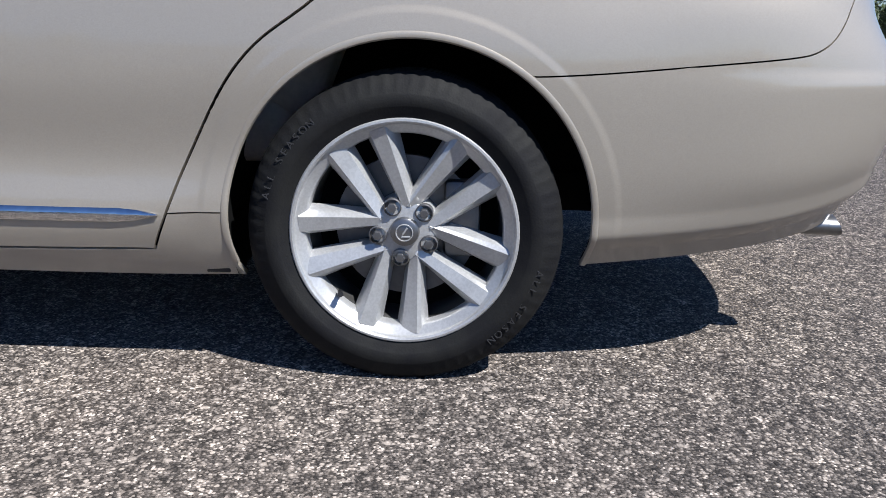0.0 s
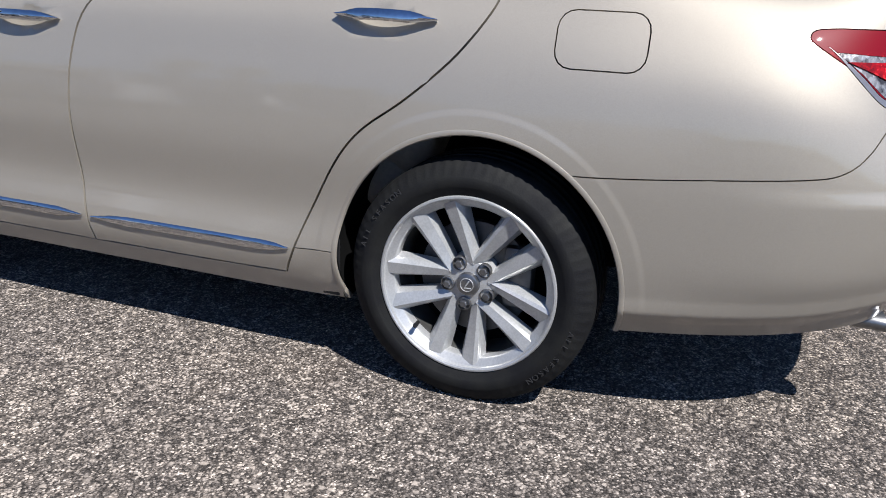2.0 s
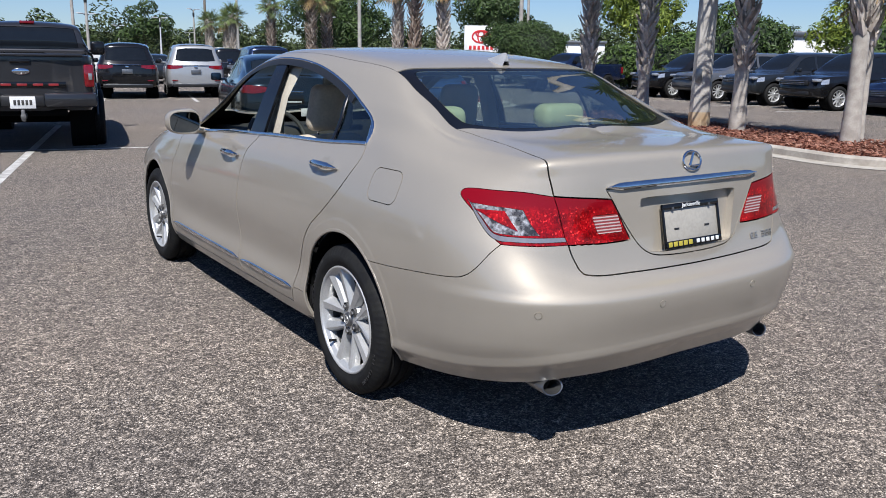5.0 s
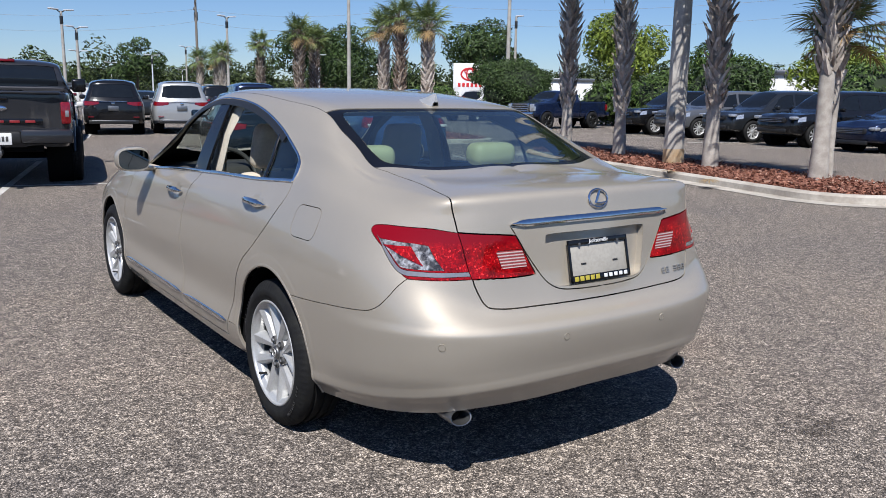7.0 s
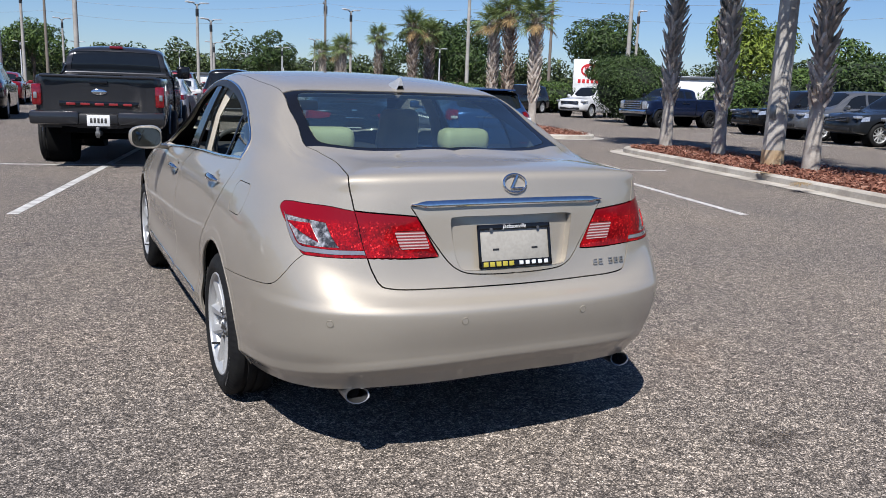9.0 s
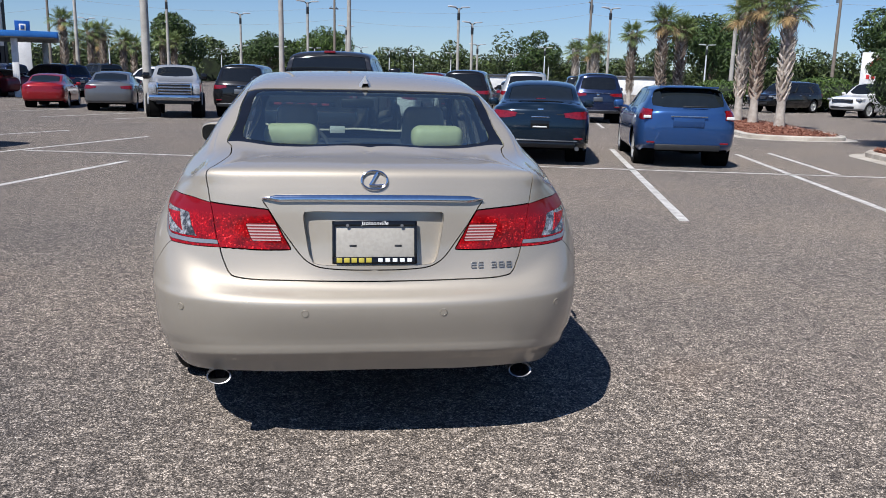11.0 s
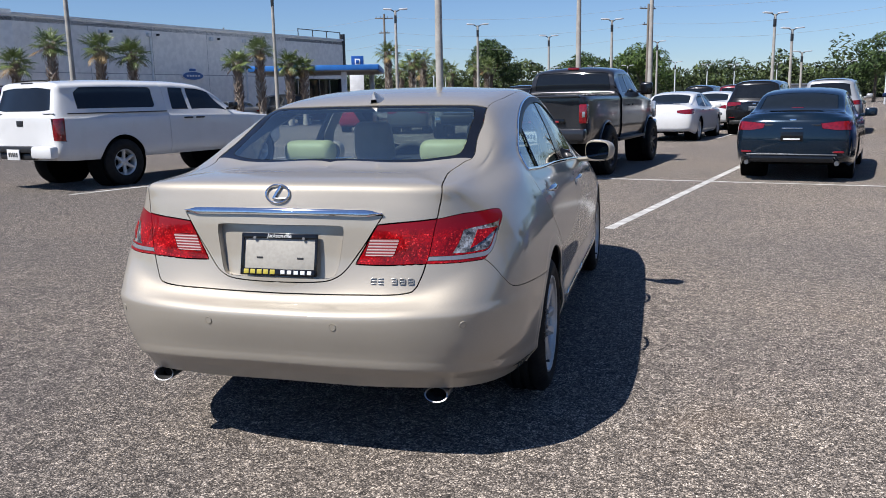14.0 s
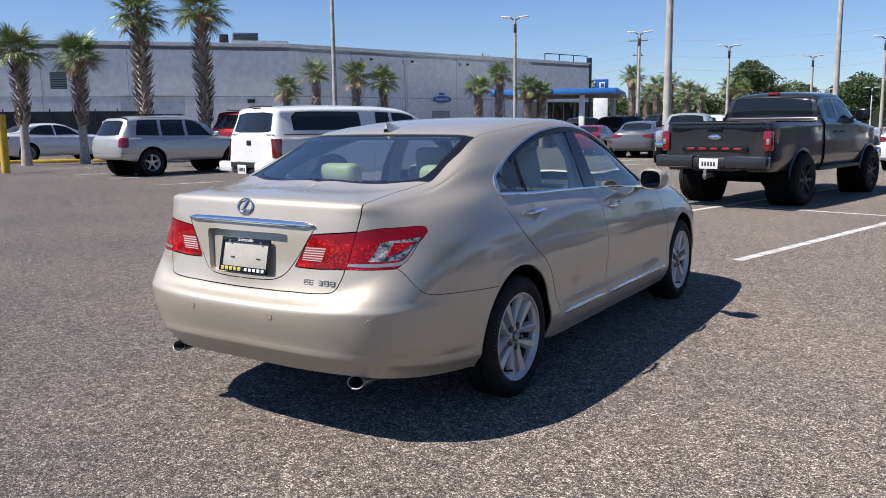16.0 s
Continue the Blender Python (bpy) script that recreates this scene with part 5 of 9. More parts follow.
def front_seat(x, y):
    """A front seat whose back stands over y at its foot."""
    back = pose(x, y, .54, 12, 0, 0)
    bm = bmesh.new()
    cushion(bm, (x, y + .24, .52), (.50, .52, .16), .06)
    base = on_sedan("front_seat", bm, M["tan"], "tan leather front seat")
    bm = bmesh.new()
    cushion(bm, (0, 0, .225), (.47, .13, .46), .06)
    for v in bm.verts:
        v.co.x *= 1 - .25 * max(0, v.co.z - .2)
    bm.transform(back)
    part("seat_back", bm, M["tan"], base)
    bm = bmesh.new()
    cushion(bm, (0, 0, .605), (.27, .10, .25), .045)
    for v in bm.verts:
        v.co.x *= 1 - .9 * max(0, v.co.z - .56)
    bm.transform(back)
    part("headrest", bm, M["tan"], base)
    for dx in (-.06, .06):
        bm = bmesh.new()
        cylinder(bm, back @ Vector((dx, 0, .42)), back @ Vector((dx, 0, .52)), .007, n=8)
        part("headrest_post", bm, M["chrome"], base)


front_seat(-.38, 1.235)
front_seat(.38, 1.11)
bm = bmesh.new()
cushion(bm, (0, .50, .50), (1.34, .50, .18), .07)
bench = on_sedan("rear_seat", bm, M["tan"], "tan leather rear bench")
bm = bmesh.new()
cushion(bm, (0, 0, .27), (1.34, .15, .58), .06)
bm.transform(pose(0, .30, .54, 22, 0, 0))
part("seat_back", bm, M["tan"], bench)
for x in (-.36, .36):
    bm = bmesh.new()
    cushion(bm, (x, .095, 1.135), (.26, .13, .115), .045, None)
    part("headrest", bm, M["cream"], bench, "cream leather headrest")
bm = bmesh.new()
box_bm(bm, (0, -.22, 1.062), (1.14, .62, .03), .01)
shelf = on_sedan("parcel_shelf", bm, M["tan_shelf"], "beige parcel shelf")
bm = bmesh.new()
box_bm(bm, (0, -.33, 1.088), (.30, .06, .022), .008)
part("brake_light", bm, M["dash"], shelf)
bm = bmesh.new()
box_bm(bm, (0, 2.10, .87), (1.36, .42, .20), .07)
dash = on_sedan("dashboard", bm, M["dash"], "dark grey dashboard")
bm = bmesh.new()
box_bm(bm, (0, 1.50, .58), (.22, .95, .28), .05)
part("centre_console", bm, M["beige"], dash)
bm = bmesh.new()
wm = pose(-.38, 1.84, .90, 65, 0, 0)
sweep(bm, [wm @ Vector((.185 * math.cos(a), .185 * math.sin(a), 0)) for a in np.linspace(0, 2 * math.pi, 33)[:-1]], [wm.to_3x3() @ Vector((0, 0, 1))] * 32, .03, .028, 8, True)
for a in (0, 180, 270):
    e = wm @ Vector((.18 * math.cos(radians(a)), .18 * math.sin(radians(a)), 0))
    sweep(bm, [wm @ Vector((0, 0, -.02)), e], [(0, 0, 1)] * 2, .045, .02, 6)
part("steering_wheel", bm, M["dash"], dash, "dark leather steering wheel")
bm = bmesh.new()
box_bm(bm, (0, 1.74, 1.245), (.23, .035, .065), .015)
on_sedan("rear_view_mirror", bm, M["black"], "black rear-view mirror")
bm = bmesh.new()
box_bm(bm, (-.14, 1.90, 1.053), (.105, .004, .05), .001)
on_sedan("window_sticker", bm, M["white"], "small white windscreen sticker")
sk.backing("headlining", ["roof"], M["beige"], sedan, 0.035, "beige headlining")
for fl in (-1, 1):
    for y0, y1 in ((.47, 1.10), (1.2, 2.15)):
        bm = bmesh.new()
        box_bm(bm, (fl * .785, (y0 + y1) / 2, .76), (.05, y1 - y0, .42), .02)
        trim = on_sedan("door_trim", bm, M["beige"], "beige door trim")
        bm = bmesh.new()
        box_bm(bm, (fl * .75, (y0 + y1) / 2, .73), (.06, (y1 - y0) * .55, .05), .02)
        part("armrest", bm, M["tan"], trim)
    # seat belt hanging from the centre pillar
    bm = bmesh.new()
    sweep(bm, [(fl * .645, 1.10, 1.28), (fl * .67, 1.09, 1.05), (fl * .70, 1.08, .75)], [(-fl, 0, 0)] * 3, .047, .004, 6)
    on_sedan("seat_belt", bm, M["beige"], "beige seat belt")
    bm = bmesh.new()
    sweep(bm, [(fl * .565, 1.08, 1.385), (fl * .668, 1.09, 1.20), (fl * .715, 1.10, 1.02), (fl * .73, 1.12, .80)], [(-fl, 0, 0)] * 4, .16, .03, 8)
    on_sedan("centre_pillar_trim", bm, M["beige"], "beige centre pillar trim")

# ---- other vehicles: the same kind of sheet from a few sizes ----
PAINTS = {}


def paint(name, colour, metal=0.4, rough=0.3):
    if name not in PAINTS:
        PAINTS[name] = car_paint(name, colour, metal, rough, (0.09, 0.085, 0.08))
    return PAINTS[name]


M["lamp_red2"] = simple("plain_red_lens", (0.22, 0.004, 0.008), (0.13, 0.002, 0.004), rough=0.15, scale=30, Coat_Weight=1.0)
M["head_lamp"] = simple("head_lamp", (0.72, 0.74, 0.76), (0.45, 0.46, 0.48), rough=0.12, metal=0.6, scale=25)
M["tinted"] = simple("tinted_glass", (0.010, 0.012, 0.014), rough=0.04, rough_var=0.01)
M["tinted_blue"] = simple("window_glass", (0.012, 0.016, 0.019), rough=0.04, rough_var=0.01)
M["black_wheel"] = simple("black_alloy", (0.02, 0.02, 0.02), rough=0.35, metal=0.4)
M["red_print"] = simple("red_print", (0.26, 0.018, 0.02), rough=0.4)


def vehicle_net(v):
    """Feature lines of a vehicle: v gives tail and nose (yr, yf), half width W, lower edge zb, and stations of
    (y, belt height, middle height, half width at the rail)."""
    W, yr, yf, zb, st, suv = v["W"], v["yr"], v["yf"], v["zb"], v["st"], v.get("suv")
    n = len(st)
    rear = [(0, yr), (.36 * W, yr + .008), (.68 * W, yr + .04), (.90 * W, yr + v.get("round", .13))]
    front = [(.88 * W, yf - .26), (.62 * W, yf - .07), (0, yf)]
    ring = rear + [(W * (.975 if i in (0, n - 1) else 1.0), s[0]) for i, s in enumerate(st)] + front
    belts = [st[0][1]] * 4 + [s[1] for s in st] + [st[-1][1] - .03, st[-1][1] - .10, st[-1][1] - .12]
    N = len(ring)
    frac = (0, .10, .24, .40, .54, .68, .82, .93, 1.0)
    inset = v.get("inset", (.09, .03, .010, .0, .0, .008, .022, .042, .075))
    rows = []
    for f, d in zip(frac, inset):
        row = []
        for i, ((x, y), zt) in enumerate(zip(ring, belts)):
            dy = d * (1.0 if i < 4 else 0) * v.get("tail_in", 1.0) - 1.6 * d * (1.0 if i > N - 4 else 0)
            lift = v.get("bump", .10) * (1 if i < 4 or i > N - 4 else .4 if i in (4, N - 4) else 0)
            z0 = zb + lift
            row.append((x * (1 - d / W), y + dy, z0 + (zt - z0) * f))
        rows.append(row)
    base = rows[-1]
    tops = [[] for _ in range(5)]
    y4, z4, w4 = st[0][0], st[0][2], st[0][3]
    for i in range(N):
        bx, by, bz = base[i]
        if i < 4 and suv:
            yt = v["yt"]
            rx, ry, rz = ring[i][0] / W * w4 * 1.02, yt + (ring[i][1] - yr) * .6, z4 - .055
            p = [(bx + (rx - bx) * t, by + (ry - by) * t, bz + (rz - bz) * t) for t in (.34, .70, 1.0)]
            ys = yt + .12 + (y4 - yt - .12) * (i + .3) / 4.5
            p += [(rx * .55, ry + (ys - ry) * .6, z4 - .012), (0, ys, z4)]
        elif i < 4:
            ys = by + .15 + (y4 - yr - .2) * (i + 1) / 5
            p = [(bx * (1 - t), by + (ys - by) * t + (0 if t < 1 else 0), bz + (z4 - bz) * min(1, t * 3)) for t in (.08, .25, .5, .75, 1.0)]
        elif i > N - 4:
            k = i - (N - 4)
            yl, zl = st[-1][0], st[-1][2]
            ys = yl + (yf - yl - .25) * k / 3.4
            zs = zl - .02 * k
            p = [(bx * (1 - t), by + (ys - by) * t, bz + (zs - bz) * min(1, t * 1.6)) for t in (.10, .28, .5, .75, 1.0)]
        else:
            y, zbelt, zc, w = st[i - 4]
            h = zc - zbelt
            rz = zc - .12 * h
            p = [(bx + (w - bx) * t, y, bz + (rz - bz) * t) for t in (.34, .68, 1.0)] + [(w * .55, y, zc - .02 * h), (0, y, zc)]
        for j in range(5):
            tops[j].append(p[j])
    return rows + tops


def spoked_wheel(name, parent, R, r, hw, mat, spokes=5, label="alloy wheel", width=.05):
    bm = lathe([(r - .03, -.6 * hw), (r - .03, .5 * hw), (r - .012, .86 * hw), (r, .95 * hw), (r + .004, .90 * hw), (r, -.6 * hw)], 40)
    w = part(name, bm, mat, parent, label)
    bm = bmesh.new()
    for k in range(spokes):
        spoke_bm(bm, 2 * math.pi * k / spokes, 2 * math.pi * k / spokes, .04, r - .012, width * 1.1, width, .70 * hw, .84 * hw, .03)
    bmesh.ops.recalc_face_normals(bm, faces=bm.faces)
    part("spokes", bm, mat, w, smooth=True, angle=20)
    part("hub", lathe([(.0001, .74 * hw), (.05, .73 * hw), (.075, .60 * hw), (.08, 0)], 24), mat, w)
    part("brake_disc", lathe([(.0001, .02), (r - .05, .02), (r - .04, -.04)], 24), M["liner"], w)
    part("tyre", tyre_bm(R, r, hw, 60), M["rubber"], w, "black tyre")
    return w


def inside(q, ring):
    """Whether a point lies within a closed ring."""
    a, b = ring[:-1], ring[1:]
    cross = (a[:, 1] > q[1]) != (b[:, 1] > q[1])
    x = a[:, 0] + (q[1] - a[:, 1]) * (b[:, 0] - a[:, 0]) / np.where(b[:, 1] == a[:, 1], 1e-9, b[:, 1] - a[:, 1])
    return bool((cross & (x > q[0])).sum() % 2)


def vehicle(name, v, label, category, body, m, wheel_mat=None, group="parked vehicles"):
    """A parked vehicle standing at the pose m (rear axle over its origin, nose along y)."""
    root = empty(name, label, category, group=group)
    s = Skin(vehicle_net(v), 1)
    W, yr, yf, A, R = v["W"], v["yr"], v["yf"], v["axle"], v["R"]
    ar = R * 1.15
    seams = {"arch_r": arc_uv(s, 0, R * 1.03, ar, -25, 205, 30), "arch_f": arc_uv(s, A, R * 1.03, ar, -25, 205, 30)}
    seeds = [("arch", ("s", 0, R * 1.35)), ("arch", ("s", A, R * 1.35))]
    wins = []
    for k, poly in enumerate(v["side_windows"]):
        pts = [("s", *p) for p in poly]
        seams["win", k] = s.curve(pts + pts[:1], 5, False)
        c = np.mean([p for p in poly], 0)
        seeds.append(("win%d" % k, ("s", *c)))
        wins.append("win%d" % k)
    for key in ("rear_window", "windscreen"):
        if key in v:
            mode, poly = v[key]
            pts = [(mode, *p) for p in poly]
            seams[key] = s.curve(pts, 5, False)
            seeds.append((key, (mode, *v[key + "_seed"])))
    for k, (mode, poly) in enumerate(v["tail_lamps"]):
        pts = [p if isinstance(p[0], str) else (mode, *p) for p in poly]
        seams["tail", k] = s.curve(pts + pts[:1], 4, False)
        c = np.mean([s.find(*p) for p in pts], 0)
        seeds.append(("tail", tuple(c)))
        seeds += [("tail", tuple(q)) for q in (c * (1 - w) + np.array(s.find(*p)) * w for p in pts for w in v.get("tail_w", (.2, .4))) if inside(q, seams["tail", k])]
    for k, (mode, poly) in enumerate(v.get("head_lamps", ())):
        uv = np.array([s.find(mode, *p) for p in poly])
        seams["head", k] = np.concatenate([uv[i] + (uv[(i + 1) % len(uv)] - uv[i]) * (np.arange(4) / 4)[:, None] for i in range(len(uv))] + [uv[:1]])
        seeds.append(("head", tuple(uv.mean(0))))
    for k, pts in enumerate(v.get("seams", ())):
        seams["seam", k] = s.curve([p if isinstance(p[0], str) else ("s", *p) for p in pts], 5)
    for nm, seed in v.get("panels", ()):
        seeds.append((nm, seed))
    seeds.append(("body", v.get("body_seed", ("s", A * .5, v["zb"] + .35))))
    for k in range(6):
        seeds.append(("rest", ("s", yr + .4 + k * (yf - yr - .8) / 5, v["st"][0][1] - .12)))
    seeds += [("roof", (8.5, 13)), ("roof", (0.5, 12.5)), ("rest", (14.5, 2)), ("rest", (14.5, 9)), ("rest", (.5, 2)), ("rest", (.5, 6))]
    s.cut(list(seams.values()), seeds, 5, 4)
    named = set()
    for key in list(s.faces):
        if key in (None, "arch"):
            continue
        if key.startswith("win") and key != "windscreen":
            for fl in (False, True):
                s.panel("side_window", key, M[v.get("glass", "tinted")], root, flip=fl, lift=-.004, gap=.004, depth=.01)
        elif key in ("rear_window", "windscreen"):
            s.panel(key, key, M[v.get("glass", "tinted")], root, both=True, lift=-.004, gap=.004, depth=.01)
        elif key == "tail":
            for fl in (False, True):
                s.panel("tail_lamp", key, M["lamp_red2"], root, "red tail lamp", flip=fl, lift=.006, gap=.001, depth=.012)
        elif key == "head":
            for fl in (False, True):
                s.panel("head_lamp", key, M["head_lamp"], root, "clear head lamp", flip=fl, lift=.004, gap=.001, depth=.01)
        else:
            mat = M[v["mats"][key]] if key in v.get("mats", {}) else body
            mid = any(abs(s.pos[i][0]) < 1e-3 for f in s.faces[key] for i in f)
            nm = {"rest": "body_side", "body": "body_side"}.get(key, key)
            if mid:
                s.panel(nm, key, mat, root, both=True, gap=.003, depth=.012)
            else:
                for fl in (False, True):
                    s.panel(nm, key, mat, root, flip=fl, gap=.003, depth=.012)
    s.backing("body_shell", [k for k in s.faces if k not in (None, "arch")], M["liner"], root, .02)
    # wheels, arches, floor
    wx = W - .5 * v["tw"] - v.get("tuck", .035)
    first = spoked_wheel("wheel", root, R, v["rim"], v["tw"] / 2, wheel_mat or M["alloy"], v.get("spokes", 5), width=v.get("spoke_w", .05))
    first.matrix_basis = pose(wx, 0, R)
    for x, y, rz in ((-wx, 0, 180), (wx, A, 0), (-wx, A, 180)):
        copy_thing(first, pose(x, y, R, 0, 0, rz) @ pose(0, 0, 0, 33 * (1 + y), 0, 0))
    for y in (0, A):
        for sx in (-1, 1):
            bm = bmesh.new()
            cylinder(bm, (sx * (W - .40), y, R * 1.05), (sx * (W - .045), y, R * 1.05), ar * 1.03, ar * 1.01, 28)
            bm.normal_update()
            bmesh.ops.delete(bm, geom=[f for f in bm.faces if abs(f.normal.x) > .9 and abs(f.calc_center_median().x) > W - .1], context="FACES")
            part("arch_liner", bm, M["liner"], root)
    bm = bmesh.new()
    box_bm(bm, (0, A / 2, v["zb"] + .12), (2 * W - .42, yf - yr - .9, .16), .03)
    part("floor_pan", bm, M["liner"], root)
    for sx in (-1, 1):
        bm = bmesh.new()
        y, z = v["mirror"]
        box_bm(bm, (sx * (W + .09), y, z), (.20, .10, .15) if not v.get("big_mirror") else (.24, .12, .24), .045, None, 3)
        box_bm(bm, (sx * (W - .03), y + .02, z - .05), (.14, .05, .05), .015)
        part("door_mirror", bm, M["gloss_black"] if v.get("dark_mirror") else body, root)
        for y, z in v.get("handles", ()):
            uv = s.find("s", y, z)
            p = s.at(uv)[0]
            bm = bmesh.new()
            box_bm(bm, (sx * (p[0] + .02), y, z), (.025, .20, .03), .01)
            part("door_handle", bm, M["black"] if v.get("dark_mirror") else M["chrome"], root)
    if "plate" in v:
        y, z = v["plate"]
        bm = bmesh.new()
        box_bm(bm, (0, y, z), (.32, .015, .165), .004)
        pl = part("licence_plate", bm, M["white"], root, "small white licence plate")
        for k in range(5):
            box("plate_bar", (-.10 + .05 * k, y - .010, z), (.032, .004, .07), M["dash"], pl, .001)
    root.matrix_world = m
    return root, s


def extra(root, name, mat, boxes, label="", bev=.012):
    """Add-on parts of a vehicle, as (centre, size) boxes, one part each."""
    for c, sz in boxes:
        bm = bmesh.new()
        box_bm(bm, c, sz, min(bev, .4 * min(sz)))
        part(name, bm, mat, root, label)


def stall(x, y, turn=0.0):
    """A pose on the ground with its nose along the stalls, turned by degrees."""
    return pose(x, y, 0, 0, 0, -14 + turn)


# dark grey pickup ahead of the sedan
PICKUP = dict(W=.95, yr=-1.22, yf=4.30, zb=.60, axle=3.36, R=.43, rim=.27, tw=.22, spokes=8, spoke_w=.06, tuck=-.10, bump=.0, round=.05, tail_in=.25,
    inset=(.05, .02, .0, .0, .0, .004, .008, .012, .03),
    st=[(-.95, 1.37, 1.39, .80), (-.2, 1.37, 1.39, .80), (.86, 1.37, 1.40, .80), (.94, 1.38, 1.62, .78), (1.06, 1.39, 1.87, .735), (1.70, 1.38, 1.92, .72), (2.26, 1.37, 1.885, .70), (2.82, 1.35, 1.50, .76), (3.50, 1.29, 1.34, .70)],
    side_windows=[[(1.20, 1.44), (1.66, 1.43), (1.68, 1.77), (1.28, 1.77)], [(1.76, 1.43), (2.62, 1.41), (2.36, 1.69), (2.15, 1.755), (1.77, 1.77)]],
    rear_window=("c", [(0, 1.47), (.40, 1.47), (.735, 1.49), (.68, 1.79), (.3, 1.81), (0, 1.81)]), rear_window_seed=(.2, 1.66),
    windscreen=("t", [(0, 2.86), (.5, 2.80), (.66, 2.70), (.59, 2.38), (.3, 2.35), (0, 2.34)]), windscreen_seed=(.2, 2.60),
    tail_lamps=[("r", [(.835, 1.25), (.89, 1.25), ("s", -1.05, 1.25), ("s", -1.05, .93), (.89, .93), (.835, .93)])],
    head_lamps=[("f", [(.58, 1.12), (.82, 1.12), (.82, .90), (.58, .92)])],
    seams=[[(.96, 1.40), (.96, .95), (.96, .58)], [(1.71, 1.45), (1.71, 1.0), (1.71, .58)], [(2.68, 1.44), (2.77, 1.0), (2.77, .58)], [("r", .825, 1.41), ("r", .825, 1.1), ("r", .825, .55)]],
    panels=[("tailgate", ("r", .3, 1.1)), ("rear_door", ("s", 1.3, 1.1)), ("front_door", ("s", 2.2, 1.1)), ("front_wing", ("s", 3.0, 1.2)), ("bed_side", ("s", .7, 1.2))],
    mirror=(2.60, 1.50), big_mirror=True, dark_mirror=True, handles=[(1.56, 1.20), (1.84, 1.20)], plate=(-1.40, .73))
grey_paint = paint("dark_grey_paint", (0.036, 0.036, 0.039), 0.5, 0.3)
pick, _ = vehicle("pickup_truck", PICKUP, "dark grey lifted pickup truck with black wheels", "pickup truck", grey_paint, stall(-.50, 11.12, 2.6), M["black_wheel"])
extra(pick, "rear_bumper", grey_paint, [((-.61, -1.32, .76), (.68, .20, .20)), ((.61, -1.32, .76), (.68, .20, .20))], "", .04)
extra(pick, "bumper_step", M["black"], [((0, -1.32, .75), (.56, .16, .16))], "", .03)
extra(pick, "hitch", M["steel"], [((0, -1.38, .54), (.07, .30, .07)), ((0, -1.50, .56), (.05, .05, .16))])
extra(pick, "hitch_frame", M["liner"], [((0, -1.15, .58), (1.1, .10, .09)), ((0, .2, .58), (.9, 2.3, .10)), ((0, 0, .43), (1.4, .14, .14))])
extra(pick, "tailgate_lip", grey_paint, [((0, -1.225, 1.375), (1.62, .10, .04))], "", .015)
extra(pick, "tailgate_badge", M["red_print"], [((-.40 + .20 * k, -1.232, .965), (.13, .012, .035)) for k in range(5)], "red letter-shaped badge", .004)
extra(pick, "tailgate_panel", M["gloss_black"], [((0, -1.222, .965), (1.12, .012, .085))], "", .004)
extra(pick, "high_brake_light", M["lamp_red2"], [((0, 1.04, 1.885), (.22, .05, .045))], "red high brake light")
extra(pick, "tail_lamp_lens", M["lamp_red2"], [((sx * .868, -1.17, 1.09), (.14, .12, .32)) for sx in (-1, 1)], "red wrap-round tail lamp", .03)
extra(pick, "reversing_lens", M["lamp_silver"], [((sx * .885, -1.233, 1.08), (.05, .012, .09)) for sx in (-1, 1)], "pale reversing lens", .005)
extra(pick, "running_board", M["black"], [((sx * .92, 1.72, .58), (.16, 2.0, .06)) for sx in (-1, 1)])
extra(pick, "tailgate_handle", M["gloss_black"], [((0, -1.235, 1.29), (.26, .03, .05))])
bm = bmesh.new()
bmesh.ops.create_uvsphere(bm, u_segments=24, v_segments=10, radius=1.0)
for q in bm.verts:
    q.co = (q.co.x * .115, -1.225 + q.co.y * .018, 1.15 + q.co.z * .047)
part("tailgate_oval", bm, M["chrome"], pick, "blue and chrome oval badge")
for sx in (-1, 1):
    for y in (0, PICKUP["axle"]):
        b2 = bmesh.new()
        ang = np.linspace(radians(6), radians(174), 28)
        sweep(b2, [(sx * .945, y + .492 * math.cos(a), .443 + .492 * math.sin(a)) for a in ang], [(sx, 0, 0)] * 28, .05, .05, 8)
        part("wheel_flare", b2, grey_paint, pick)

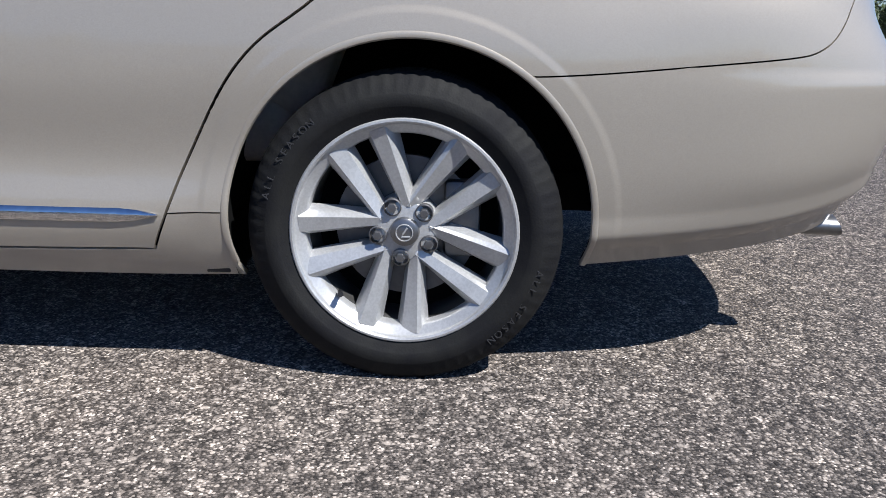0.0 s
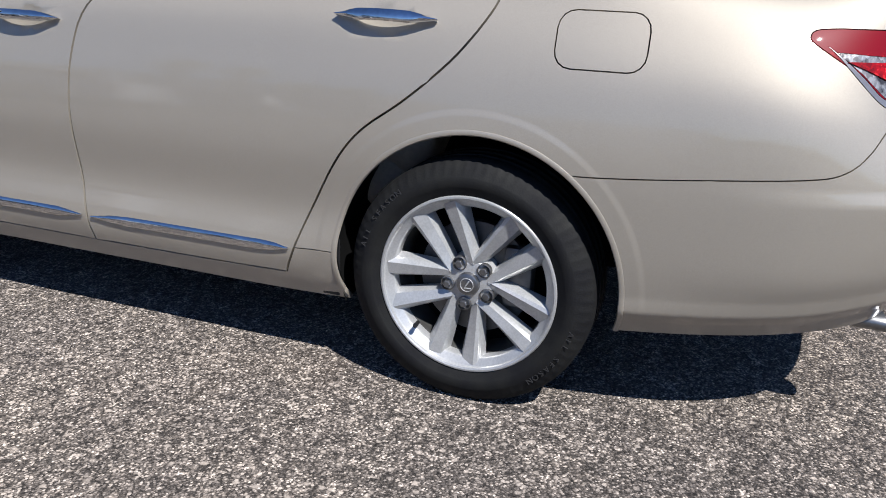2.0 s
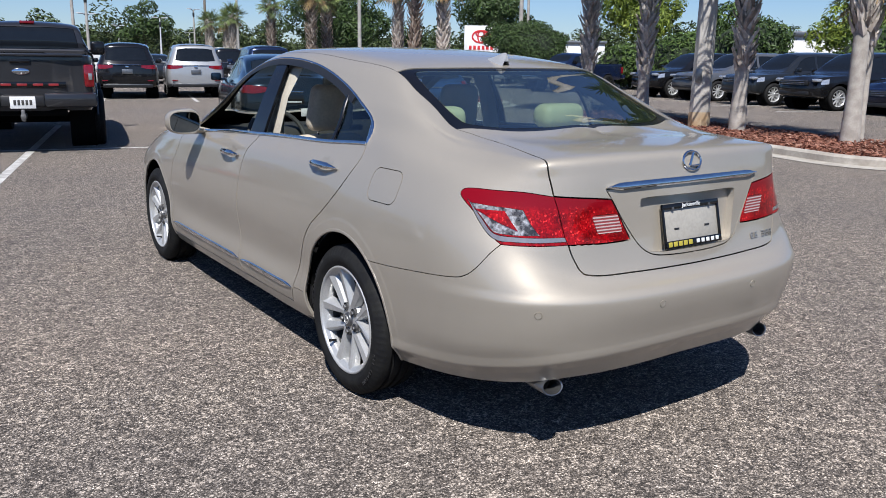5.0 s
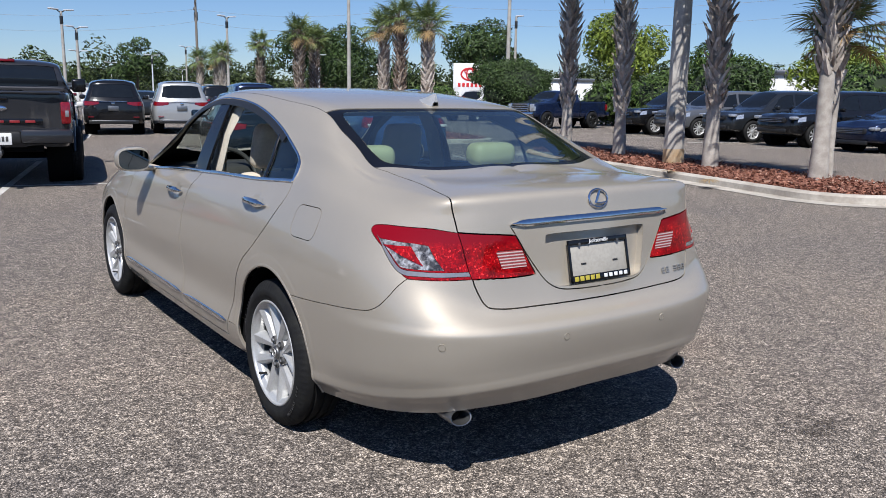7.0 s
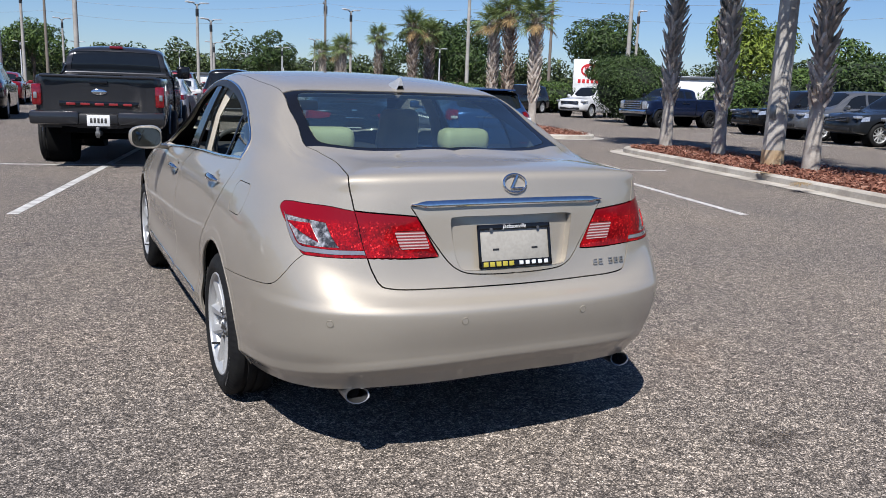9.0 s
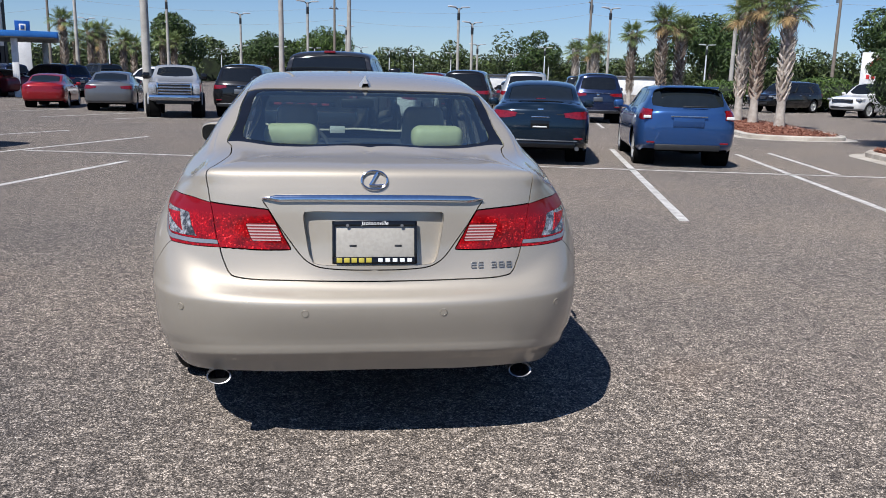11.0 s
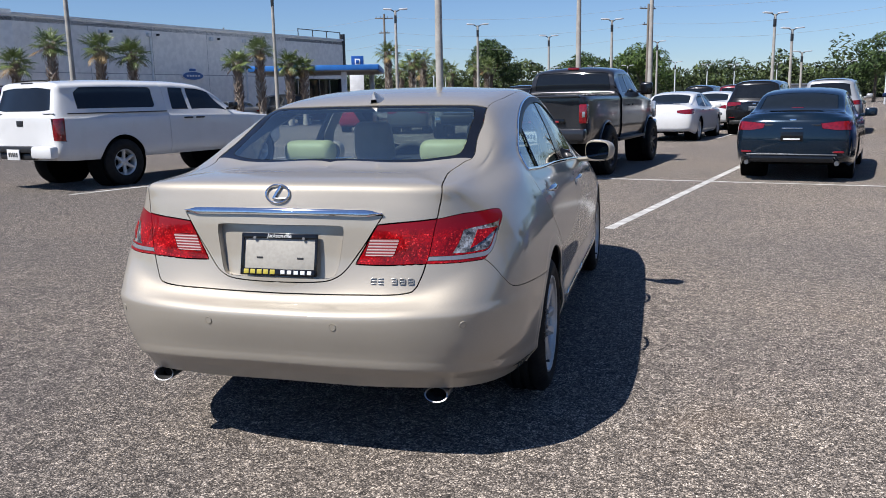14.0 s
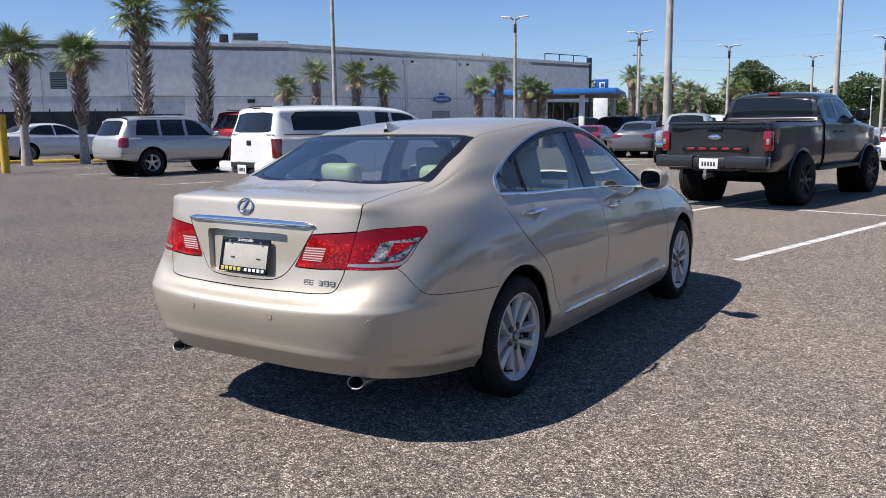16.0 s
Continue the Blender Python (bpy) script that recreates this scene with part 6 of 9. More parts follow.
# white pickup with a canopy over its bed
TRUCK = dict(W=.945, yr=-1.20, yf=4.18, zb=.46, axle=3.24, R=.385, rim=.215, tw=.26, spokes=6, bump=.02, round=.06, tail_in=.3, suv=True, yt=-1.02, tuck=.0,
    inset=(.06, .02, .0, .0, .0, .004, .010, .02, .045),
    st=[(-.85, 1.17, 1.72, .72), (-.2, 1.17, 1.745, .72), (.6, 1.17, 1.75, .72), (1.05, 1.17, 1.745, .71), (1.5, 1.16, 1.735, .67), (1.95, 1.15, 1.69, .66), (2.3, 1.14, 1.54, .67), (2.75, 1.12, 1.20, .72), (3.4, 1.08, 1.12, .66)],
    side_windows=[[(-.75, 1.28), (.72, 1.28), (.76, 1.32), (.76, 1.57), (.72, 1.61), (-.64, 1.61), (-.75, 1.53)], [(1.12, 1.24), (1.50, 1.23), (1.50, 1.60), (1.16, 1.61)], [(1.58, 1.23), (2.46, 1.19), (2.12, 1.52), (1.9, 1.58), (1.58, 1.60)]],
    rear_window=("b", [(0, 1.25), (.45, 1.25), (.68, 1.27), (.62, 1.58), (.3, 1.61), (0, 1.61)]), rear_window_seed=(.2, 1.45),
    windscreen=("t", [(0, 2.7), (.5, 2.65), (.64, 2.5), (.58, 2.1), (.3, 2.05), (0, 2.03)]), windscreen_seed=(.2, 2.4),
    tail_lamps=[("r", [(.74, 1.13), (.90, 1.14), ("s", -1.02, 1.14), ("s", -1.04, .80), (.90, .78), (.78, .80)])],
    head_lamps=[("s", [(3.75, 1.02), (4.0, .98), (3.98, .86), (3.72, .90)])],
    seams=[[("b", 0, 1.215), ("b", .6, 1.215), ("s", -.9, 1.215), (0, 1.215), (.98, 1.215)], [(1.0, 1.85), (1.0, 1.2), (1.0, .44)], [(1.54, 1.22), (1.54, .8), (1.52, .44)], [(2.55, 1.15), (2.62, .8), (2.6, .44)], [("r", .78, 1.20), ("r", .78, .9), ("r", .76, .45)]],
    panels=[("tailgate", ("r", .3, 1.0)), ("bed_canopy", ("s", .3, 1.26)), ("rear_door", ("s", 1.25, .9)), ("front_door", ("s", 2.1, .9)), ("front_wing", ("s", 3.0, 1.0)), ("bed_side", ("s", .6, 1.0))],
    mirror=(2.45, 1.27), dark_mirror=True, handles=[(1.42, 1.08), (1.70, 1.08)], plate=(-1.36, .58))
white_paint = paint("white_paint", (0.64, 0.64, 0.635), 0.0, 0.3)
truck, _ = vehicle("canopy_pickup", TRUCK, "white pickup truck with a windowed bed canopy", "pickup truck", white_paint, stall(-8.55, 8.72, -1.3) @ Matrix.Scale(1.04, 4), M["alloy"])
extra(truck, "bumper_end", white_paint, [((sx * .68, -1.28, .62), (.52, .16, .20)) for sx in (-1, 1)], "", .05)
extra(truck, "bumper_step", M["black"], [((0, -1.27, .66), (1.0, .16, .10)), ((0, -1.26, .55), (.86, .10, .10))], "", .02)
extra(truck, "tailgate_handle", M["black"], [((0, -1.195, 1.06), (.16, .03, .09))], "", .01)
extra(truck, "canopy_seal", M["black"], [((sx * .90, .0, 1.205), (.02, 1.95, .018)) for sx in (-1, 1)] + [((0, -1.135, 1.205), (1.6, .02, .018))], "", .004)
extra(truck, "canopy_lamp", M["black"], [((0, -1.0, 1.685), (.30, .03, .03))])

JEEP = dict(W=.93, yr=-.98, yf=3.77, zb=.41, axle=2.78, R=.385, rim=.235, tw=.25, spokes=5, spoke_w=.05, bump=.08, round=.12, suv=True, yt=-.62, tail_in=.7,
    st=[(-.55, 1.10, 1.66, .66), (-.1, 1.10, 1.70, .67), (.45, 1.09, 1.71, .67), (.9, 1.085, 1.71, .67), (1.3, 1.08, 1.70, .66), (1.65, 1.07, 1.64, .65), (2.0, 1.06, 1.42, .67), (2.4, 1.04, 1.12, .70), (3.0, 1.02, 1.06, .64)],
    side_windows=[[(-.42, 1.16), (.28, 1.14), (.30, 1.58), (-.30, 1.57)], [(.38, 1.14), (1.12, 1.13), (1.12, 1.58), (.40, 1.58)], [(1.22, 1.13), (2.08, 1.10), (1.75, 1.42), (1.45, 1.56), (1.22, 1.58)]],
    rear_window=("b", [(0, 1.16), (.4, 1.16), (.62, 1.18), (.56, 1.54), (.3, 1.57), (0, 1.57)]), rear_window_seed=(.2, 1.35),
    windscreen=("t", [(0, 2.35), (.4, 2.3), (.62, 2.15), (.56, 1.72), (.3, 1.68), (0, 1.66)]), windscreen_seed=(.2, 2.0),
    tail_lamps=[("r", [(.70, 1.10), (.82, 1.10), ("s", -.66, 1.11), ("s", -.70, .84), (.84, .82), (.72, .84)])],
    head_lamps=[("s", [(3.25, .98), (3.5, .92), (3.48, .80), (3.25, .82)])],
    seams=[[(.34, 1.16), (.33, .8), (.5, .5), (.52, .34)], [(1.16, 1.15), (1.17, .8), (1.15, .34)], [(2.1, 1.12), (2.2, .8), (2.16, .34)], [("r", 0, .66), ("r", .5, .66), ("r", .85, .67), (-.3, .68)], [("r", .66, 1.16), ("r", .66, .9), ("r", .64, .6)]],
    panels=[("tailgate", ("r", .3, .9)), ("rear_bumper", ("r", .3, .55)), ("rear_door", ("s", .8, .8)), ("front_door", ("s", 1.6, .8)), ("front_wing", ("s", 2.5, .9)), ("rear_wing", ("s", -.4, .95))],
    mirror=(2.08, 1.17), handles=[(.50, .98), (1.30, .97)])
silver_paint = paint("pale_silver_paint", (0.42, 0.412, 0.40), 0.45, 0.35)
jeep, _ = vehicle("sport_utility", JEEP, "pale silver boxy sport utility with red tail lamps", "suv", silver_paint, stall(-18.3, 11.95, 7) @ Matrix.Scale(1.035, 4))
extra(jeep, "roof_rail", M["black"], [((sx * .60, .5, 1.735), (.03, 1.5, .03)) for sx in (-1, 1)])

SALOON = dict(tail_w=(.25, .5, .75), W=.89, yr=-1.06, yf=3.80, zb=.20, axle=2.825, R=.335, rim=.225, tw=.235, spokes=10, spoke_w=.03, bump=.10, round=.14, glass="tinted_blue",
    st=[(-.62, .98, 1.075, .64), (-.30, .97, 1.14, .63), (.15, .96, 1.36, .60), (.6, .95, 1.43, .60), (1.1, .945, 1.445, .60), (1.5, .94, 1.40, .60), (1.95, .93, 1.20, .66), (2.35, .92, 1.03, .68), (2.95, .88, .96, .62)],
    side_windows=[[(.05, 1.015), (1.02, .99), (1.0, 1.36), (.55, 1.35), (.18, 1.18)], [(1.10, .99), (2.10, .965), (1.65, 1.25), (1.3, 1.35), (1.08, 1.37)]],
    rear_window=("t", [(0, -.50), (.35, -.47), (.58, -.36), (.54, .10), (.3, .14), (0, .16)]), rear_window_seed=(.2, -.15),
    windscreen=("t", [(0, 2.3), (.4, 2.24), (.64, 2.1), (.55, 1.47), (.3, 1.5), (0, 1.52)]), windscreen_seed=(.2, 1.9),
    tail_lamps=[("r", [(.40, .90), (.60, .925), (.80, .935), ("s", -.66, .94), ("s", -.72, .84), (.82, .80), (.62, .80), (.42, .83)])],
    head_lamps=[("s", [(3.15, .78), (3.45, .70), (3.5, .62), (3.2, .66)])],
    seams=[[(.02, 1.02), (.10, .85), (.38, .55), (.46, .18)], [(1.06, 1.0), (1.10, .7), (1.08, .18)], [(2.15, .98), (2.28, .7), (2.25, .18)], [("r", 0, .62), ("r", .5, .62), ("r", .84, .63), (-.3, .64)], [("r", .60, 1.02), ("r", .60, .85), ("r", .56, .6)]],
    panels=[("body", ("r", .2, .8)), ("rear_bumper", ("r", .3, .5)), ("rear_door", ("s", .8, .7)), ("front_door", ("s", 1.6, .7)), ("front_wing", ("s", 2.5, .8)), ("rear_wing", ("s", -.35, .85))],
    mirror=(2.0, 1.0), handles=[(.28, .90), (1.22, .88)])
navy_paint = paint("dark_teal_paint", (0.006, 0.016, 0.030), 0.35, 0.22)
navy, _ = vehicle("saloon_car", SALOON, "dark blue-green saloon car with slim red tail lamps", "car", navy_paint, stall(3.55, 10.82))
extra(navy, "lamp_link", M["black"], [((0, -1.02, .875), (.80, .015, .022))], "", .004)
extra(navy, "licence_plate", M["gloss_black"], [((0, -1.055, .70), (.32, .012, .14))], "dark dealer plate", .004)
extra(navy, "plate_bar", M["white"], [((0, -1.063, .665), (.24, .004, .022))], "white lettering bar", .001)
extra(navy, "brake_light", M["lamp_red2"], [((0, -.42, 1.13), (.18, .03, .012))], "", .004)
extra(navy, "reflector", M["lamp_red2"], [((sx * .66, -1.0, .47), (.16, .03, .03)) for sx in (-1, 1)], "small red reflector", .008)
extra(navy, "bumper_insert", M["gloss_black"], [((0, -1.035, .36), (1.2, .06, .10))])
extra(navy, "lower_trim", M["alloy_grey"], [((0, -1.062, .43), (1.3, .02, .02))])
extra(navy, "badge", M["chrome"], [((0, -1.0, .945), (.10, .02, .06)), ((-.0, -1.045, .83), (.30, .012, .02))])
for sx in (-.72, .72):
    bm = bmesh.new()
    cylinder(bm, (sx * .9, -.8, .30), (sx * .9, -1.05, .30), .035, .035, 16)
    part("exhaust_tip", bm, M["alloy_grey"], navy)

HATCH = dict(W=.87, yr=-.84, yf=3.58, zb=.22, axle=2.645, R=.318, rim=.215, tw=.215, spokes=5, spoke_w=.045, bump=.10, round=.15, suv=True, yt=-.50, tail_in=.8, glass="tinted_blue",
    st=[(-.42, .99, 1.37, .56), (-.05, .97, 1.41, .58), (.4, .96, 1.425, .58), (.8, .955, 1.425, .58), (1.15, .95, 1.415, .58), (1.45, .945, 1.375, .57), (1.85, .95, 1.18, .62), (2.2, .93, 1.03, .64), (2.8, .90, .95, .58)],
    side_windows=[[(-.30, 1.12), (.20, 1.04), (.22, 1.34), (-.10, 1.33)], [(.28, 1.03), (.95, 1.01), (.95, 1.36), (.30, 1.36)], [(1.03, 1.01), (2.0, .985), (1.6, 1.24), (1.3, 1.35), (1.03, 1.37)]],
    rear_window=("b", [(0, 1.04), (.35, 1.04), (.60, 1.07), (.52, 1.34), (.3, 1.36), (0, 1.37)]), rear_window_seed=(.2, 1.2),
    windscreen=("t", [(0, 2.1), (.4, 2.05), (.60, 1.9), (.52, 1.48), (.3, 1.45), (0, 1.44)]), windscreen_seed=(.2, 1.75),
    tail_lamps=[("r", [(.60, 1.0), (.74, 1.01), ("s", -.48, 1.03), ("s", -.55, .84), (.76, .82), (.62, .84)])],
    head_lamps=[("s", [(2.95, .80), (3.25, .74), (3.28, .64), (3.0, .68)])],
    seams=[[(.24, 1.05), (.22, .85), (.36, .55), (.42, .2)], [(.99, 1.02), (1.0, .7), (.98, .2)], [(2.05, .99), (2.15, .7), (2.1, .2)], [("r", 0, .60), ("r", .5, .60), ("r", .78, .61), (-.25, .62)], [("r", .60, 1.05), ("r", .585, .85), ("r", .54, .55)]],
    panels=[("tailgate", ("r", .3, .8)), ("rear_bumper", ("r", .3, .5)), ("rear_door", ("s", .7, .7)), ("front_door", ("s", 1.5, .7)), ("front_wing", ("s", 2.3, .8)), ("rear_wing", ("s", -.4, .9))],
    mirror=(1.9, 1.03), handles=[(.45, .92), (1.15, .90)], plate_none=1)
blue_paint = paint("mid_blue_paint", (0.026, 0.075, 0.21), 0.45, 0.28)
hatch, _ = vehicle("hatchback_car", HATCH, "metallic blue hatchback with red tail lamps", "car", blue_paint, stall(6.05, 10.32), M["alloy"])
extra(hatch, "roof_spoiler", blue_paint, [((0, -.48, 1.385), (1.0, .20, .03))])
extra(hatch, "bumper_lip", M["black"], [((0, -.80, .36), (1.1, .08, .10))])
extra(hatch, "tailgate_garnish", M["chrome"], [((0, -.850, .895), (.62, .02, .022))], "chrome tailgate garnish", .006)
extra(hatch, "plate_recess_panel", blue_paint, [((0, -.848, .79), (.52, .012, .15))], "", .01)
extra(hatch, "reflector", M["lamp_red2"], [((sx * .62, -.80, .44), (.14, .03, .03)) for sx in (-1, 1)], "small red reflector", .008)
extra(hatch, "reversing_lens", M["white"], [((sx * .70, -.775, .875), (.13, .03, .05)) for sx in (-1, 1)], "pale lamp lens", .012)
extra(hatch, "rear_wiper", M["black"], [((.1, -.78, 1.06), (.42, .015, .02))])

SUV = dict(W=.96, yr=-1.08, yf=4.02, zb=.30, axle=3.04, R=.375, rim=.25, tw=.27, spokes=10, spoke_w=.035, bump=.08, round=.12, suv=True, yt=-.80, tail_in=.7,
    st=[(-.65, 1.13, 1.72, .64), (-.15, 1.12, 1.77, .66), (.45, 1.11, 1.785, .66), (.95, 1.10, 1.785, .66), (1.4, 1.09, 1.77, .66), (1.75, 1.08, 1.71, .65), (2.15, 1.07, 1.45, .68), (2.55, 1.05, 1.15, .72), (3.2, 1.03, 1.08, .66)],
    side_windows=[[(-.55, 1.19), (.28, 1.17), (.30, 1.62), (-.35, 1.60)], [(.38, 1.17), (1.18, 1.15), (1.18, 1.64), (.40, 1.64)], [(1.28, 1.15), (2.25, 1.12), (1.85, 1.48), (1.55, 1.61), (1.28, 1.64)]],
    rear_window=("b", [(0, 1.20), (.4, 1.20), (.64, 1.22), (.56, 1.58), (.3, 1.62), (0, 1.62)]), rear_window_seed=(.2, 1.4),
    windscreen=("t", [(0, 2.5), (.4, 2.45), (.64, 2.3), (.56, 1.82), (.3, 1.78), (0, 1.76)]), windscreen_seed=(.2, 2.1),
    tail_lamps=[("r", [(.42, 1.06), (.78, 1.07), ("s", -.70, 1.09), ("s", -.74, .96), (.80, .94), (.60, .95), (.42, .99)])],
    head_lamps=[("s", [(3.45, .96), (3.72, .90), (3.74, .78), (3.48, .80)])],
    seams=[[(.33, 1.18), (.33, .8), (.5, .5), (.54, .3)], [(1.22, 1.16), (1.24, .8), (1.22, .3)], [(2.3, 1.13), (2.38, .8), (2.34, .3)], [("r", 0, .68), ("r", .5, .68), ("r", .87, .69), (-.35, .70)], [("r", .66, 1.2), ("r", .66, .9), ("r", .64, .6)]],
    panels=[("tailgate", ("r", .3, .85)), ("rear_bumper", ("r", .3, .55)), ("rear_door", ("s", .8, .8)), ("front_door", ("s", 1.7, .8)), ("front_wing", ("s", 2.7, .9)), ("rear_wing", ("s", -.45, .95))],
    mirror=(2.2, 1.19), handles=[(.5, 1.0), (1.4, .98)])
black_paint = paint("black_paint", (0.010, 0.010, 0.011), 0.2, 0.2)
suv_black, _ = vehicle("large_suv", SUV, "black large sport utility with wide red lamps", "suv", black_paint, stall(4.45, 25.6))
saloon_white, _ = vehicle("white_saloon", SALOON, "white saloon car on the asphalt", "car", white_paint, stall(1.6, 22.0))


def nose(root, v, mat, zg=.62, w=1.1):
    """Grille, lower intake and number panel on a vehicle's front."""
    y = v["yf"] - .04
    extra(root, "grille", M["black"], [((0, y, zg + .10), (w, .10, .16))], "", .03)
    extra(root, "grille_bar", M["chrome"], [((0, y + .055, zg + .05 + .05 * k), (w * .9, .02, .012)) for k in range(3)], "", .004)
    extra(root, "headlight", M["head_lamp"], [((sx * (v["W"] - .20), v["yf"] - .20, zg + .17), (.24, .22, .10)) for sx in (-1, 1)], "clear headlight", .04)
    extra(root, "lower_intake", M["black"], [((0, y - .02, zg - .22), (w * 1.1, .10, .12))], "", .03)


extra(suv_black, "tailgate_bar", M["chrome"], [((0, -1.075, 1.075), (.86, .02, .016))], "thin chrome tailgate bar", .005)
extra(suv_black, "badge", M["chrome"], [((0, -1.09, 1.01), (.10, .012, .06))], "", .004)
extra(suv_black, "licence_plate", M["alloy_grey"], [((0, -1.10, .86), (.32, .012, .15))], "", .004)
extra(suv_black, "bumper_trim", M["alloy_grey"], [((0, -1.09, .46), (1.3, .02, .03))], "", .008)
extra(suv_black, "lower_bumper", M["black"], [((0, -1.02, .42), (1.5, .14, .12))], "", .03)
extra(suv_black, "reflector", M["lamp_red2"], [((sx * .68, -1.05, .58), (.18, .03, .03)) for sx in (-1, 1)], "small red reflector", .008)
nose(suv_black, SUV, black_paint, .74)
nose(saloon_white, SALOON, white_paint, .52)
y = PICKUP["yf"] - .02
extra(pick, "grille", M["dash"], [((0, y, 1.06), (1.16, .10, .40))], "", .03)
extra(pick, "grille_bar", M["chrome"], [((0, y + .06, .90 + .105 * k), (1.12, .03, .045)) for k in range(4)] + [((sx * .58, y + .06, 1.06), (.05, .03, .42)) for sx in (-1, 1)], "", .01)
extra(pick, "headlight", M["head_lamp"], [((sx * .76, y - .03, 1.06), (.26, .12, .36)) for sx in (-1, 1)], "square clear headlight", .04)
extra(pick, "front_bumper", M["chrome"], [((0, y + .03, .74), (1.78, .16, .22))], "chrome front bumper", .05)
extra(pick, "lower_intake", M["black"], [((0, y - .02, .58), (1.3, .12, .14))], "", .03)


def repaint(root, old, fresh, m, label, name=None):
    """Another of the same vehicle in its own colour, at the pose m."""
    c = copy_thing(root, m)
    for o in c.children_recursive:
        if o.data and o.data.materials and o.data.materials[0] == old:
            o.material_slots[0].link = "OBJECT"
            o.material_slots[0].material = fresh
    if name:
        c.name = name
    return tagged(c, label)


red_paint = paint("red_paint", (0.24, 0.010, 0.014), 0.2, 0.3)
mid_grey = paint("grey_paint", (0.13, 0.135, 0.145), 0.4, 0.3)
bright_silver = paint("silver_paint", (0.38, 0.39, 0.40), 0.4, 0.3)
navy2 = paint("navy_paint", (0.012, 0.022, 0.060), 0.4, 0.25)
slate = paint("slate_paint", (0.030, 0.034, 0.039), 0.5, 0.28)
maroon = paint("maroon_paint", (0.10, 0.012, 0.02), 0.3, 0.3)


def row(x, y, turn):
    return stall(x, y, turn)


# ahead and beyond, along the stalls
repaint(suv_black, black_paint, navy2, stall(9.3, 25.6), "dark navy large sport utility seen from behind")
repaint(suv_black, black_paint, bright_silver, stall(6.65, 25.6), "silver large sport utility parked in a row")
repaint(saloon_white, white_paint, red_paint, stall(-11.4, 29.9, 22) @ Matrix.Scale(.9, 4), "red saloon parked by the line")
repaint(saloon_white, white_paint, mid_grey, stall(-8.5, 28.1, 22), "mid grey saloon parked by the line")
silver_pick = repaint(pick, grey_paint, bright_silver, stall(-5.9, 26.9, 203) @ Matrix.Scale(.88, 4), "silver pickup truck with a chrome grille")
repaint(suv_black, black_paint, navy2, stall(-20.5, 51, 60), "dark navy sport utility parked far off")
repaint(suv_black, black_paint, white_paint, stall(-27.5, 56, 62), "white sport utility parked far off")
repaint(saloon_white, white_paint, black_paint, stall(-29.0, 52, 60), "black saloon car parked far off")
repaint(pick, grey_paint, slate, stall(-13.5, 50, 70), "slate grey pickup truck parked far off")
repaint(suv_black, black_paint, slate, stall(-10.0, 48, 70), "slate grey sport utility parked far off")
repaint(saloon_white, white_paint, black_paint, stall(-15.5, 46, 70), "black saloon car parked far off")
repaint(suv_black, black_paint, black_paint, stall(3.3, 42), "black sport utility parked far off")
repaint(saloon_white, white_paint, white_paint, stall(3.2, 29.5), "white saloon car parked in a row")
repaint(suv_black, black_paint, maroon, stall(4.9, 40.5), "maroon sport utility parked in a row")
repaint(suv_black, black_paint, black_paint, stall(-3.35, 25.3, 10), "black sport utility beyond the pickup")
repaint(saloon_white, white_paint, red_paint, stall(-3.0, 38.6, 10), "red saloon parked far off")
repaint(saloon_white, white_paint, slate, stall(9.0, 39.0), "slate grey saloon parked in a row")
repaint(suv_black, black_paint, black_paint, stall(12.4, 38.2), "black sport utility parked in a row")
# row facing this way beyond the planted island
for x, y, r, old, fresh, lab in ((26.8, 19.2, suv_black, black_paint, black_paint, "black sport utility nosed up to the lane"), (26.2, 16.6, suv_black, black_paint, mid_grey, "grey sport utility nosed up to the lane"),
                                 (25.6, 13.9, suv_black, black_paint, slate, "slate grey sport utility nosed up to the lane"), (24.9, 11.2, suv_black, black_paint, black_paint, "black sport utility beside the hedge"),
                                 (24.3, 8.5, saloon_white, white_paint, navy2, "navy saloon nosed up to the lane"), (23.6, 5.8, suv_black, black_paint, slate, "slate grey sport utility beside the hedge")):
    repaint(r, old, fresh, stall(x, y, 90), lab)
repaint(pick, grey_paint, navy2, stall(25.7, 25.6, 108) @ Matrix.Scale(.9, 4), "navy pickup truck broadside by the lane")
repaint(suv_black, black_paint, white_paint, stall(28.6, 36.5, 130), "white sport utility parked past the bush")
for k in range(4):
    repaint(suv_black, black_paint, (black_paint, slate, navy2, black_paint)[k], stall(27.0 + 2.2 * k, 42 + 2.2 * k, 130), "dark sport utility parked past the bush")
# by the building
repaint(saloon_white, white_paint, paint("ice_paint", (0.56, 0.58, 0.62), 0.15, 0.3), stall(-32.4, 16.4, 8.5) @ Matrix.Scale(1.16, 4), "ice silver saloon by the yellow kerb")
repaint(jeep, silver_paint, red_paint, stall(-19.4, 17.6, 20) @ Matrix.Scale(1.12, 4), "red boxy sport utility beyond the silver one")
repaint(saloon_white, white_paint, navy2, stall(-24.5, 20.5, -60), "dark blue saloon near the building")
for k in range(7):
    repaint(saloon_white if k % 2 else suv_black, white_paint if k % 2 else black_paint, (black_paint, mid_grey, slate, maroon, navy2, black_paint, white_paint)[k], stall(-24.5 + 2.4 * k, 37.5 + 1.6 * k, 70), "car parked in the row before the building")

# ---- planting ----
def island_random(nt):
    g = nt.nodes.new("ShaderNodeNewGeometry")
    return g.outputs["Random Per Island"]


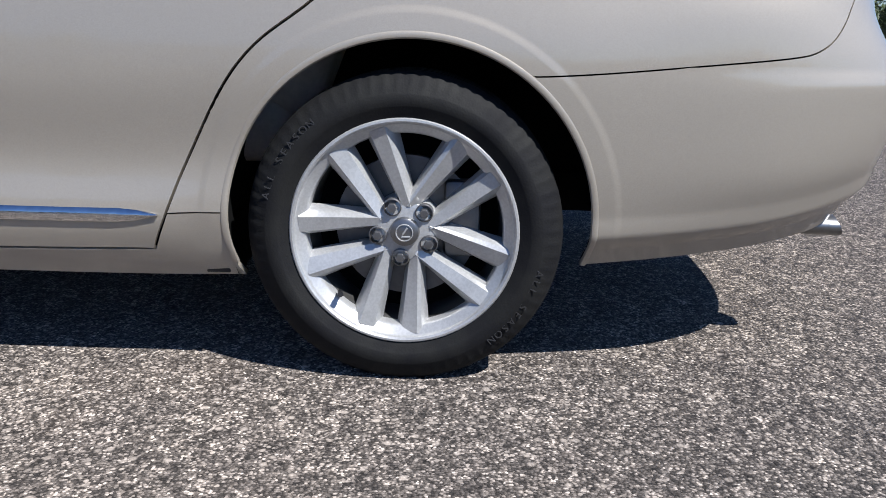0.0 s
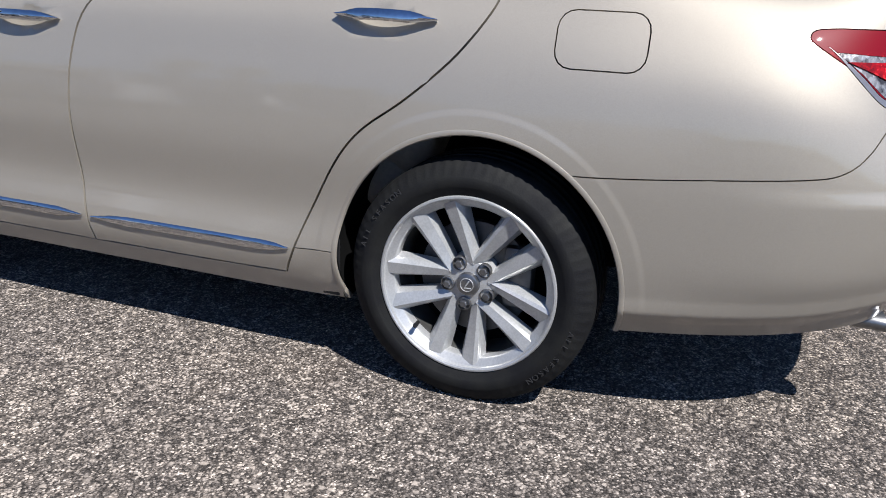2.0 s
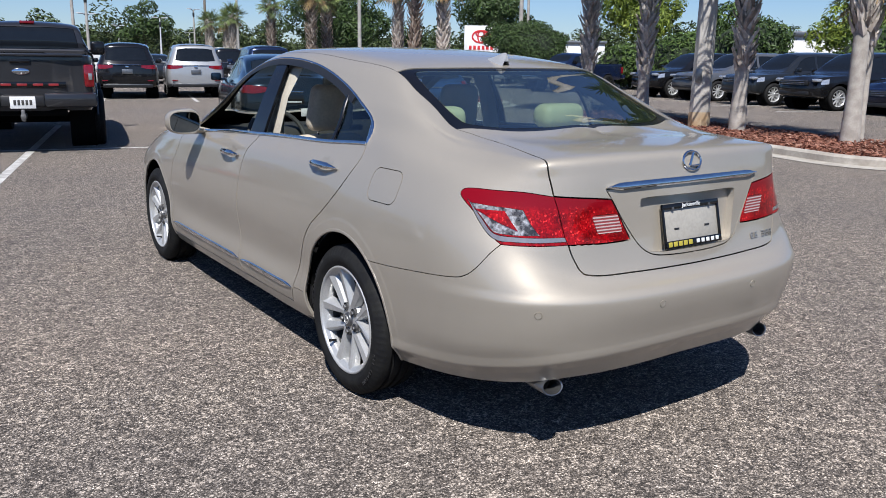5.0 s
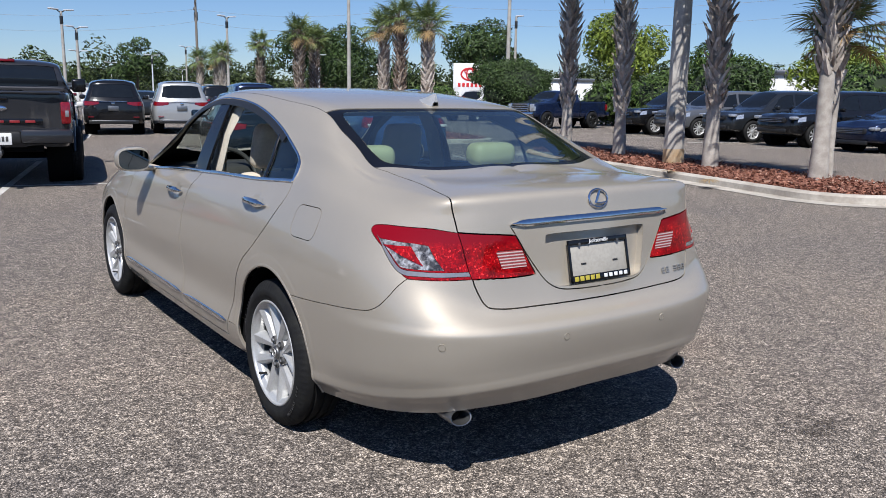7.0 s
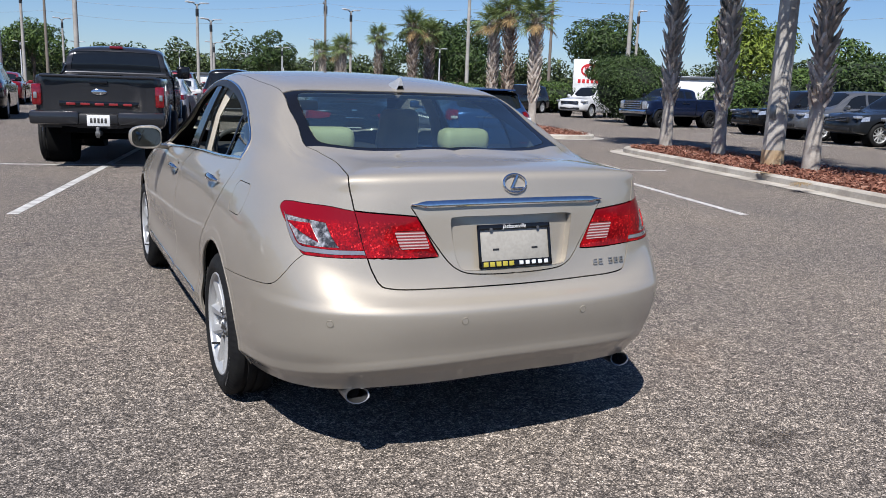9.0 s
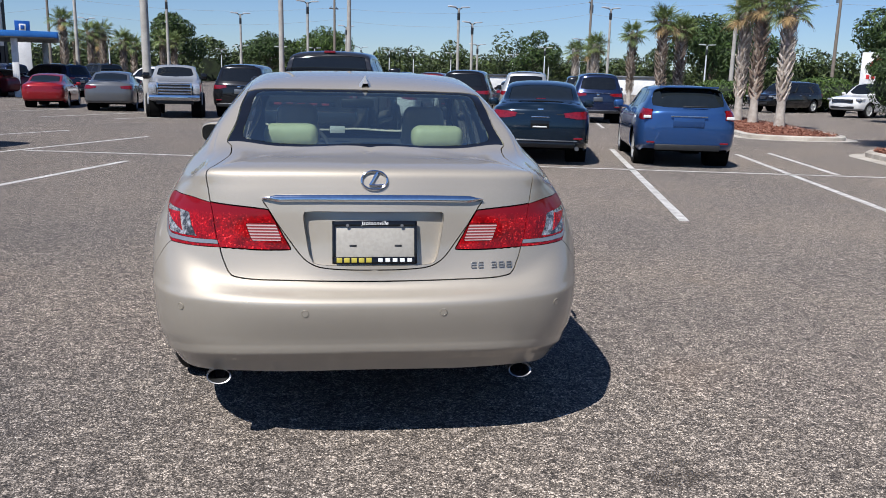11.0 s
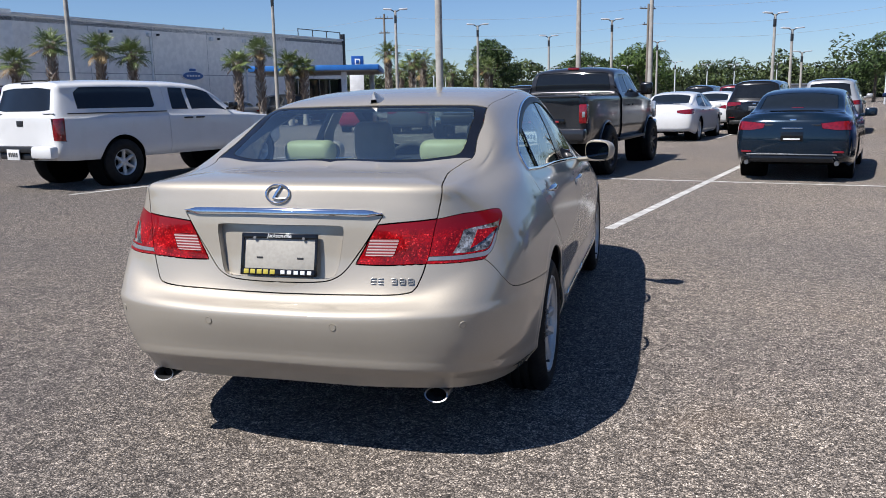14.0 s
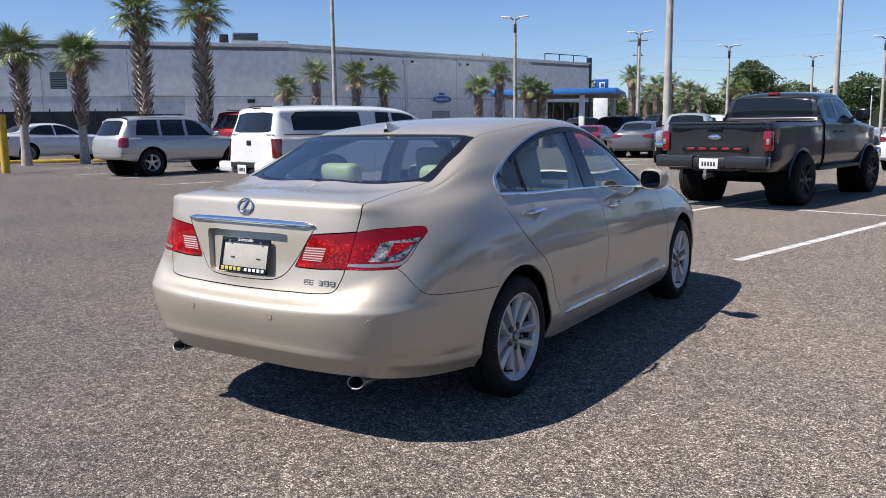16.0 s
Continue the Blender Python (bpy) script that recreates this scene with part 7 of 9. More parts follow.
def leafy(name, a, b, c=None, rough=0.55, spec=0.35):
    """Leaves or bark pieces, each with its own tone between a and b."""
    m, nt, sh = nodes_of(name)
    n = nt.nodes.new("ShaderNodeValToRGB")
    n.color_ramp.elements[0].color, n.color_ramp.elements[1].color = (*a, 1), (*b, 1)
    if c:
        e = n.color_ramp.elements.new(0.9)
        e.color = (*b, 1)
        n.color_ramp.elements[2].color = (*c, 1)
    nt.links.new(island_random(nt), n.inputs[0])
    t = tex(nt, "Noise", 9, 4)
    col = mixc(nt, 1.0, n.outputs[0], ramp(nt, t.outputs[0], (0.72, 0.72, 0.72), (1.12, 1.12, 1.12), 0.35, 0.65), "MULTIPLY")
    nt.links.new(col, sh.inputs["Base Color"])
    put(sh, Roughness=rough, Specular_IOR_Level=spec)
    return m


M["frond"] = leafy("palm_leaf", (0.072, 0.116, 0.030), (0.20, 0.25, 0.078), (0.32, 0.34, 0.135), 0.42, 0.5)
M["frond_dead"] = leafy("dry_palm_leaf", (0.22, 0.13, 0.05), (0.42, 0.30, 0.14))
M["boot"] = leafy("palm_boots", (0.30, 0.25, 0.20), (0.60, 0.53, 0.46), (0.76, 0.69, 0.61), 0.85, 0.2)
M["boot_brown"] = leafy("brown_palm_boots", (0.14, 0.105, 0.08), (0.38, 0.30, 0.24), (0.58, 0.49, 0.40), 0.85, 0.2)
M["palm_bark"] = simple("palm_bark", (0.44, 0.40, 0.35), (0.32, 0.285, 0.245), rough=0.9, scale=6, bmp=0.8, bscale=35)
M["leaf_dark"] = leafy("dark_leaves", (0.017, 0.034, 0.009), (0.056, 0.098, 0.022), (0.098, 0.150, 0.038))
M["leaf_mid"] = leafy("green_leaves", (0.025, 0.050, 0.011), (0.086, 0.144, 0.029), (0.144, 0.209, 0.043))
M["leaf_lime"] = leafy("yellow_green_leaves", (0.055, 0.086, 0.012), (0.203, 0.265, 0.031), (0.328, 0.367, 0.062))
M["leaf_far"] = leafy("far_leaves", (0.015, 0.027, 0.009), (0.064, 0.094, 0.024), (0.112, 0.143, 0.045))
# near-black green that paints the shade deep among leaves
M["leaf_shade"] = simple("leaf_shade", (0.020, 0.032, 0.012), (0.008, 0.014, 0.006), rough=0.95, scale=1.2)
M["bark"] = simple("tree_bark", (0.16, 0.12, 0.09), (0.09, 0.07, 0.05), rough=0.9, scale=7, bmp=0.8, bscale=30)
M["chip"] = leafy("mulch_chips", (0.13, 0.055, 0.040), (0.34, 0.155, 0.105), (0.50, 0.32, 0.24), 0.9, 0.2)


def raw_mesh(name, V, F, mat, parent=None, label="", smooth=False):
    """Fast mesh from arrays: V (n, 3), F (m, 3 or 4)."""
    me = bpy.data.meshes.new(name)
    V, F = np.asarray(V, np.float32), np.asarray(F, np.int32)
    k = F.shape[1]
    me.vertices.add(len(V))
    me.vertices.foreach_set("co", V.ravel())
    me.loops.add(F.size)
    me.loops.foreach_set("vertex_index", F.ravel())
    me.polygons.add(len(F))
    me.polygons.foreach_set("loop_start", np.arange(0, F.size, k, dtype=np.int32))
    me.polygons.foreach_set("use_smooth", np.full(len(F), smooth))
    me.update(calc_edges=True)
    me.validate()
    me.materials.append(mat)
    ob = new(name, me)
    if parent:
        ob.parent = parent
    return tagged(ob, label)


def fan_leaf(seed, droop=0.35, size=1.0):
    """One palm fan: an arching stalk, a bent rib and many narrow leaflets; it grows along +x from the origin."""
    rng = np.random.default_rng(seed)
    V, F = [], []

    def strip(pts, widths, side):
        k = len(V)
        for p, w, s in zip(pts, widths, side):
            V.append(p - s * w / 2)
            V.append(p + s * w / 2)
        for i in range(len(pts) - 1):
            F.append((k + 2 * i, k + 2 * i + 1, k + 2 * i + 3, k + 2 * i + 2))
    stalk = [np.array((x, 0, .10 * x - .16 * droop * x * x)) * size for x in np.linspace(0, .66, 5)]
    strip(stalk, np.linspace(.045, .02, 5) * size, [np.array((0, 1, 0))] * 5)
    strip(stalk, np.linspace(.03, .015, 5) * size, [np.array((0, 0, 1))] * 5)
    base = stalk[-1]
    n = 36
    for i in range(n):
        f = (i + .5) / n * 2 - 1
        ang = f * 2.25 + rng.normal(0, .05)
        start = base + np.array((.34 * (1 - abs(f)), 0, -.14 * droop * (1 - abs(f)))) * size
        d = np.array((math.cos(ang), math.sin(ang), .10 * rng.normal() + .12 * abs(f)))
        L = (.78 - .22 * abs(f)) * size * rng.uniform(.85, 1.1)
        side = np.array((-math.sin(ang), math.cos(ang), .45 * (1 if i % 2 else -1)))
        pts = []
        for u in (0, .35, .7, 1.0):
            pts.append(start + d * L * u + np.array((0, 0, -(.55 * droop + rng.uniform(0, .25)) * L * u**2.3)))
        strip(pts, np.array((.022, .040, .030, .005)) * size, [side] * 4)
    return np.array(V), np.array(F)


FANS = [fan_leaf(k, .25 + .22 * (k % 4)) for k in range(6)]
FAN_MESH = []
for k, (v, f) in enumerate(FANS):
    o = raw_mesh("frond", v, f, M["frond_dead"] if k == 5 else M["frond"])
    FAN_MESH.append(o.data)
    bpy.data.objects.remove(o)


def palm(x, y, h, z0=0.0, r=.17, bare=.9, boots=.30, crown=1.0, leaves=34, brown=False, seed=0, lean=(0, 0), label="", dead=.9):
    """A cabbage palm: bare lower trunk, criss-cross leaf bases above, and a round head of fans."""
    rng = np.random.default_rng(seed + 50)
    root = empty("palm_tree", label or "cabbage palm with a rough trunk and green fan leaves", "palm tree", pose(x, y, z0, 0, 0, rng.uniform(0, 360)), "palm trees")
    bm = bmesh.new()
    prev = None
    n, lv = 14, 16
    for i in range(lv + 1):
        t = i / lv
        rr = r * (1.22 - .5 * min(t * 5, 1) * .6 + .04 * math.sin(i * 2.1)) if t < .25 else r * (.92 + .03 * math.sin(i * 1.7))
        c = Vector((lean[0] * t * t, lean[1] * t * t, h * t))
        ring = [bm.verts.new(c + Vector((rr * math.cos(2 * math.pi * k / n), rr * math.sin(2 * math.pi * k / n), 0)) * (1 + .05 * noise.noise(Vector((k, i * .7, seed))))) for k in range(n)]
        if prev:
            for k in range(n):
                bm.faces.new((prev[k], prev[(k + 1) % n], ring[(k + 1) % n], ring[k]))
        prev = ring
    part("trunk", bm, M["palm_bark"], root, "grey fibrous trunk")
    V, F = [], []
    cnt = int((h - bare) * 54)
    for i in range(cnt):
        t = i / cnt
        z = bare + (h - bare) * t
        a = i * 2.39996 + rng.normal(0, .10)
        c = np.array((lean[0] * (z / h) ** 2, lean[1] * (z / h) ** 2, z))
        o, s = np.array((math.cos(a), math.sin(a), 0)), np.array((-math.sin(a), math.cos(a), 0))
        out = (.85 if brown else .55) * (boots - r) * (0.45 + .55 * min(1, t * 3)) * rng.uniform(.75, 1.25)
        L, w = rng.uniform(.20, .36), rng.uniform(.045, .075)
        tilt = s * rng.choice((-1, 1)) * rng.uniform(.07, .16)
        p0, p1 = c + o * r * .84, c + o * (r + out * .62) + np.array((0, 0, L * .5)) + tilt * .5
        p2 = c + o * (r + out) + np.array((0, 0, L)) + tilt
        k = len(V)
        V += [p0 - s * w, p0 + s * w, p1 - s * w * .7, p1 + s * w * .7, p2 - s * w * .35, p2 + s * w * .35, p1 + o * .028, p0 - np.array((0, 0, .05)) + o * .03]
        F += [(k, k + 2, k + 6, k + 7), (k + 7, k + 6, k + 3, k + 1), (k + 2, k + 4, k + 5, k + 6), (k + 6, k + 5, k + 3, k + 3), (k + 1, k + 3, k + 2, k)]
    F = [tuple(q) if len(set(q)) == 4 else (q[0], q[1], q[2], q[2]) for q in F]
    tri = []
    for q in F:
        tri.append(q[:3])
        if q[3] != q[2]:
            tri.append((q[0], q[2], q[3]))
    tagged(raw_mesh("boot_lattice", V, tri, M["boot_brown"] if brown else M["boot"], root, "criss-cross old leaf bases"), kind="stuff")
    for i in range(leaves):
        t = (i + .5) / leaves
        up = radians(82 - 118 * t**.9 + rng.normal(0, 7))
        az = i * 137.5 + rng.uniform(-15, 15)
        k = 5 if (t > dead and i % 2) else int(rng.integers(0, 5))
        o = new("frond", FAN_MESH[k])
        o.parent = root
        sc = crown * rng.uniform(.88, 1.1)
        o.matrix_basis = pose(lean[0], lean[1], h - .12 + .16 * (1 - t), 0, 0, az) @ pose(.08, 0, 0, 0, -math.degrees(up), 0) @ pose(0, 0, 0, rng.normal(0, 14), 0, 0) @ Matrix.Scale(sc, 4)
    return root


def leaf_cloud(blobs, count, size, rng, flat=.75):
    """Small pointed leaves about the shells of blobs (centre, radii): vertices and faces."""
    w = np.array([b[1][0] * b[1][1] for b in blobs])
    pick_ = rng.choice(len(blobs), count, p=w / w.sum())
    C, R = np.array([b[0] for b in blobs])[pick_], np.array([b[1] for b in blobs])[pick_]
    d = rng.normal(size=(count, 3))
    d /= np.linalg.norm(d, axis=1, keepdims=True)
    rad = rng.uniform(.55, 1.08, (count, 1)) ** .6
    P = C + d * R * rad
    n = d + rng.normal(0, .55, (count, 3)) + np.array((0, 0, .3))
    n /= np.linalg.norm(n, axis=1, keepdims=True)
    a = np.cross(n, rng.normal(size=(count, 3)))
    a /= np.linalg.norm(a, axis=1, keepdims=True) + 1e-9
    b = np.cross(n, a)
    s = size * rng.uniform(.6, 1.4, (count, 1))
    V = np.stack([P - a * s, P - b * s * .42 * flat + n * s * .12, P + a * s, P + b * s * .42 * flat + n * s * .12], 1).reshape(-1, 3)
    F = np.arange(count * 4).reshape(-1, 4)
    return V, F


def tree(x, y, h, spread, mat, count=3500, leaf=.16, seed=0, trunk=.16, low=.35, name="tree", label="leafy green tree behind the hedge", category="tree", blobs=9):
    """Tapered trunk, forking limbs, and a crown of leaf clumps with gaps."""
    rng = np.random.default_rng(seed + 7)
    root = empty(name, label, category, pose(x, y, 0), "trees")
    bm = bmesh.new()
    cylinder(bm, (0, 0, -.05), (.1, .05, h * .45), trunk, trunk * .6, 10, False)
    B = []
    for k in range(blobs):
        a = 2.4 * k + rng.uniform(-.4, .4)
        f = math.sqrt((k + .5) / blobs)
        zc = h * (low + (1 - low) * rng.uniform(.25, .82) * (1 - .35 * f))
        c = (spread * .68 * f * math.cos(a), spread * .68 * f * math.sin(a), zc)
        rr = spread * rng.uniform(.28, .46)
        B.append((c, (rr, rr, min(rr * rng.uniform(.7, .95), (h - zc) * 1.05))))
        cylinder(bm, (.06, .03, h * rng.uniform(.22, .42)), c, trunk * .42, trunk * .10, 6, False)
    part("trunk", bm, M["bark"], root, "brown trunk and limbs")
    V, F = leaf_cloud(B, count, leaf, rng)
    V[:, 2] = np.maximum(V[:, 2], .05)
    raw_mesh("crown", V, F, mat, root, "leaf crown with gaps")
    return root


def bush(x, y, w, h, mat, count=6000, leaf=.07, seed=0, label="dense rounded green bush", name="bush"):
    rng = np.random.default_rng(seed + 3)
    root = empty(name, label, "bush", pose(x, y, 0), "bushes")
    B = [((0, 0, h * .47), (w * .46, w * .46, h * .46))]
    for k in range(14):
        a, e = rng.uniform(0, 6.28), rng.uniform(-.2, 1.3)
        B.append(((w * .33 * math.cos(a) * math.cos(e), w * .33 * math.sin(a) * math.cos(e), h * .46 + h * .36 * math.sin(e)), (w * .20, w * .20, h * .16)))
    V, F = leaf_cloud(B, count, leaf, rng)
    V[:, 2] = np.maximum(V[:, 2], .03)
    raw_mesh("foliage", V, F, mat, root)
    # solid dark core: the shade inside the bush put into its colour
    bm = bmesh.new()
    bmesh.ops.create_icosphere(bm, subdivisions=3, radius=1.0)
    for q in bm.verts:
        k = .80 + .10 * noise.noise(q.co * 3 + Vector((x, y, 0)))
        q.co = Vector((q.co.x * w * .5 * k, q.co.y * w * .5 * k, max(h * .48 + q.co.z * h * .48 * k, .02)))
    part("shade_core", bm, M["leaf_shade"], root)
    bm = bmesh.new()
    for k in range(5):
        cylinder(bm, (.1 * math.cos(k), .1 * math.sin(k), -.03), (w * .3 * math.cos(k * 1.3), w * .3 * math.sin(k * 1.3), h * .7), .035, .012, 6, False)
    part("stems", bm, M["bark"], root)
    return root


# planted island with its kerb
def island_outline(inset, near, L, w, n=10):
    """Rounded outline of the island, set in from the kerb's face."""
    d, s = Vector((DIRX, DIRY)), Vector((DIRY, -DIRX))
    a = Vector(near)
    r = 1.12 - inset
    pts = []
    for cx, cy, a0 in ((inset + r, inset + r, 180), (w - inset - r, inset + r, 270), (w - inset - r, L - inset - r, 0), (inset + r, L - inset - r, 90)):
        for k in range(n + 1):
            t = radians(a0 + 90 * k / n)
            pts.append(a + s * (cx + r * math.cos(t)) + d * (cy + r * math.sin(t)))
    return pts


def island(near, L, w, chips, seed):
    """A kerbed bed of mulch along the stalls: its near corner, length and width."""
    out, mid, inn = island_outline(0, near, L, w), island_outline(.04, near, L, w), island_outline(.16, near, L, w)
    n = len(out)
    V = [(*p, 0.0) for p in out] + [(*p, .10) for p in out] + [(*p, .13) for p in mid] + [(*p, .13) for p in inn] + [(*p, 0) for p in inn]
    F = [(j * n + i, j * n + (i + 1) % n, (j + 1) * n + (i + 1) % n, (j + 1) * n + i) for j in range(4) for i in range(n)]
    kerb = mesh_ob("kerb", V, F, M["kerb"])
    tagged(kerb, "weathered concrete kerb round the planted island", "kerb", kind="structure")
    o2 = island_outline(-.32, near, L, w)
    V = [(*p, .008) for p in o2] + [(*p, .012) for p in out]
    gut = mesh_ob("gutter", V, [(i, (i + 1) % n, n + (i + 1) % n, n + i) for i in range(n)], M["kerb"])
    tagged(gut, "pale concrete gutter strip along the kerb", "gutter", kind="structure")
    V = [(*p, .10) for p in inn]
    c = sum((Vector(p) for p in inn), Vector((0, 0))) / n
    V.append((*c, .17))
    bed = mesh_ob("mulch_bed", V, [(i, (i + 1) % n, n) for i in range(n)], M["mulch"])
    tagged(bed, "red-brown bark mulch bed of the island", "mulch", kind="structure")
    rng = np.random.default_rng(seed)
    d, s, a = np.array((DIRX, DIRY)), np.array((DIRY, -DIRX)), np.array(near)
    uv = np.stack([rng.uniform(.18, w - .18, chips), rng.uniform(.18, L - .18, chips)], 1)
    far = np.stack([np.abs(uv[:, 0] - w / 2) - (w / 2 - 1.12), np.abs(uv[:, 1] - L / 2) - (L / 2 - 1.12)], 1)
    uv = uv[np.linalg.norm(np.maximum(far, 0), axis=1) < .95]
    N = len(uv)
    P = np.concatenate([a + uv[:, :1] * s + uv[:, 1:] * d, rng.uniform(.12, .185, (N, 1))], 1)
    ax = rng.normal(size=(N, 3)) * (1, 1, .35)
    ax /= np.linalg.norm(ax, axis=1, keepdims=True)
    b = np.cross(ax, rng.normal(size=(N, 3)) * (.4, .4, 1))
    b /= np.linalg.norm(b, axis=1, keepdims=True)
    u, v = rng.uniform(.012, .048, (N, 1)), rng.uniform(.005, .014, (N, 1))
    V = np.stack([P - ax * u - b * v, P + ax * u - b * v, P + ax * u + b * v, P - ax * u + b * v], 1).reshape(-1, 3)
    tagged(raw_mesh("bark_chips", V, np.arange(4 * N).reshape(-1, 4), M["chip"]), "loose red-brown bark chips", "mulch", kind="stuff")


M["kerb"] = simple("kerb_concrete", (0.50, 0.46, 0.40), (0.36, 0.32, 0.27), rough=0.88, scale=2.5, bmp=0.5, bscale=60)
island((8.635, 2.66), 10.7, 2.3, 16000, 5)
island((11.1, 17.25), 13.0, 2.8, 9000, 6)
# low dry leaf litter lying on the kerb
for k, (x, y) in enumerate(((9.35, 6.4), (9.15, 5.2))):
    v, f = FANS[2]
    o = raw_mesh("dry_frond", v * .32 * np.array((1, 1, .25)), f, M["frond_dead"])
    tagged(o, "dry brown palm leaf lying on the kerb", "leaf litter")
    o.matrix_world = pose(x, y, .15, 0, 0, 40 + 150 * k)

palm(12.45, 12.35, 5.6, .12, .135, 1.05, .40, 1.2, seed=1)
palm(11.85, 9.95, 5.8, .12, .130, 1.00, .35, 1.2, seed=2)
palm(10.95, 6.75, 5.7, .12, .132, 1.15, .38, 1.2, seed=3)
palm(10.75, 4.42, 4.55, .12, .135, 1.75, .46, 1.2, 30, seed=4, lean=(.05, .05))
palm(11.40, 4.62, 2.5, .12, .065, 1.6, .14, .50, 30, seed=5, dead=.12, label="small palm with yellowed drooping fan leaves")
# group on the second island and beyond it
for k, (x, y, h, c) in enumerate(((14.95, 25.75, 3.95, .56), (14.7, 24.1, 4.2, .56), (14.5, 21.9, 3.85, .55), (14.9, 33.6, 4.3, .52), (16.4, 35.0, 4.1, .50), (17.0, 43.5, 4.3, .50), (15.6, 46.0, 3.7, .52), (15.2, 49.0, 3.4, .52), (17.0, 51.0, 3.5, .52))):
    palm(x, y, h, .1 if k < 3 else 0, .15, .9, .34, c, 30, seed=10 + k, brown=k in (1, 3, 4, 5))
# by the building
for k, (x, y, h, c) in enumerate(((-28.4, 14.4, 4.4, .66), (-27.3, 16.2, 4.25, .66), (-21.9, 15.1, 5.3, .64), (-20.6, 16.7, 5.5, .64))):
    palm(x, y, h, 0, .17, 1.5, .42, c, 36, seed=30 + k, brown=True)
for k, (x, y, h) in enumerate(((-28.9, 29.7, 3.4), (-26.4, 29.2, 4.15), (-24.8, 30.6, 4.0), (-23.7, 31.5, 3.75), (-20.5, 36.0, 3.4), (-19.5, 36.6, 4.05), (-19.0, 39.1, 3.45), (-18.3, 39.5, 3.2))):
    palm(x, y, h, 0, .15, .8, .30, .54 if k < 4 else .48, 30, seed=40 + k, brown=True)
# far palms past the forecourt
for k, (x, y, h) in enumerate(((-17.9, 53.2, 4.6), (-18.9, 59.2, 3.5), (-16.9, 55.7, 4.0), (-17.2, 59.7, 4.3), (-15.4, 58.1, 3.6), (-16.1, 64.1, 3.5), (-14.0, 64.6, 4.0), (-13.5, 66.7, 3.9), (-18.5, 63.5, 3.6))):
    palm(x, y, h, 0, .16, .8, .30, .58, 24, seed=60 + k, brown=True)

# bush, hedge and trees beyond the right-hand row
bush(24.7, 29.2, 3.9, 3.45, M["leaf_dark"], 30000, .065, 1, "dense dark green rounded bush clipped to a dome")
bush(29.5, 44.0, 5.0, 2.2, M["leaf_mid"], 5000, .12, 2, "low spreading green bush", "shrub")
bush(25.0, 48.0, 4.5, 1.9, M["leaf_mid"], 4000, .12, 4, "low spreading green bush", "shrub")
for k in range(-1, 9):
    if k == 2:
        continue
    x, y = 30.5 + 1.1 * k * .5, 24.2 - 3.0 * k
    bush(x, y, 4.4, 3.0 + .7 * math.sin(k * 2.2), (M["leaf_mid"], M["leaf_dark"], M["leaf_mid"])[k % 3], 5500, .12, 20 + k + (k < 0) * 40, "dense green shrub of a tall hedge", "hedge_shrub")
tree(28.8, 36.5, 5.3, 1.7, M["leaf_dark"], 5000, .12, 1, .10, .3, label="slender dark green tree behind a bush")
tree(33.5, 30.0, 6.9, 3.0, M["leaf_lime"], 6500, .15, 2, .15, .35, label="airy yellow-green tree behind the hedge")
tree(36.0, 25.0, 5.2, 2.8, M["leaf_mid"], 5000, .15, 3, .15, .3)
tree(36.5, 19.0, 5.4, 2.8, M["leaf_lime"], 5000, .15, 4, .15, .3, label="yellow-green tree behind the hedge")
tree(38.0, 10.0, 5.8, 3.2, M["leaf_mid"], 5000, .16, 5, .15, .3)
tree(48.0, 62.0, 9.5, 5.0, M["leaf_dark"], 6000, .25, 6, .25, .3, label="broad dark green tree far off")
tree(38.0, 78.0, 9.5, 5.6, M["leaf_dark"], 6000, .26, 7, .25, .25, label="broad dark green tree far off")
tree(46.0, 90.0, 11.0, 6.5, M["leaf_dark"], 6000, .28, 8, .25, .25, label="broad dark green tree far off")
tree(-19.0, 95.0, 9.6, 3.6, M["leaf_dark"], 4500, .24, 9, .22, .3, label="tall dark green tree beyond the forecourt")
tree(-10.0, 118.0, 9.5, 5.0, M["leaf_dark"], 4500, .28, 10, .25, .2, label="domed dark green tree far off")
tree(-2.0, 120.0, 9.8, 5.5, M["leaf_mid"], 4500, .28, 11, .25, .2, label="broad tree far off")
tree(24.0, 98.0, 8.8, 3.5, M["leaf_dark"], 3000, .26, 12, .2, .2, label="dark green tree far off")


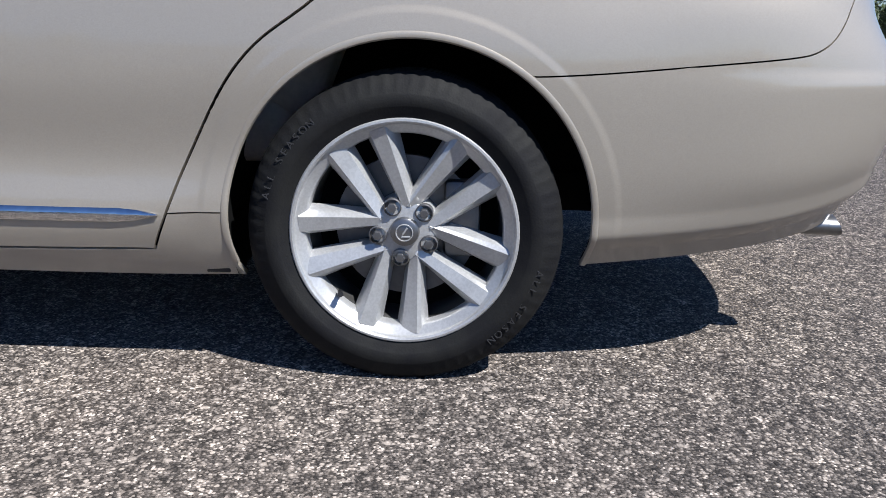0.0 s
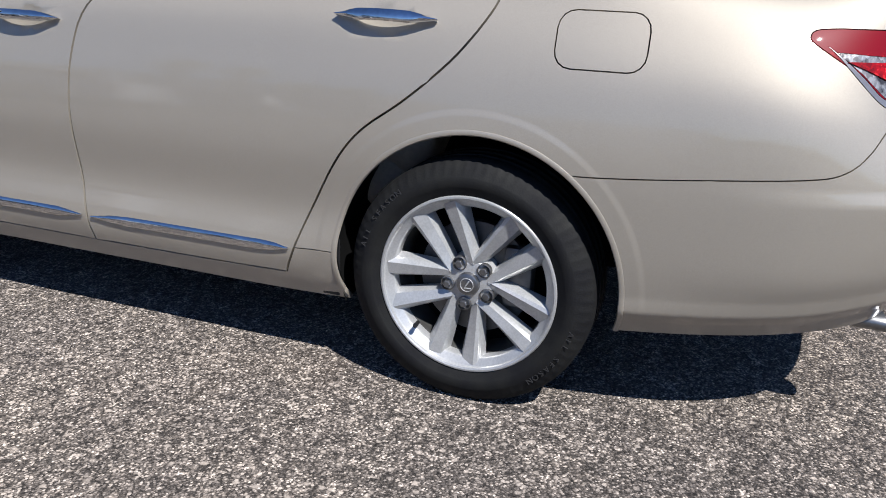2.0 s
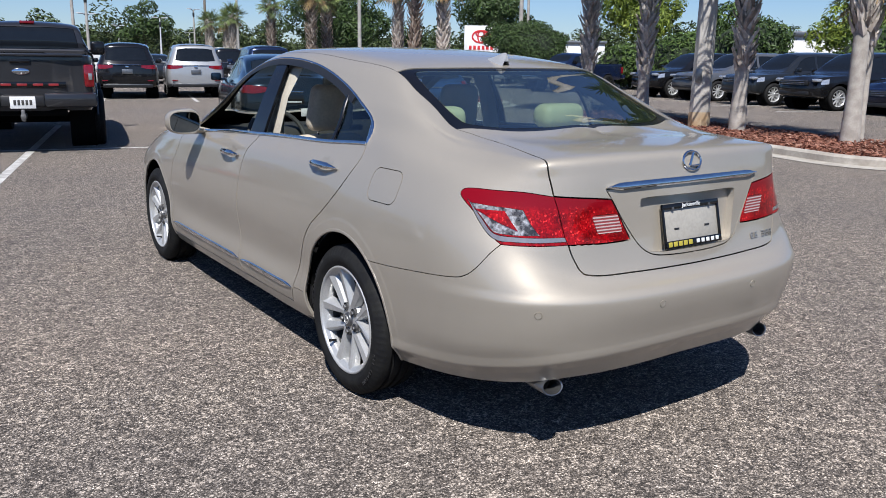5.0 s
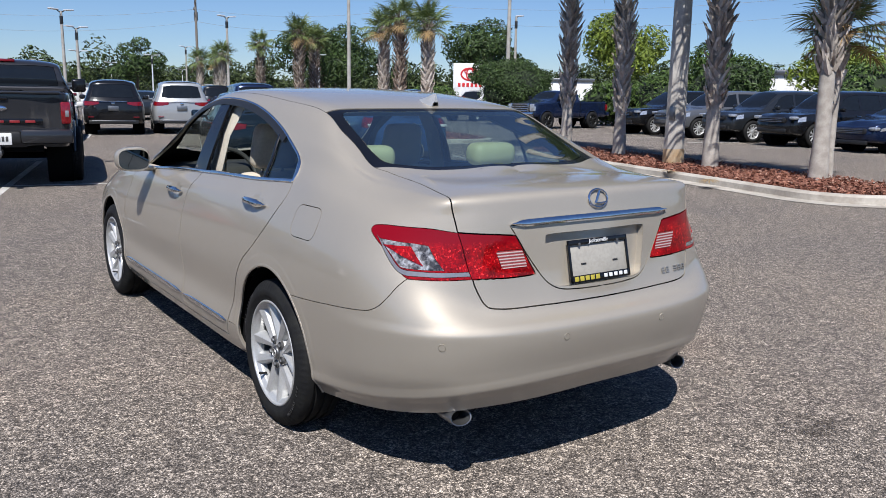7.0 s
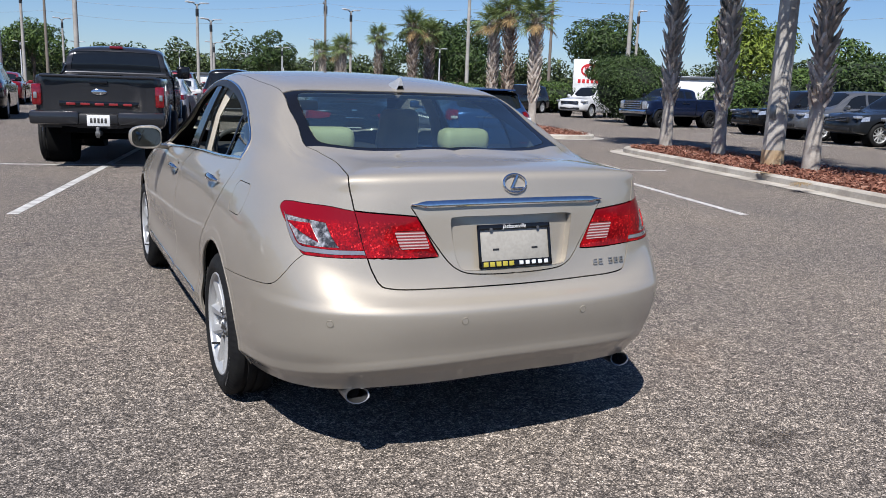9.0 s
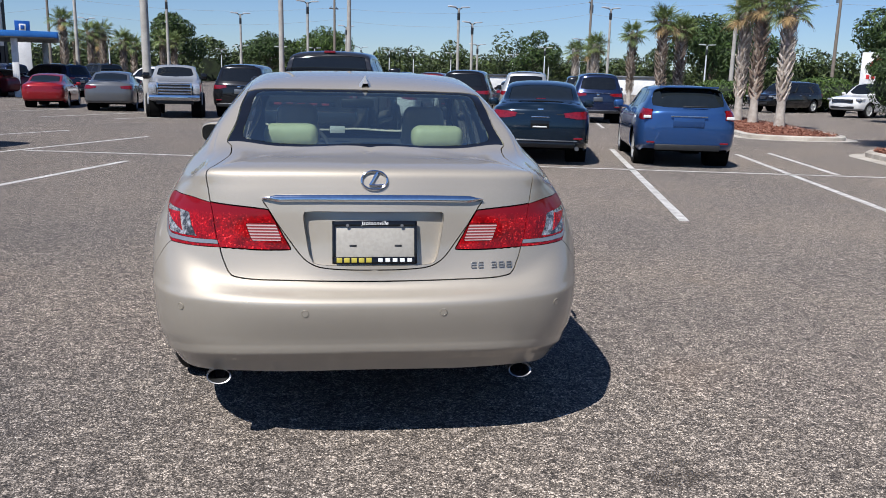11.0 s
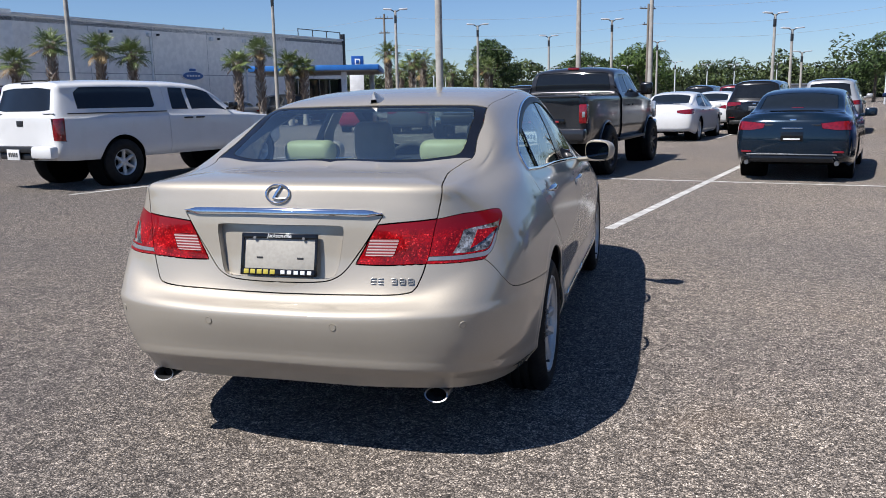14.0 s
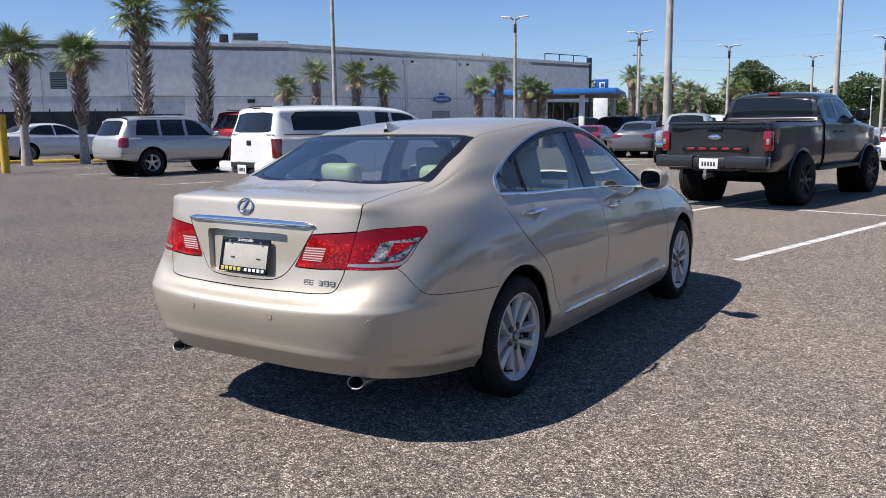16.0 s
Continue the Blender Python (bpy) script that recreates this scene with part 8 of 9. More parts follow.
def far_woods():
    """The ring of far trees that closes the place."""
    rng = np.random.default_rng(11)
    Vs, Fs, n = [], [], 0
    for k in range(210):
        a = 2 * math.pi * k / 210 + rng.uniform(-.012, .012)
        R = rng.uniform(118, 150)
        x, y = R * math.sin(a), 10 + R * math.cos(a)
        h = rng.uniform(5.6, 8.6) * (1.25 if k % 7 == 0 else 1)
        w = rng.uniform(3.5, 6.0)
        B = [((x + rng.normal(0, w * .45), y + rng.normal(0, w * .45), h * rng.uniform(.30, .78)), (w * rng.uniform(.35, .6),) * 2 + (h * rng.uniform(.16, .26),)) for _ in range(8)]
        V, F = leaf_cloud(B, 1150, .34, rng, 1.0)
        V[:, 2] = np.maximum(V[:, 2], 0)
        Vs.append(V)
        Fs.append(F + n)
        n += len(V)
    # far leaves, then a dark ring that paints the shade behind them
    tagged(raw_mesh("far_woods", np.concatenate(Vs), np.concatenate(Fs), M["leaf_far"]), "dark green woods along the skyline", "woods", kind="stuff")
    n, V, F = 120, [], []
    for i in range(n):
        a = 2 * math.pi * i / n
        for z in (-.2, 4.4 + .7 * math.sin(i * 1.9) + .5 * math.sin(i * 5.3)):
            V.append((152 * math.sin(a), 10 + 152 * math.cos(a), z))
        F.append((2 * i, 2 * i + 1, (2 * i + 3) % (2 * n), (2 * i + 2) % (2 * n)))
    tagged(raw_mesh("far_shade_ring", V, F, M["leaf_shade"]), "dark ring painting the shade behind the far trees", "woods", kind="stuff")


far_woods()

# ---- building ----
M["stucco"] = simple("grey_stucco", (0.91, 0.875, 0.815), (0.88, 0.842, 0.78), rough=0.85, scale=.3)
M["stucco_low"] = simple("shade_grey_panel", (0.38, 0.375, 0.36), rough=0.7, scale=1.0)
M["cap"] = simple("white_coping", (0.82, 0.82, 0.80), rough=0.5, scale=2)
M["fascia_blue"] = simple("blue_fascia", (0.035, 0.19, 0.56), (0.03, 0.16, 0.48), rough=0.35, scale=2)
M["sign_blue"] = simple("sign_blue", (0.015, 0.10, 0.42), rough=0.3, scale=2)
M["oval_blue"] = simple("oval_blue", (0.08, 0.18, 0.42), rough=0.4, scale=3)
M["sign_white"] = simple("sign_white", (0.84, 0.84, 0.83), rough=0.4, scale=2)
M["sign_red"] = simple("sign_red", (0.62, 0.03, 0.035), rough=0.4, scale=3)
M["pole"] = simple("pole_concrete", (0.42, 0.40, 0.365), (0.31, 0.29, 0.26), rough=0.85, scale=2.2, bmp=0.3, bscale=50)
M["pole_near"] = simple("near_pole_concrete", (0.50, 0.47, 0.42), (0.36, 0.33, 0.29), rough=0.85, scale=2.6, bmp=0.5, bscale=60)
M["wood_pole"] = simple("pole_wood", (0.20, 0.17, 0.14), rough=0.9, scale=4, bmp=0.5)
M["lamp_head"] = simple("lamp_head", (0.74, 0.75, 0.76), rough=0.4, metal=0.2)
M["fence"] = simple("fence_mesh", (0.022, 0.024, 0.027), rough=0.7, scale=3)
M["yellow_paint"] = simple("kerb_yellow", (0.62, 0.40, 0.03), (0.46, 0.30, 0.04), rough=0.75, scale=4, bmp=0.3)
M["dark_metal"] = simple("dark_metal", (0.04, 0.042, 0.045), rough=0.5, metal=0.4)
M["cable"] = simple("cable", (0.30, 0.31, 0.32), rough=0.6)

CORNER = Vector((-36.9, 38.5, 0))
WAY_R = (Vector((-28.2, 70.1, 0)) - CORNER).normalized()
WAY_L = (Vector((-52.0, 21.0, 0)) - CORNER).normalized()


def wall_box(name, s0, s1, z0, z1, proud, depth, mat, parent, way, label="", bev=.0):
    """A block on a wall face: s along the face from the corner, proud metres outward."""
    out = Vector((way.y, -way.x, 0)) if way is WAY_R else Vector((-way.y, way.x, 0))
    c = CORNER + way * ((s0 + s1) / 2) + out * (proud - depth / 2) + Vector((0, 0, (z0 + z1) / 2))
    rot = Matrix(((way.x, out.x, 0), (way.y, out.y, 0), (0, 0, 1)))
    bm = bmesh.new()
    box_bm(bm, (0, 0, 0), (abs(s1 - s0), depth, z1 - z0), bev)
    bmesh.ops.transform(bm, matrix=Matrix.Translation(c) @ rot.to_4x4(), verts=bm.verts)
    bmesh.ops.recalc_face_normals(bm, faces=bm.faces)
    return part(name, bm, mat, parent, label)


def building():
    root = empty("dealer_building", "long pale grey single-storey building with a white roof edge", "building")
    H, LR, LL = 6.83, 32.8, 60.0
    # walls with openings: louvre window and roller door on one face
    wall_box("wall", 0.0, 7.0, 0, H, 0, .4, M["stucco"], root, WAY_L)
    wall_box("wall", 7.0, 11.0, 3.6, H, 0, .4, M["stucco"], root, WAY_L)
    wall_box("wall", 11.0, 14.1, 0, H, 0, .4, M["stucco"], root, WAY_L)
    wall_box("wall", 14.1, 15.1, 0, 4.0, 0, .4, M["stucco"], root, WAY_L)
    wall_box("wall", 14.1, 15.1, 5.05, H, 0, .4, M["stucco"], root, WAY_L)
    wall_box("wall", 15.1, LL, 0, H, 0, .4, M["stucco"], root, WAY_L)
    wall_box("wall", 0, LR - 8.2, 0, H, 0, .4, M["stucco"], root, WAY_R)
    wall_box("wall", LR - 8.2, LR, 3.4, H, 0, .4, M["stucco"], root, WAY_R)
    wall_box("wall", LR - .6, LR, 0, 3.4, 0, .4, M["dark_metal"], root, WAY_R)
    door = wall_box("roller_door", 7.0, 11.0, 0, 3.6, -.15, .12, M["cap"], root, WAY_L, "white roller door")
    for k in range(14):
        wall_box("door_slat", 7.02, 10.98, .02 + .255 * k, .25 + .255 * k, -.135, .02, M["cap"], door, WAY_L)
    lou = wall_box("louvre_window", 14.1, 15.1, 4.0, 5.05, -.2, .05, M["dark_metal"], root, WAY_L, "grey louvred vent")
    for k in range(7):
        wall_box("louvre", 14.12, 15.08, 4.04 + .145 * k, 4.13 + .145 * k, -.04, .09, M["alloy_grey"], lou, WAY_L)
    for way, L in ((WAY_L, LL), (WAY_R, LR)):
        wall_box("roof_coping", 0, L, H, H + .14, .06, .55, M["cap"], root, way, "white roof edge coping")
        wall_box("panel_joint", 0, L if way is WAY_L else LR - 8.2, 3.505, 3.545, .012, .012, M["stucco_low"], root, way)
        for k in range(1, int(L / 5.2)):
            if way is WAY_L or k * 5.2 < 24:
                wall_box("panel_joint", k * 5.2, k * 5.2 + .025, .02, H - .02, .008, .008, M["stucco_low"], root, way)
    # raised parapet corner
    wall_box("parapet", .0, 3.8, H + .14, H + .30, .03, .4, M["cap"], root, WAY_L)
    # roof slab
    a, b, c = CORNER, CORNER + WAY_R * LR, CORNER + WAY_L * LL
    d = b + WAY_L * LL
    V = [(*p.xy, z) for z in (H - .35, H - .1) for p in (a, b, d, c)]
    mesh_ob("roof", V, [(0, 1, 2, 3), (4, 7, 6, 5), (0, 4, 5, 1), (1, 5, 6, 2), (2, 6, 7, 3), (3, 7, 4, 0)], M["stucco_low"], root)
    V = [(*p.xy, z) for z in (0, H - .1) for p in (b, d, c)]
    mesh_ob("back_wall", V, [(0, 1, 4, 3), (1, 2, 5, 4)], M["stucco"], root)
    # wall lamps with downpipes
    for k, s in enumerate((6.1, 10.05, 15.95, 19.5)):
        wall_box("wall_lamp", s - .12, s + .12, 6.05, 6.32, .28, .28, M["lamp_head"], root, WAY_R, "small white wall lamp", .03)
        wall_box("wall_camera", s + .75, s + .90, 6.15, 6.30, .22, .22, M["dark_metal"], root, WAY_R, "", .03)
        if k != 2:
            wall_box("downpipe", s + .10, s + .20, .05, 6.1, .12, .10, M["cap"], root, WAY_R)
    wall_box("vent", 2.4, 2.9, 3.1, 3.35, .06, .06, M["dark_metal"], root, WAY_L, "", .01)
    # entrance: glazing behind the canopy
    for k in range(5):
        s = LR - 8.2 + .05 + 1.5 * k
        wall_box("glazing", s + .05, s + 1.42, .1, 3.35, -.15, .03, M["tinted"], root, WAY_R, "dark entrance glazing")
        wall_box("mullion", s - .04, s + .05, 0, 3.4, -.08, .12, M["alloy_grey"], root, WAY_R)
    # door with a frame beneath the oval sign
    wall_box("side_door", 12.9, 14.8, .02, 2.6, .03, .03, M["stucco_low"], root, WAY_R, "grey double door", .01)
    # roof frame at the far end
    for s in (26.5, 28.5, 30.5, 32.5):
        wall_box("roof_post", s, s + .06, H, H + .75, -.1, .06, M["dark_metal"], root, WAY_R)
    wall_box("roof_rail", 26.5, 32.56, H + .70, H + .76, -.1, .06, M["dark_metal"], root, WAY_R)
    wall_box("end_post", LR - .1, LR + .25, 0, H + .6, .05, .35, M["dark_metal"], root, WAY_R)
    return root


# the building group stands this much nearer than its drawing
NEARER = Matrix.Translation((2.2, -3.7, 0)) @ Matrix.Diagonal((.88, .88, .905, 1)) @ Matrix.Translation((-2.2, 3.7, 0))
building().matrix_world = NEARER


def rounded_disc(name, way, s, z, a, b, proud, depth, mat, parent, label=""):
    out = Vector((way.y, -way.x, 0))
    c = CORNER + way * s + out * proud + Vector((0, 0, z))
    bm = bmesh.new()
    ring0 = [bm.verts.new(c + way * (a * math.cos(t)) + Vector((0, 0, b * math.sin(t)))) for t in np.linspace(0, 2 * math.pi, 40, endpoint=False)]
    ring1 = [bm.verts.new(v.co + out * depth) for v in ring0]
    for k in range(40):
        bm.faces.new((ring0[k], ring0[(k + 1) % 40], ring1[(k + 1) % 40], ring1[k]))
    bm.faces.new(ring1)
    bmesh.ops.recalc_face_normals(bm, faces=bm.faces)
    return part(name, bm, mat, parent, label)


oval = empty("wall_sign", "small blue oval sign on the grey wall", "sign")
rounded_disc("sign_border", WAY_R, 13.9, 3.46, 1.05, .34, .02, .08, M["sign_white"], oval)
rounded_disc("sign_face", WAY_R, 13.9, 3.46, .97, .28, .06, .08, M["oval_blue"], oval)
for k in range(5):
    wall_box("sign_bar", 13.25 + .28 * k, 13.42 + .28 * k, 3.40, 3.52, .15, .02, M["sign_white"], oval, WAY_R)
wall_box("sign_crest", 13.6, 14.2, 3.78, 3.98, .12, .08, M["oval_blue"], oval, WAY_R, "", .04)
oval.matrix_world = NEARER

# rooftop unit
unit = empty("rooftop_unit", "grey air handling unit on the roof", "roof unit")
wall_box("cabinet", 1.9, 3.6, 6.75, 7.75, -1.2, 1.6, M["alloy_grey"], unit, WAY_L, "", .03)
for k in range(6):
    wall_box("vent_slat", 1.95, 3.55, 6.95 + .12 * k, 7.02 + .12 * k, -1.16, .06, M["dark_metal"], unit, WAY_L)
wall_box("duct", 3.9, 4.5, 6.75, 7.65, -1.4, 1.0, M["dark_metal"], unit, WAY_L, "", .03)
unit.matrix_world = NEARER


def canopy():
    """Blue-edged canopy on white columns over the forecourt."""
    root = empty("entrance_canopy", "flat entrance canopy with a bright blue edge on columns", "canopy")
    p0, p1 = Vector((-21.7, 39.4, 0)), Vector((-14.6, 41.6, 0))
    d = (p1 - p0).normalized()
    s = Vector((-d.y, d.x, 0))
    rot = Matrix(((d.x, s.x, 0), (d.y, s.y, 0), (0, 0, 1))).to_4x4()
    L, W = (p1 - p0).length, 8.5

    def slab(name, x0, x1, y0, y1, z0, z1, mat, lab="", bev=.02):
        bm = bmesh.new()
        box_bm(bm, ((x0 + x1) / 2, (y0 + y1) / 2, (z0 + z1) / 2), (x1 - x0, y1 - y0, z1 - z0), bev)
        bmesh.ops.transform(bm, matrix=Matrix.Translation(p0) @ rot, verts=bm.verts)
        return part(name, bm, mat, root, lab)
    slab("soffit", 0, L - .1, .1, W, 3.02, 3.10, M["stucco_low"])
    slab("fascia", 0, L, -.06, .09, 3.06, 3.36, M["fascia_blue"], "bright blue fascia")
    slab("fascia", L - .1, L + .05, .1, W, 3.06, 3.36, M["fascia_blue"], "bright blue fascia")
    slab("deck", 0, L - .12, .11, W, 3.14, 3.32, M["cap"])
    for x in (.6, 3.2, 5.4):
        slab("column", x - .16, x + .16, .5, .82, 0, 3.0, M["sign_white"], "white square column")
    slab("column", L - .9, L - .58, W - .9, W - .58, 0, 3.0, M["sign_white"], "white square column")
    return root


canopy()
pyl = empty("sign_pylon", "blue sign box on a white pylon beside the canopy", "sign")
PYL = pose(-22.0, 57.5, 0, 0, 0, 20)
for nm, c, sz, mat in (("pillar", (0, 0, 1.75), (1.1, .5, 3.5), M["sign_white"]), ("sign_box", (.1, -.05, 4.25), (.95, .5, .92), M["sign_blue"]),
                       ("sign_mark", (.1, -.31, 4.27), (.42, .04, .46), M["sign_white"]), ("sign_mark", (.1, -.34, 4.27), (.24, .04, .28), M["sign_blue"])):
    bm = bmesh.new()
    box_bm(bm, c, sz, .03)
    bmesh.ops.transform(bm, matrix=PYL, verts=bm.verts)
    part(nm, bm, mat, pyl)

# dark screened fence by the roller door
fence = empty("screen_fence", "dark screened yard fence before the grey wall", "fence")
for k in range(7):
    wall_box("fence_panel", 9.6 + 1.25 * k, 10.8 + 1.25 * k, .1, 2.55, 4.2, .05, M["fence"], fence, WAY_L)
    wall_box("fence_post", 10.8 + 1.25 * k, 10.86 + 1.25 * k, 0, 2.7, 4.22, .06, M["dark_metal"], fence, WAY_L)
fence.matrix_world = NEARER

# yellow kerb and post
for k in range(5):
    a, b = Vector((-34.2 + 1.9 * k, 11.8 + 1.85 * k, 0)), Vector((-32.4 + 1.9 * k, 13.55 + 1.85 * k, 0))
    bm = bmesh.new()
    m = (a + b) / 2
    box_bm(bm, (m.x, m.y, .07), ((b - a).length - .03, .16, .14), .03, None)
    bmesh.ops.rotate(bm, cent=(m.x, m.y, 0), matrix=Matrix.Rotation(math.atan2(b.y - a.y, b.x - a.x), 3, "Z"), verts=bm.verts)
    tagged(part("yellow_kerb", bm, M["yellow_paint"]), "yellow painted concrete wheel stop", "kerb", "yellow kerbs")
bm = bmesh.new()
cylinder(bm, (-23.6, 10.9, 0), (-23.6, 10.9, 1.9), .13, .13, 20)
tagged(part("bollard", bm, M["yellow_paint"]), "tall yellow steel bollard by the palms", "bollard")


# ---- poles ----
def light_pole(x, y, h=9.0, heads=2, r=.14, mat=None, turn=20, name="street_lamp", label="tall concrete pole with two flat white lamp heads"):
    root = empty(name, label, "lamp post", pose(x, y, 0, 0, 0, turn), "light poles")
    bm = bmesh.new()
    cylinder(bm, (0, 0, -.05), (0, 0, h), r, r * .62, 14)
    part("pole", bm, mat or M["pole"], root)
    arms = ((-1, 1) if heads == 2 else (1,))
    for sx in arms:
        bm = bmesh.new()
        cylinder(bm, (0, 0, h - .12), (sx * .26, 0, h + .04), .035, .03, 8)
        part("arm", bm, M["dark_metal"], root)
        bm = bmesh.new()
        box_bm(bm, (sx * .50, 0, h + .08), (.56, .36, .08), .03, Matrix.Rotation(radians(-4 * sx), 3, "Y"))
        part("lamp_head", bm, M["lamp_head"], root, "flat white lamp head")
    bm = bmesh.new()
    box_bm(bm, (0, 0, h - .55), (.16, .16, .5), .02)
    part("junction_box", bm, M["dark_metal"], root)
    return root


for x, y, h in ((-19.6, 38.65, 7.3), (-15.3, 47.2, 6.9), (-11.6, 54.6, 6.4), (-8.0, 65.5, 6.2), (-2.3, 56.1, 6.5), (8.0, 53, 6.2), (9.6, 57, 5.5), (20.2, 57.5, 6.9), (12.2, 70, 4.5), (0.6, 78, 6.2), (-24, 80, 6.3), (28, 92, 6.4)):
    light_pole(x, y, h, 2, .12)
light_pole(34.6, 41.2, 6.8, 1, .12)
for x, y, h in ((-6.93, 26.83, 10.6), (-3.2, 42, 10.6), (.5, 48, 8.8), (-29.6, 34.5, 9.6), (27.5, 52, 10.6), (33.0, 40.0, 10.6)):
    light_pole(x, y, h, 2, .16)
# low twin-headed posts
for x, y in ((-25.5, 98), (-17, 120), (-3.2, 104), (6.6, 108), (15, 108.5), (23.7, 109), (40, 132), (32.4, 67), (-23.4, 85), (-7.4, 103), (21.4, 82), (2.5, 96), (10.2, 112), (-12.5, 104), (-21.5, 106), (27.5, 104)):
    light_pole(x, y, 4.9, 2, .085, M["lamp_head"], 10, "lamp_post", "low pale lamp post with twin flat heads")


# the thick leaning concrete pole on the island
def island_pole():
    root = empty("concrete_pole", "thick weathered concrete light pole with a stained base", "light pole", pose(11.05, 7.72, .10))
    prof = [(.205, 0), (.20, .25), (.195, .6), (.185, 1.6), (.172, 3.2), (.15, 6.0), (.12, 10.0), (.0001, 10.02)]
    part("shaft", lathe(prof, 8, "z"), M["pole_near"], root, "tapered octagonal concrete shaft")
    part("base_stain", lathe([(.211, -.02), (.209, .20), (.205, .34)], 8, "z"), M["rust_stain"], root, "rust-stained collar")
    bm = bmesh.new()
    box_bm(bm, (-.185, -.06, 1.05), (.05, .12, .26), .01)
    part("hand_hole", bm, M["alloy_grey"], root, "grey metal cover plate")
    return root


M["rust_stain"] = simple("rust_stained_concrete", (0.46, 0.36, 0.24), (0.36, 0.24, 0.13), rough=0.9, scale=5, bmp=0.4)
island_pole()


def cable_run(pts, sag=.9, r=.018):
    for a, b in zip(pts, pts[1:]):
        a, b = Vector(a), Vector(b)
        bm = bmesh.new()
        P = [a.lerp(b, t) - Vector((0, 0, 4 * sag * t * (1 - t))) for t in np.linspace(0, 1, 14)]
        sweep(bm, P, [(0, 0, 1)] * len(P), 2 * r, 2 * r, 5)
        tagged(part("overhead_wire", bm, M["cable"]), "thin dark overhead wire between poles", "cable", "overhead wires")


UTIL = [(-62.0, 108, 12.2), (-31.4, 92, 11.4), (-.6, 92.5, 11.2), (28.0, 88, 12.4), (44.0, 66.0, 12.2), (62, 30, 12)]
for k, (x, y, h) in enumerate(UTIL):
    root = empty("utility_pole", "grey wooden utility pole with cross-arms and insulators", "utility pole", pose(x, y, 0, 0, 0, 20 * k))
    bm = bmesh.new()
    cylinder(bm, (0, 0, -.1), (0, 0, h), .17, .11, 10)
    part("pole", bm, M["wood_pole"], root)
    for z in (h - .5, h - 2.2):
        bm = bmesh.new()
        box_bm(bm, (0, .12, z), (2.2 if z > h - 1 else 1.3, .10, .12), .01)
        arm = part("cross_arm", bm, M["wood_pole"], root)
        for sx in (-.95, -.4, .4, .95):
            if z > h - 1 or abs(sx) < .6:
                bm = bmesh.new()
                cylinder(bm, (sx, .12, z + .05), (sx, .12, z + .24), .05, .035, 8)
                part("insulator", bm, M["alloy_grey"], arm)
    if k in (3, 4):
        bm = bmesh.new()
        cylinder(bm, (.3, .05, h - 3.3), (.3, .05, h - 2.4), .22, .22, 14)
        part("transformer", bm, M["alloy_grey"], root, "grey transformer can")
for dz, sag in ((-.3, .8), (-2.1, .9), (-3.4, 1.1)):
    cable_run([(x, y + .1, h + dz) for x, y, h in UTIL], sag, .012)


# ---- sign and low buildings to the right ----
sign = empty("board_sign", "tall white board sign with a red emblem shape", "sign", pose(42.5, 57.0, 0, 0, 0, -37))
for nm, c, sz, mat in (("panel", (0, 0, 2.75), (3.0, .4, 3.1), M["sign_white"]), ("base", (0, 0, .7), (2.4, .5, 1.4), M["alloy_grey"])):
    bm = bmesh.new()
    box_bm(bm, c, sz, .03)
    part(nm, bm, mat, sign)
for a, b, w in ((.78, .52, .10), (.30, .50, .08)):
    bm = bmesh.new()
    sweep(bm, [(a * math.cos(t), -.22, 3.35 + b * math.sin(t)) for t in np.linspace(0, 2 * math.pi, 36, endpoint=False)], [(0, -1, 0)] * 36, w * 1.6, .05, 6, True)
    part("emblem_ring", bm, M["sign_red"], sign, "red oval ring")
bm = bmesh.new()
sweep(bm, [(.46 * math.cos(t), -.22, 3.58 + .22 * math.sin(t)) for t in np.linspace(0, 2 * math.pi, 30, endpoint=False)], [(0, -1, 0)] * 30, .12, .05, 6, True)
part("emblem_ring", bm, M["sign_red"], sign, "red oval ring")
for k in range(6):
    bm = bmesh.new()
    box_bm(bm, (-.95 + .38 * k, -.21, 2.40), (.24, .04, .34), .01)
    part("sign_bar", bm, M["sign_red"], sign, "red bar")

for x, y, w, d, h, rz, lab in ((60, 68, 12, 8, 3.3, -40, "low white flat-roofed building far off"), (48.5, 28.6, 8, 6, 3.2, -55, "low white flat-roofed building behind the trees"), (21, 118, 8, 7, 2.2, 0, "low white flat-roofed building far off"), (40, 108, 8, 8, 2.3, -20, "low white flat-roofed building far off")):
    root = empty("low_building", lab, "building", pose(x, y, 0, 0, 0, rz))
    bm = bmesh.new()
    box_bm(bm, (0, 0, h / 2 - .1), (w, d, h), .04)
    part("wall", bm, M["cap"], root)
    bm = bmesh.new()
    box_bm(bm, (0, 0, h), (w + .4, d + .4, .3), .04)
    part("roof", bm, M["alloy_grey"], root)

# black metal fence behind the row
rail_fence = empty("metal_fence", "low black metal railing behind the parked row", "fence")
f0, f1 = Vector((30.2, 23.0, 0)), Vector((27.6, 4.0, 0))
for z in (.18, 1.18):
    bm = bmesh.new()
    cylinder(bm, f0 + Vector((0, 0, z)), f1 + Vector((0, 0, z)), .022, .022, 6)
    part("rail", bm, M["dark_metal"], rail_fence)
for k in range(65):
    p = f0.lerp(f1, k / 64)
    bm = bmesh.new()
    cylinder(bm, p, p + Vector((0, 0, 1.3 if k % 8 == 0 else 1.18)), .03 if k % 8 == 0 else .011, None, 6)
    part("post" if k % 8 == 0 else "picket", bm, M["dark_metal"], rail_fence)

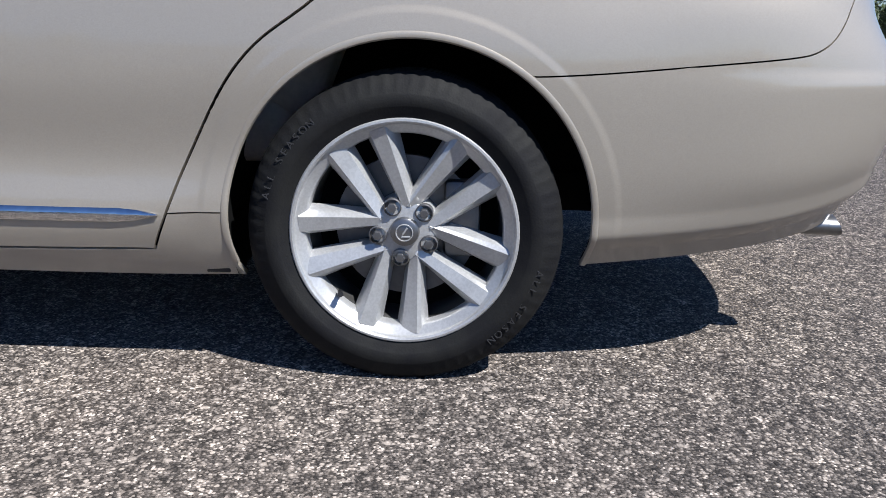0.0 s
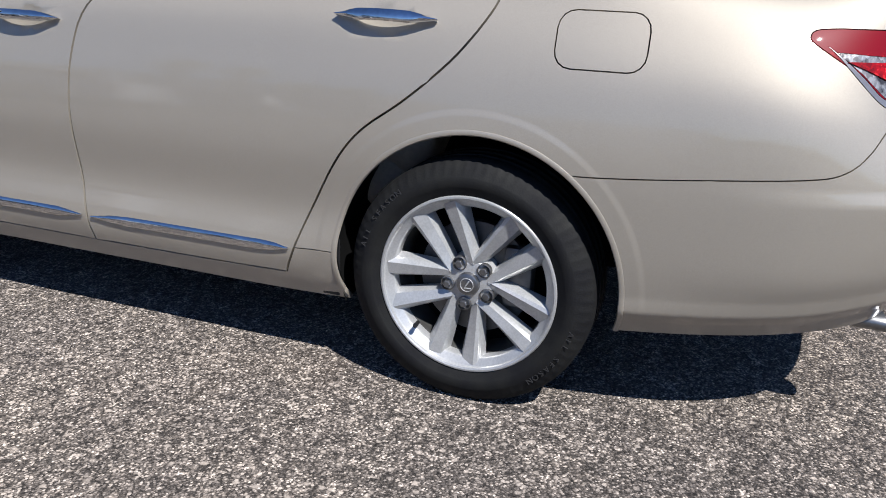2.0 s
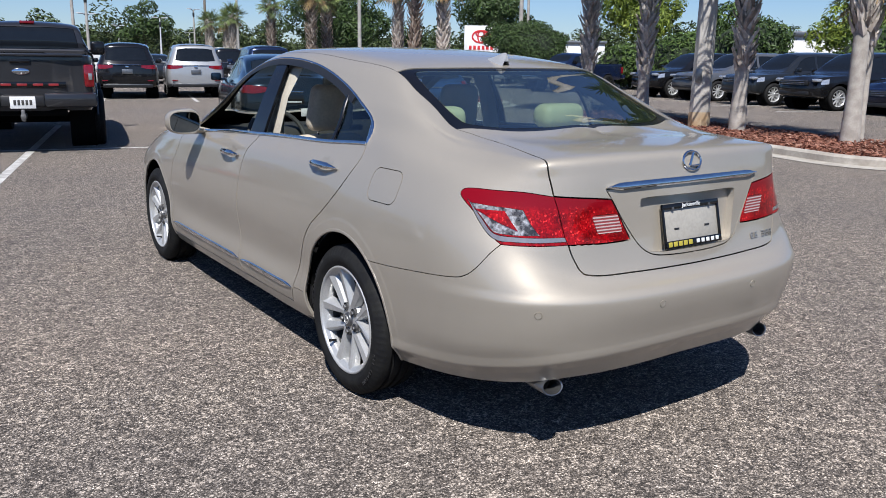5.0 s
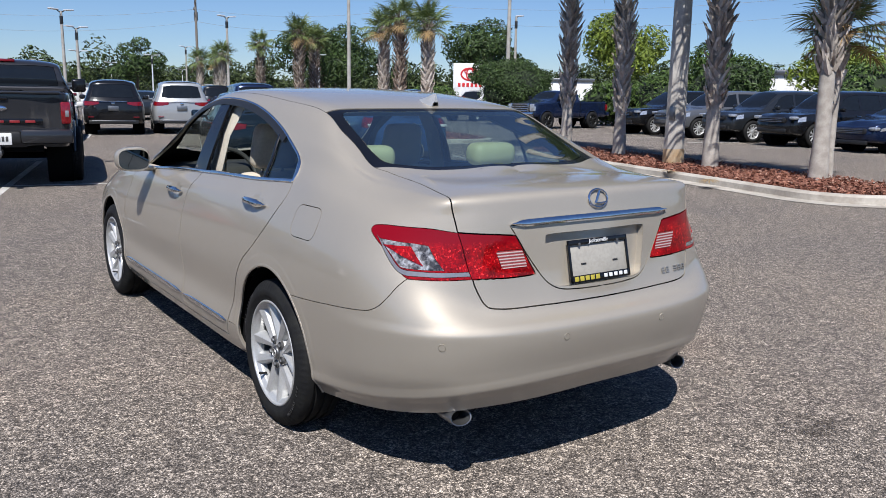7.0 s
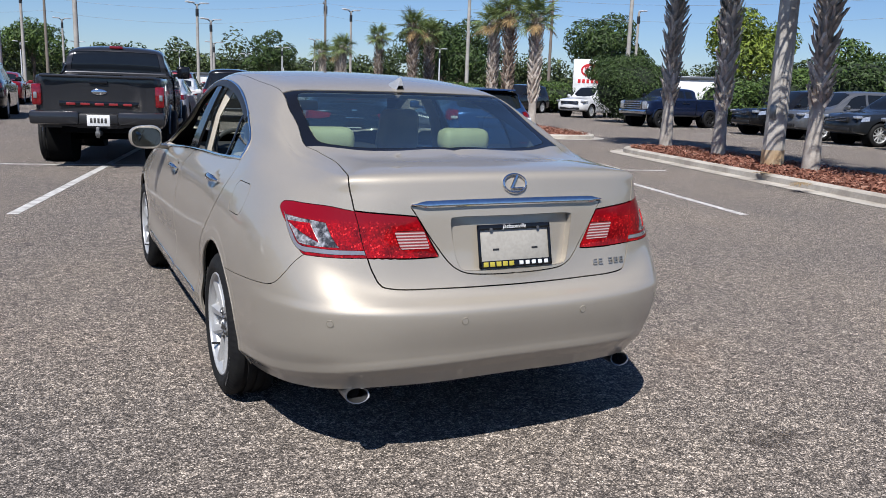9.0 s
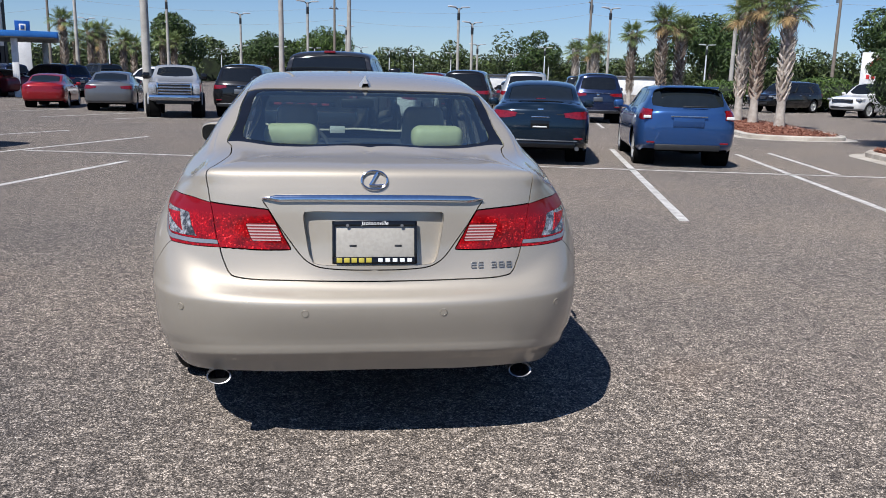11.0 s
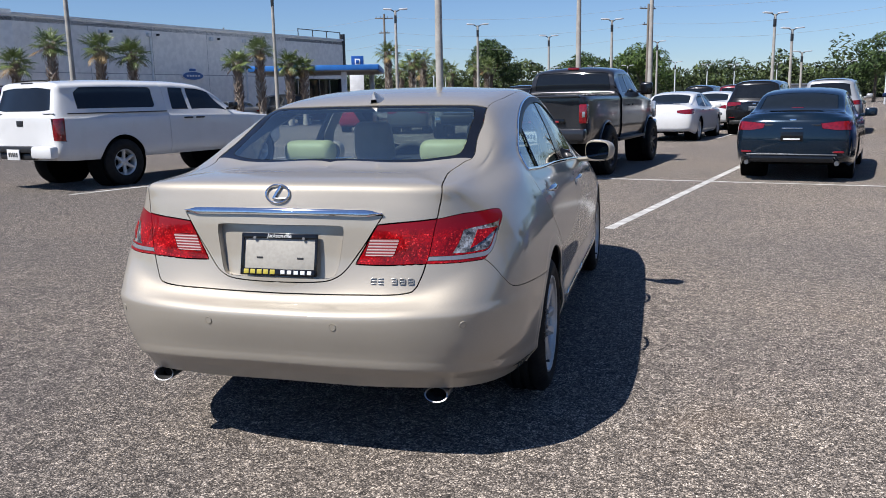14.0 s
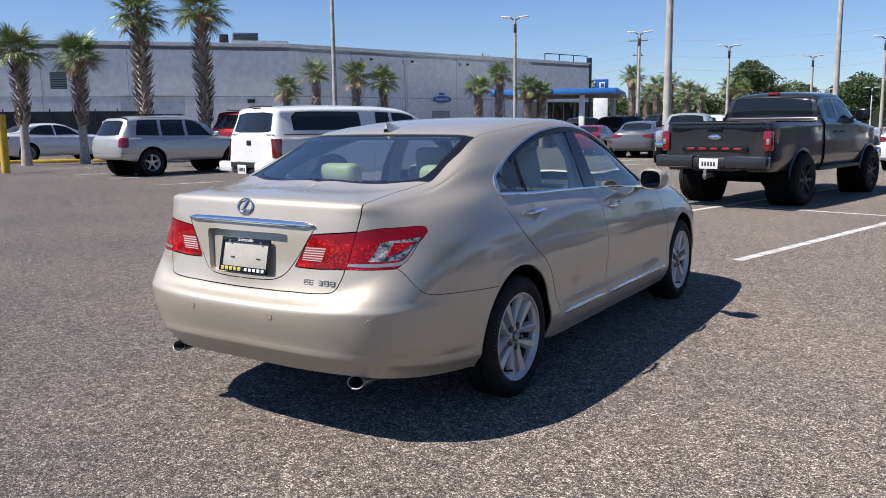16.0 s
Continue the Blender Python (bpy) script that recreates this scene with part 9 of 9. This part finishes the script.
# remaining stall lines
for p0, p1 in (((-11.85, 25.4), (-10.1, 28.2)), ((-9.3, 22.7), (-7.3, 26.3)), ((-7.0, 22.3), (-5.7, 23.9)), ((-14.4, 29.0), (-12.6, 32.6)),
               ((-16.9, 37.7), (-15.0, 37.6)), ((-17.6, 10.5), (-16.9, 12.7)), ((-14.2, 9.4), (-13.6, 11.0)), ((-25.0, 12.8), (-24.1, 14.8)), ((-20.4, 11.2), (-19.6, 14.2)), ((20.6, 17.6), (25.5, 16.4)), ((20.1, 14.6), (25.0, 13.4)), ((19.6, 11.7), (24.5, 10.5)), ((21.0, 20.5), (26.0, 19.3))):
    painted_line(p0, p1, .11)
for k in range(6):
    painted_line(along(3.0 + 2.67 * k - 2.67, 23.6 - .66 * k, 0), along(3.0 + 2.67 * k - 2.67, 23.6 - .66 * k, 4.6))


# oil stain
def stain(x, y, a, b, label):
    V = [(x, y, .003)]
    n = 40
    for k in range(n):
        t = 2 * math.pi * k / n
        q = 1 + .35 * noise.noise(Vector((math.cos(t) * 2, math.sin(t) * 2, x)))
        V.append((x + a * q * math.cos(t), y + b * q * math.sin(t), .003))
    return tagged(mesh_ob("oil_stain", V, [(0, 1 + k, 1 + (k + 1) % n) for k in range(n)], M["oil"]), label, "stain", kind="structure")


def oil_mat():
    m, nt, sh = nodes_of("oil_stain")
    out = nt.nodes["Material Output"]
    tr, mx = nt.nodes.new("ShaderNodeBsdfTransparent"), nt.nodes.new("ShaderNodeMixShader")
    put(sh, Base_Color=(0.03, 0.022, 0.016), Roughness=0.6)
    n1 = tex(nt, "Noise", 16, 6)
    nt.links.new(ramp(nt, n1.outputs[0], (0, 0, 0), (0.45, 0.45, 0.45), 0.36, 0.70), mx.inputs[0])
    nt.links.new(tr.outputs[0], mx.inputs[1])
    nt.links.new(sh.outputs[0], mx.inputs[2])
    nt.links.new(mx.outputs[0], out.inputs[0])
    return m


M["oil"] = oil_mat()
stain(1.10, -1.33, .16, .11, "small dark oil stain on the asphalt")
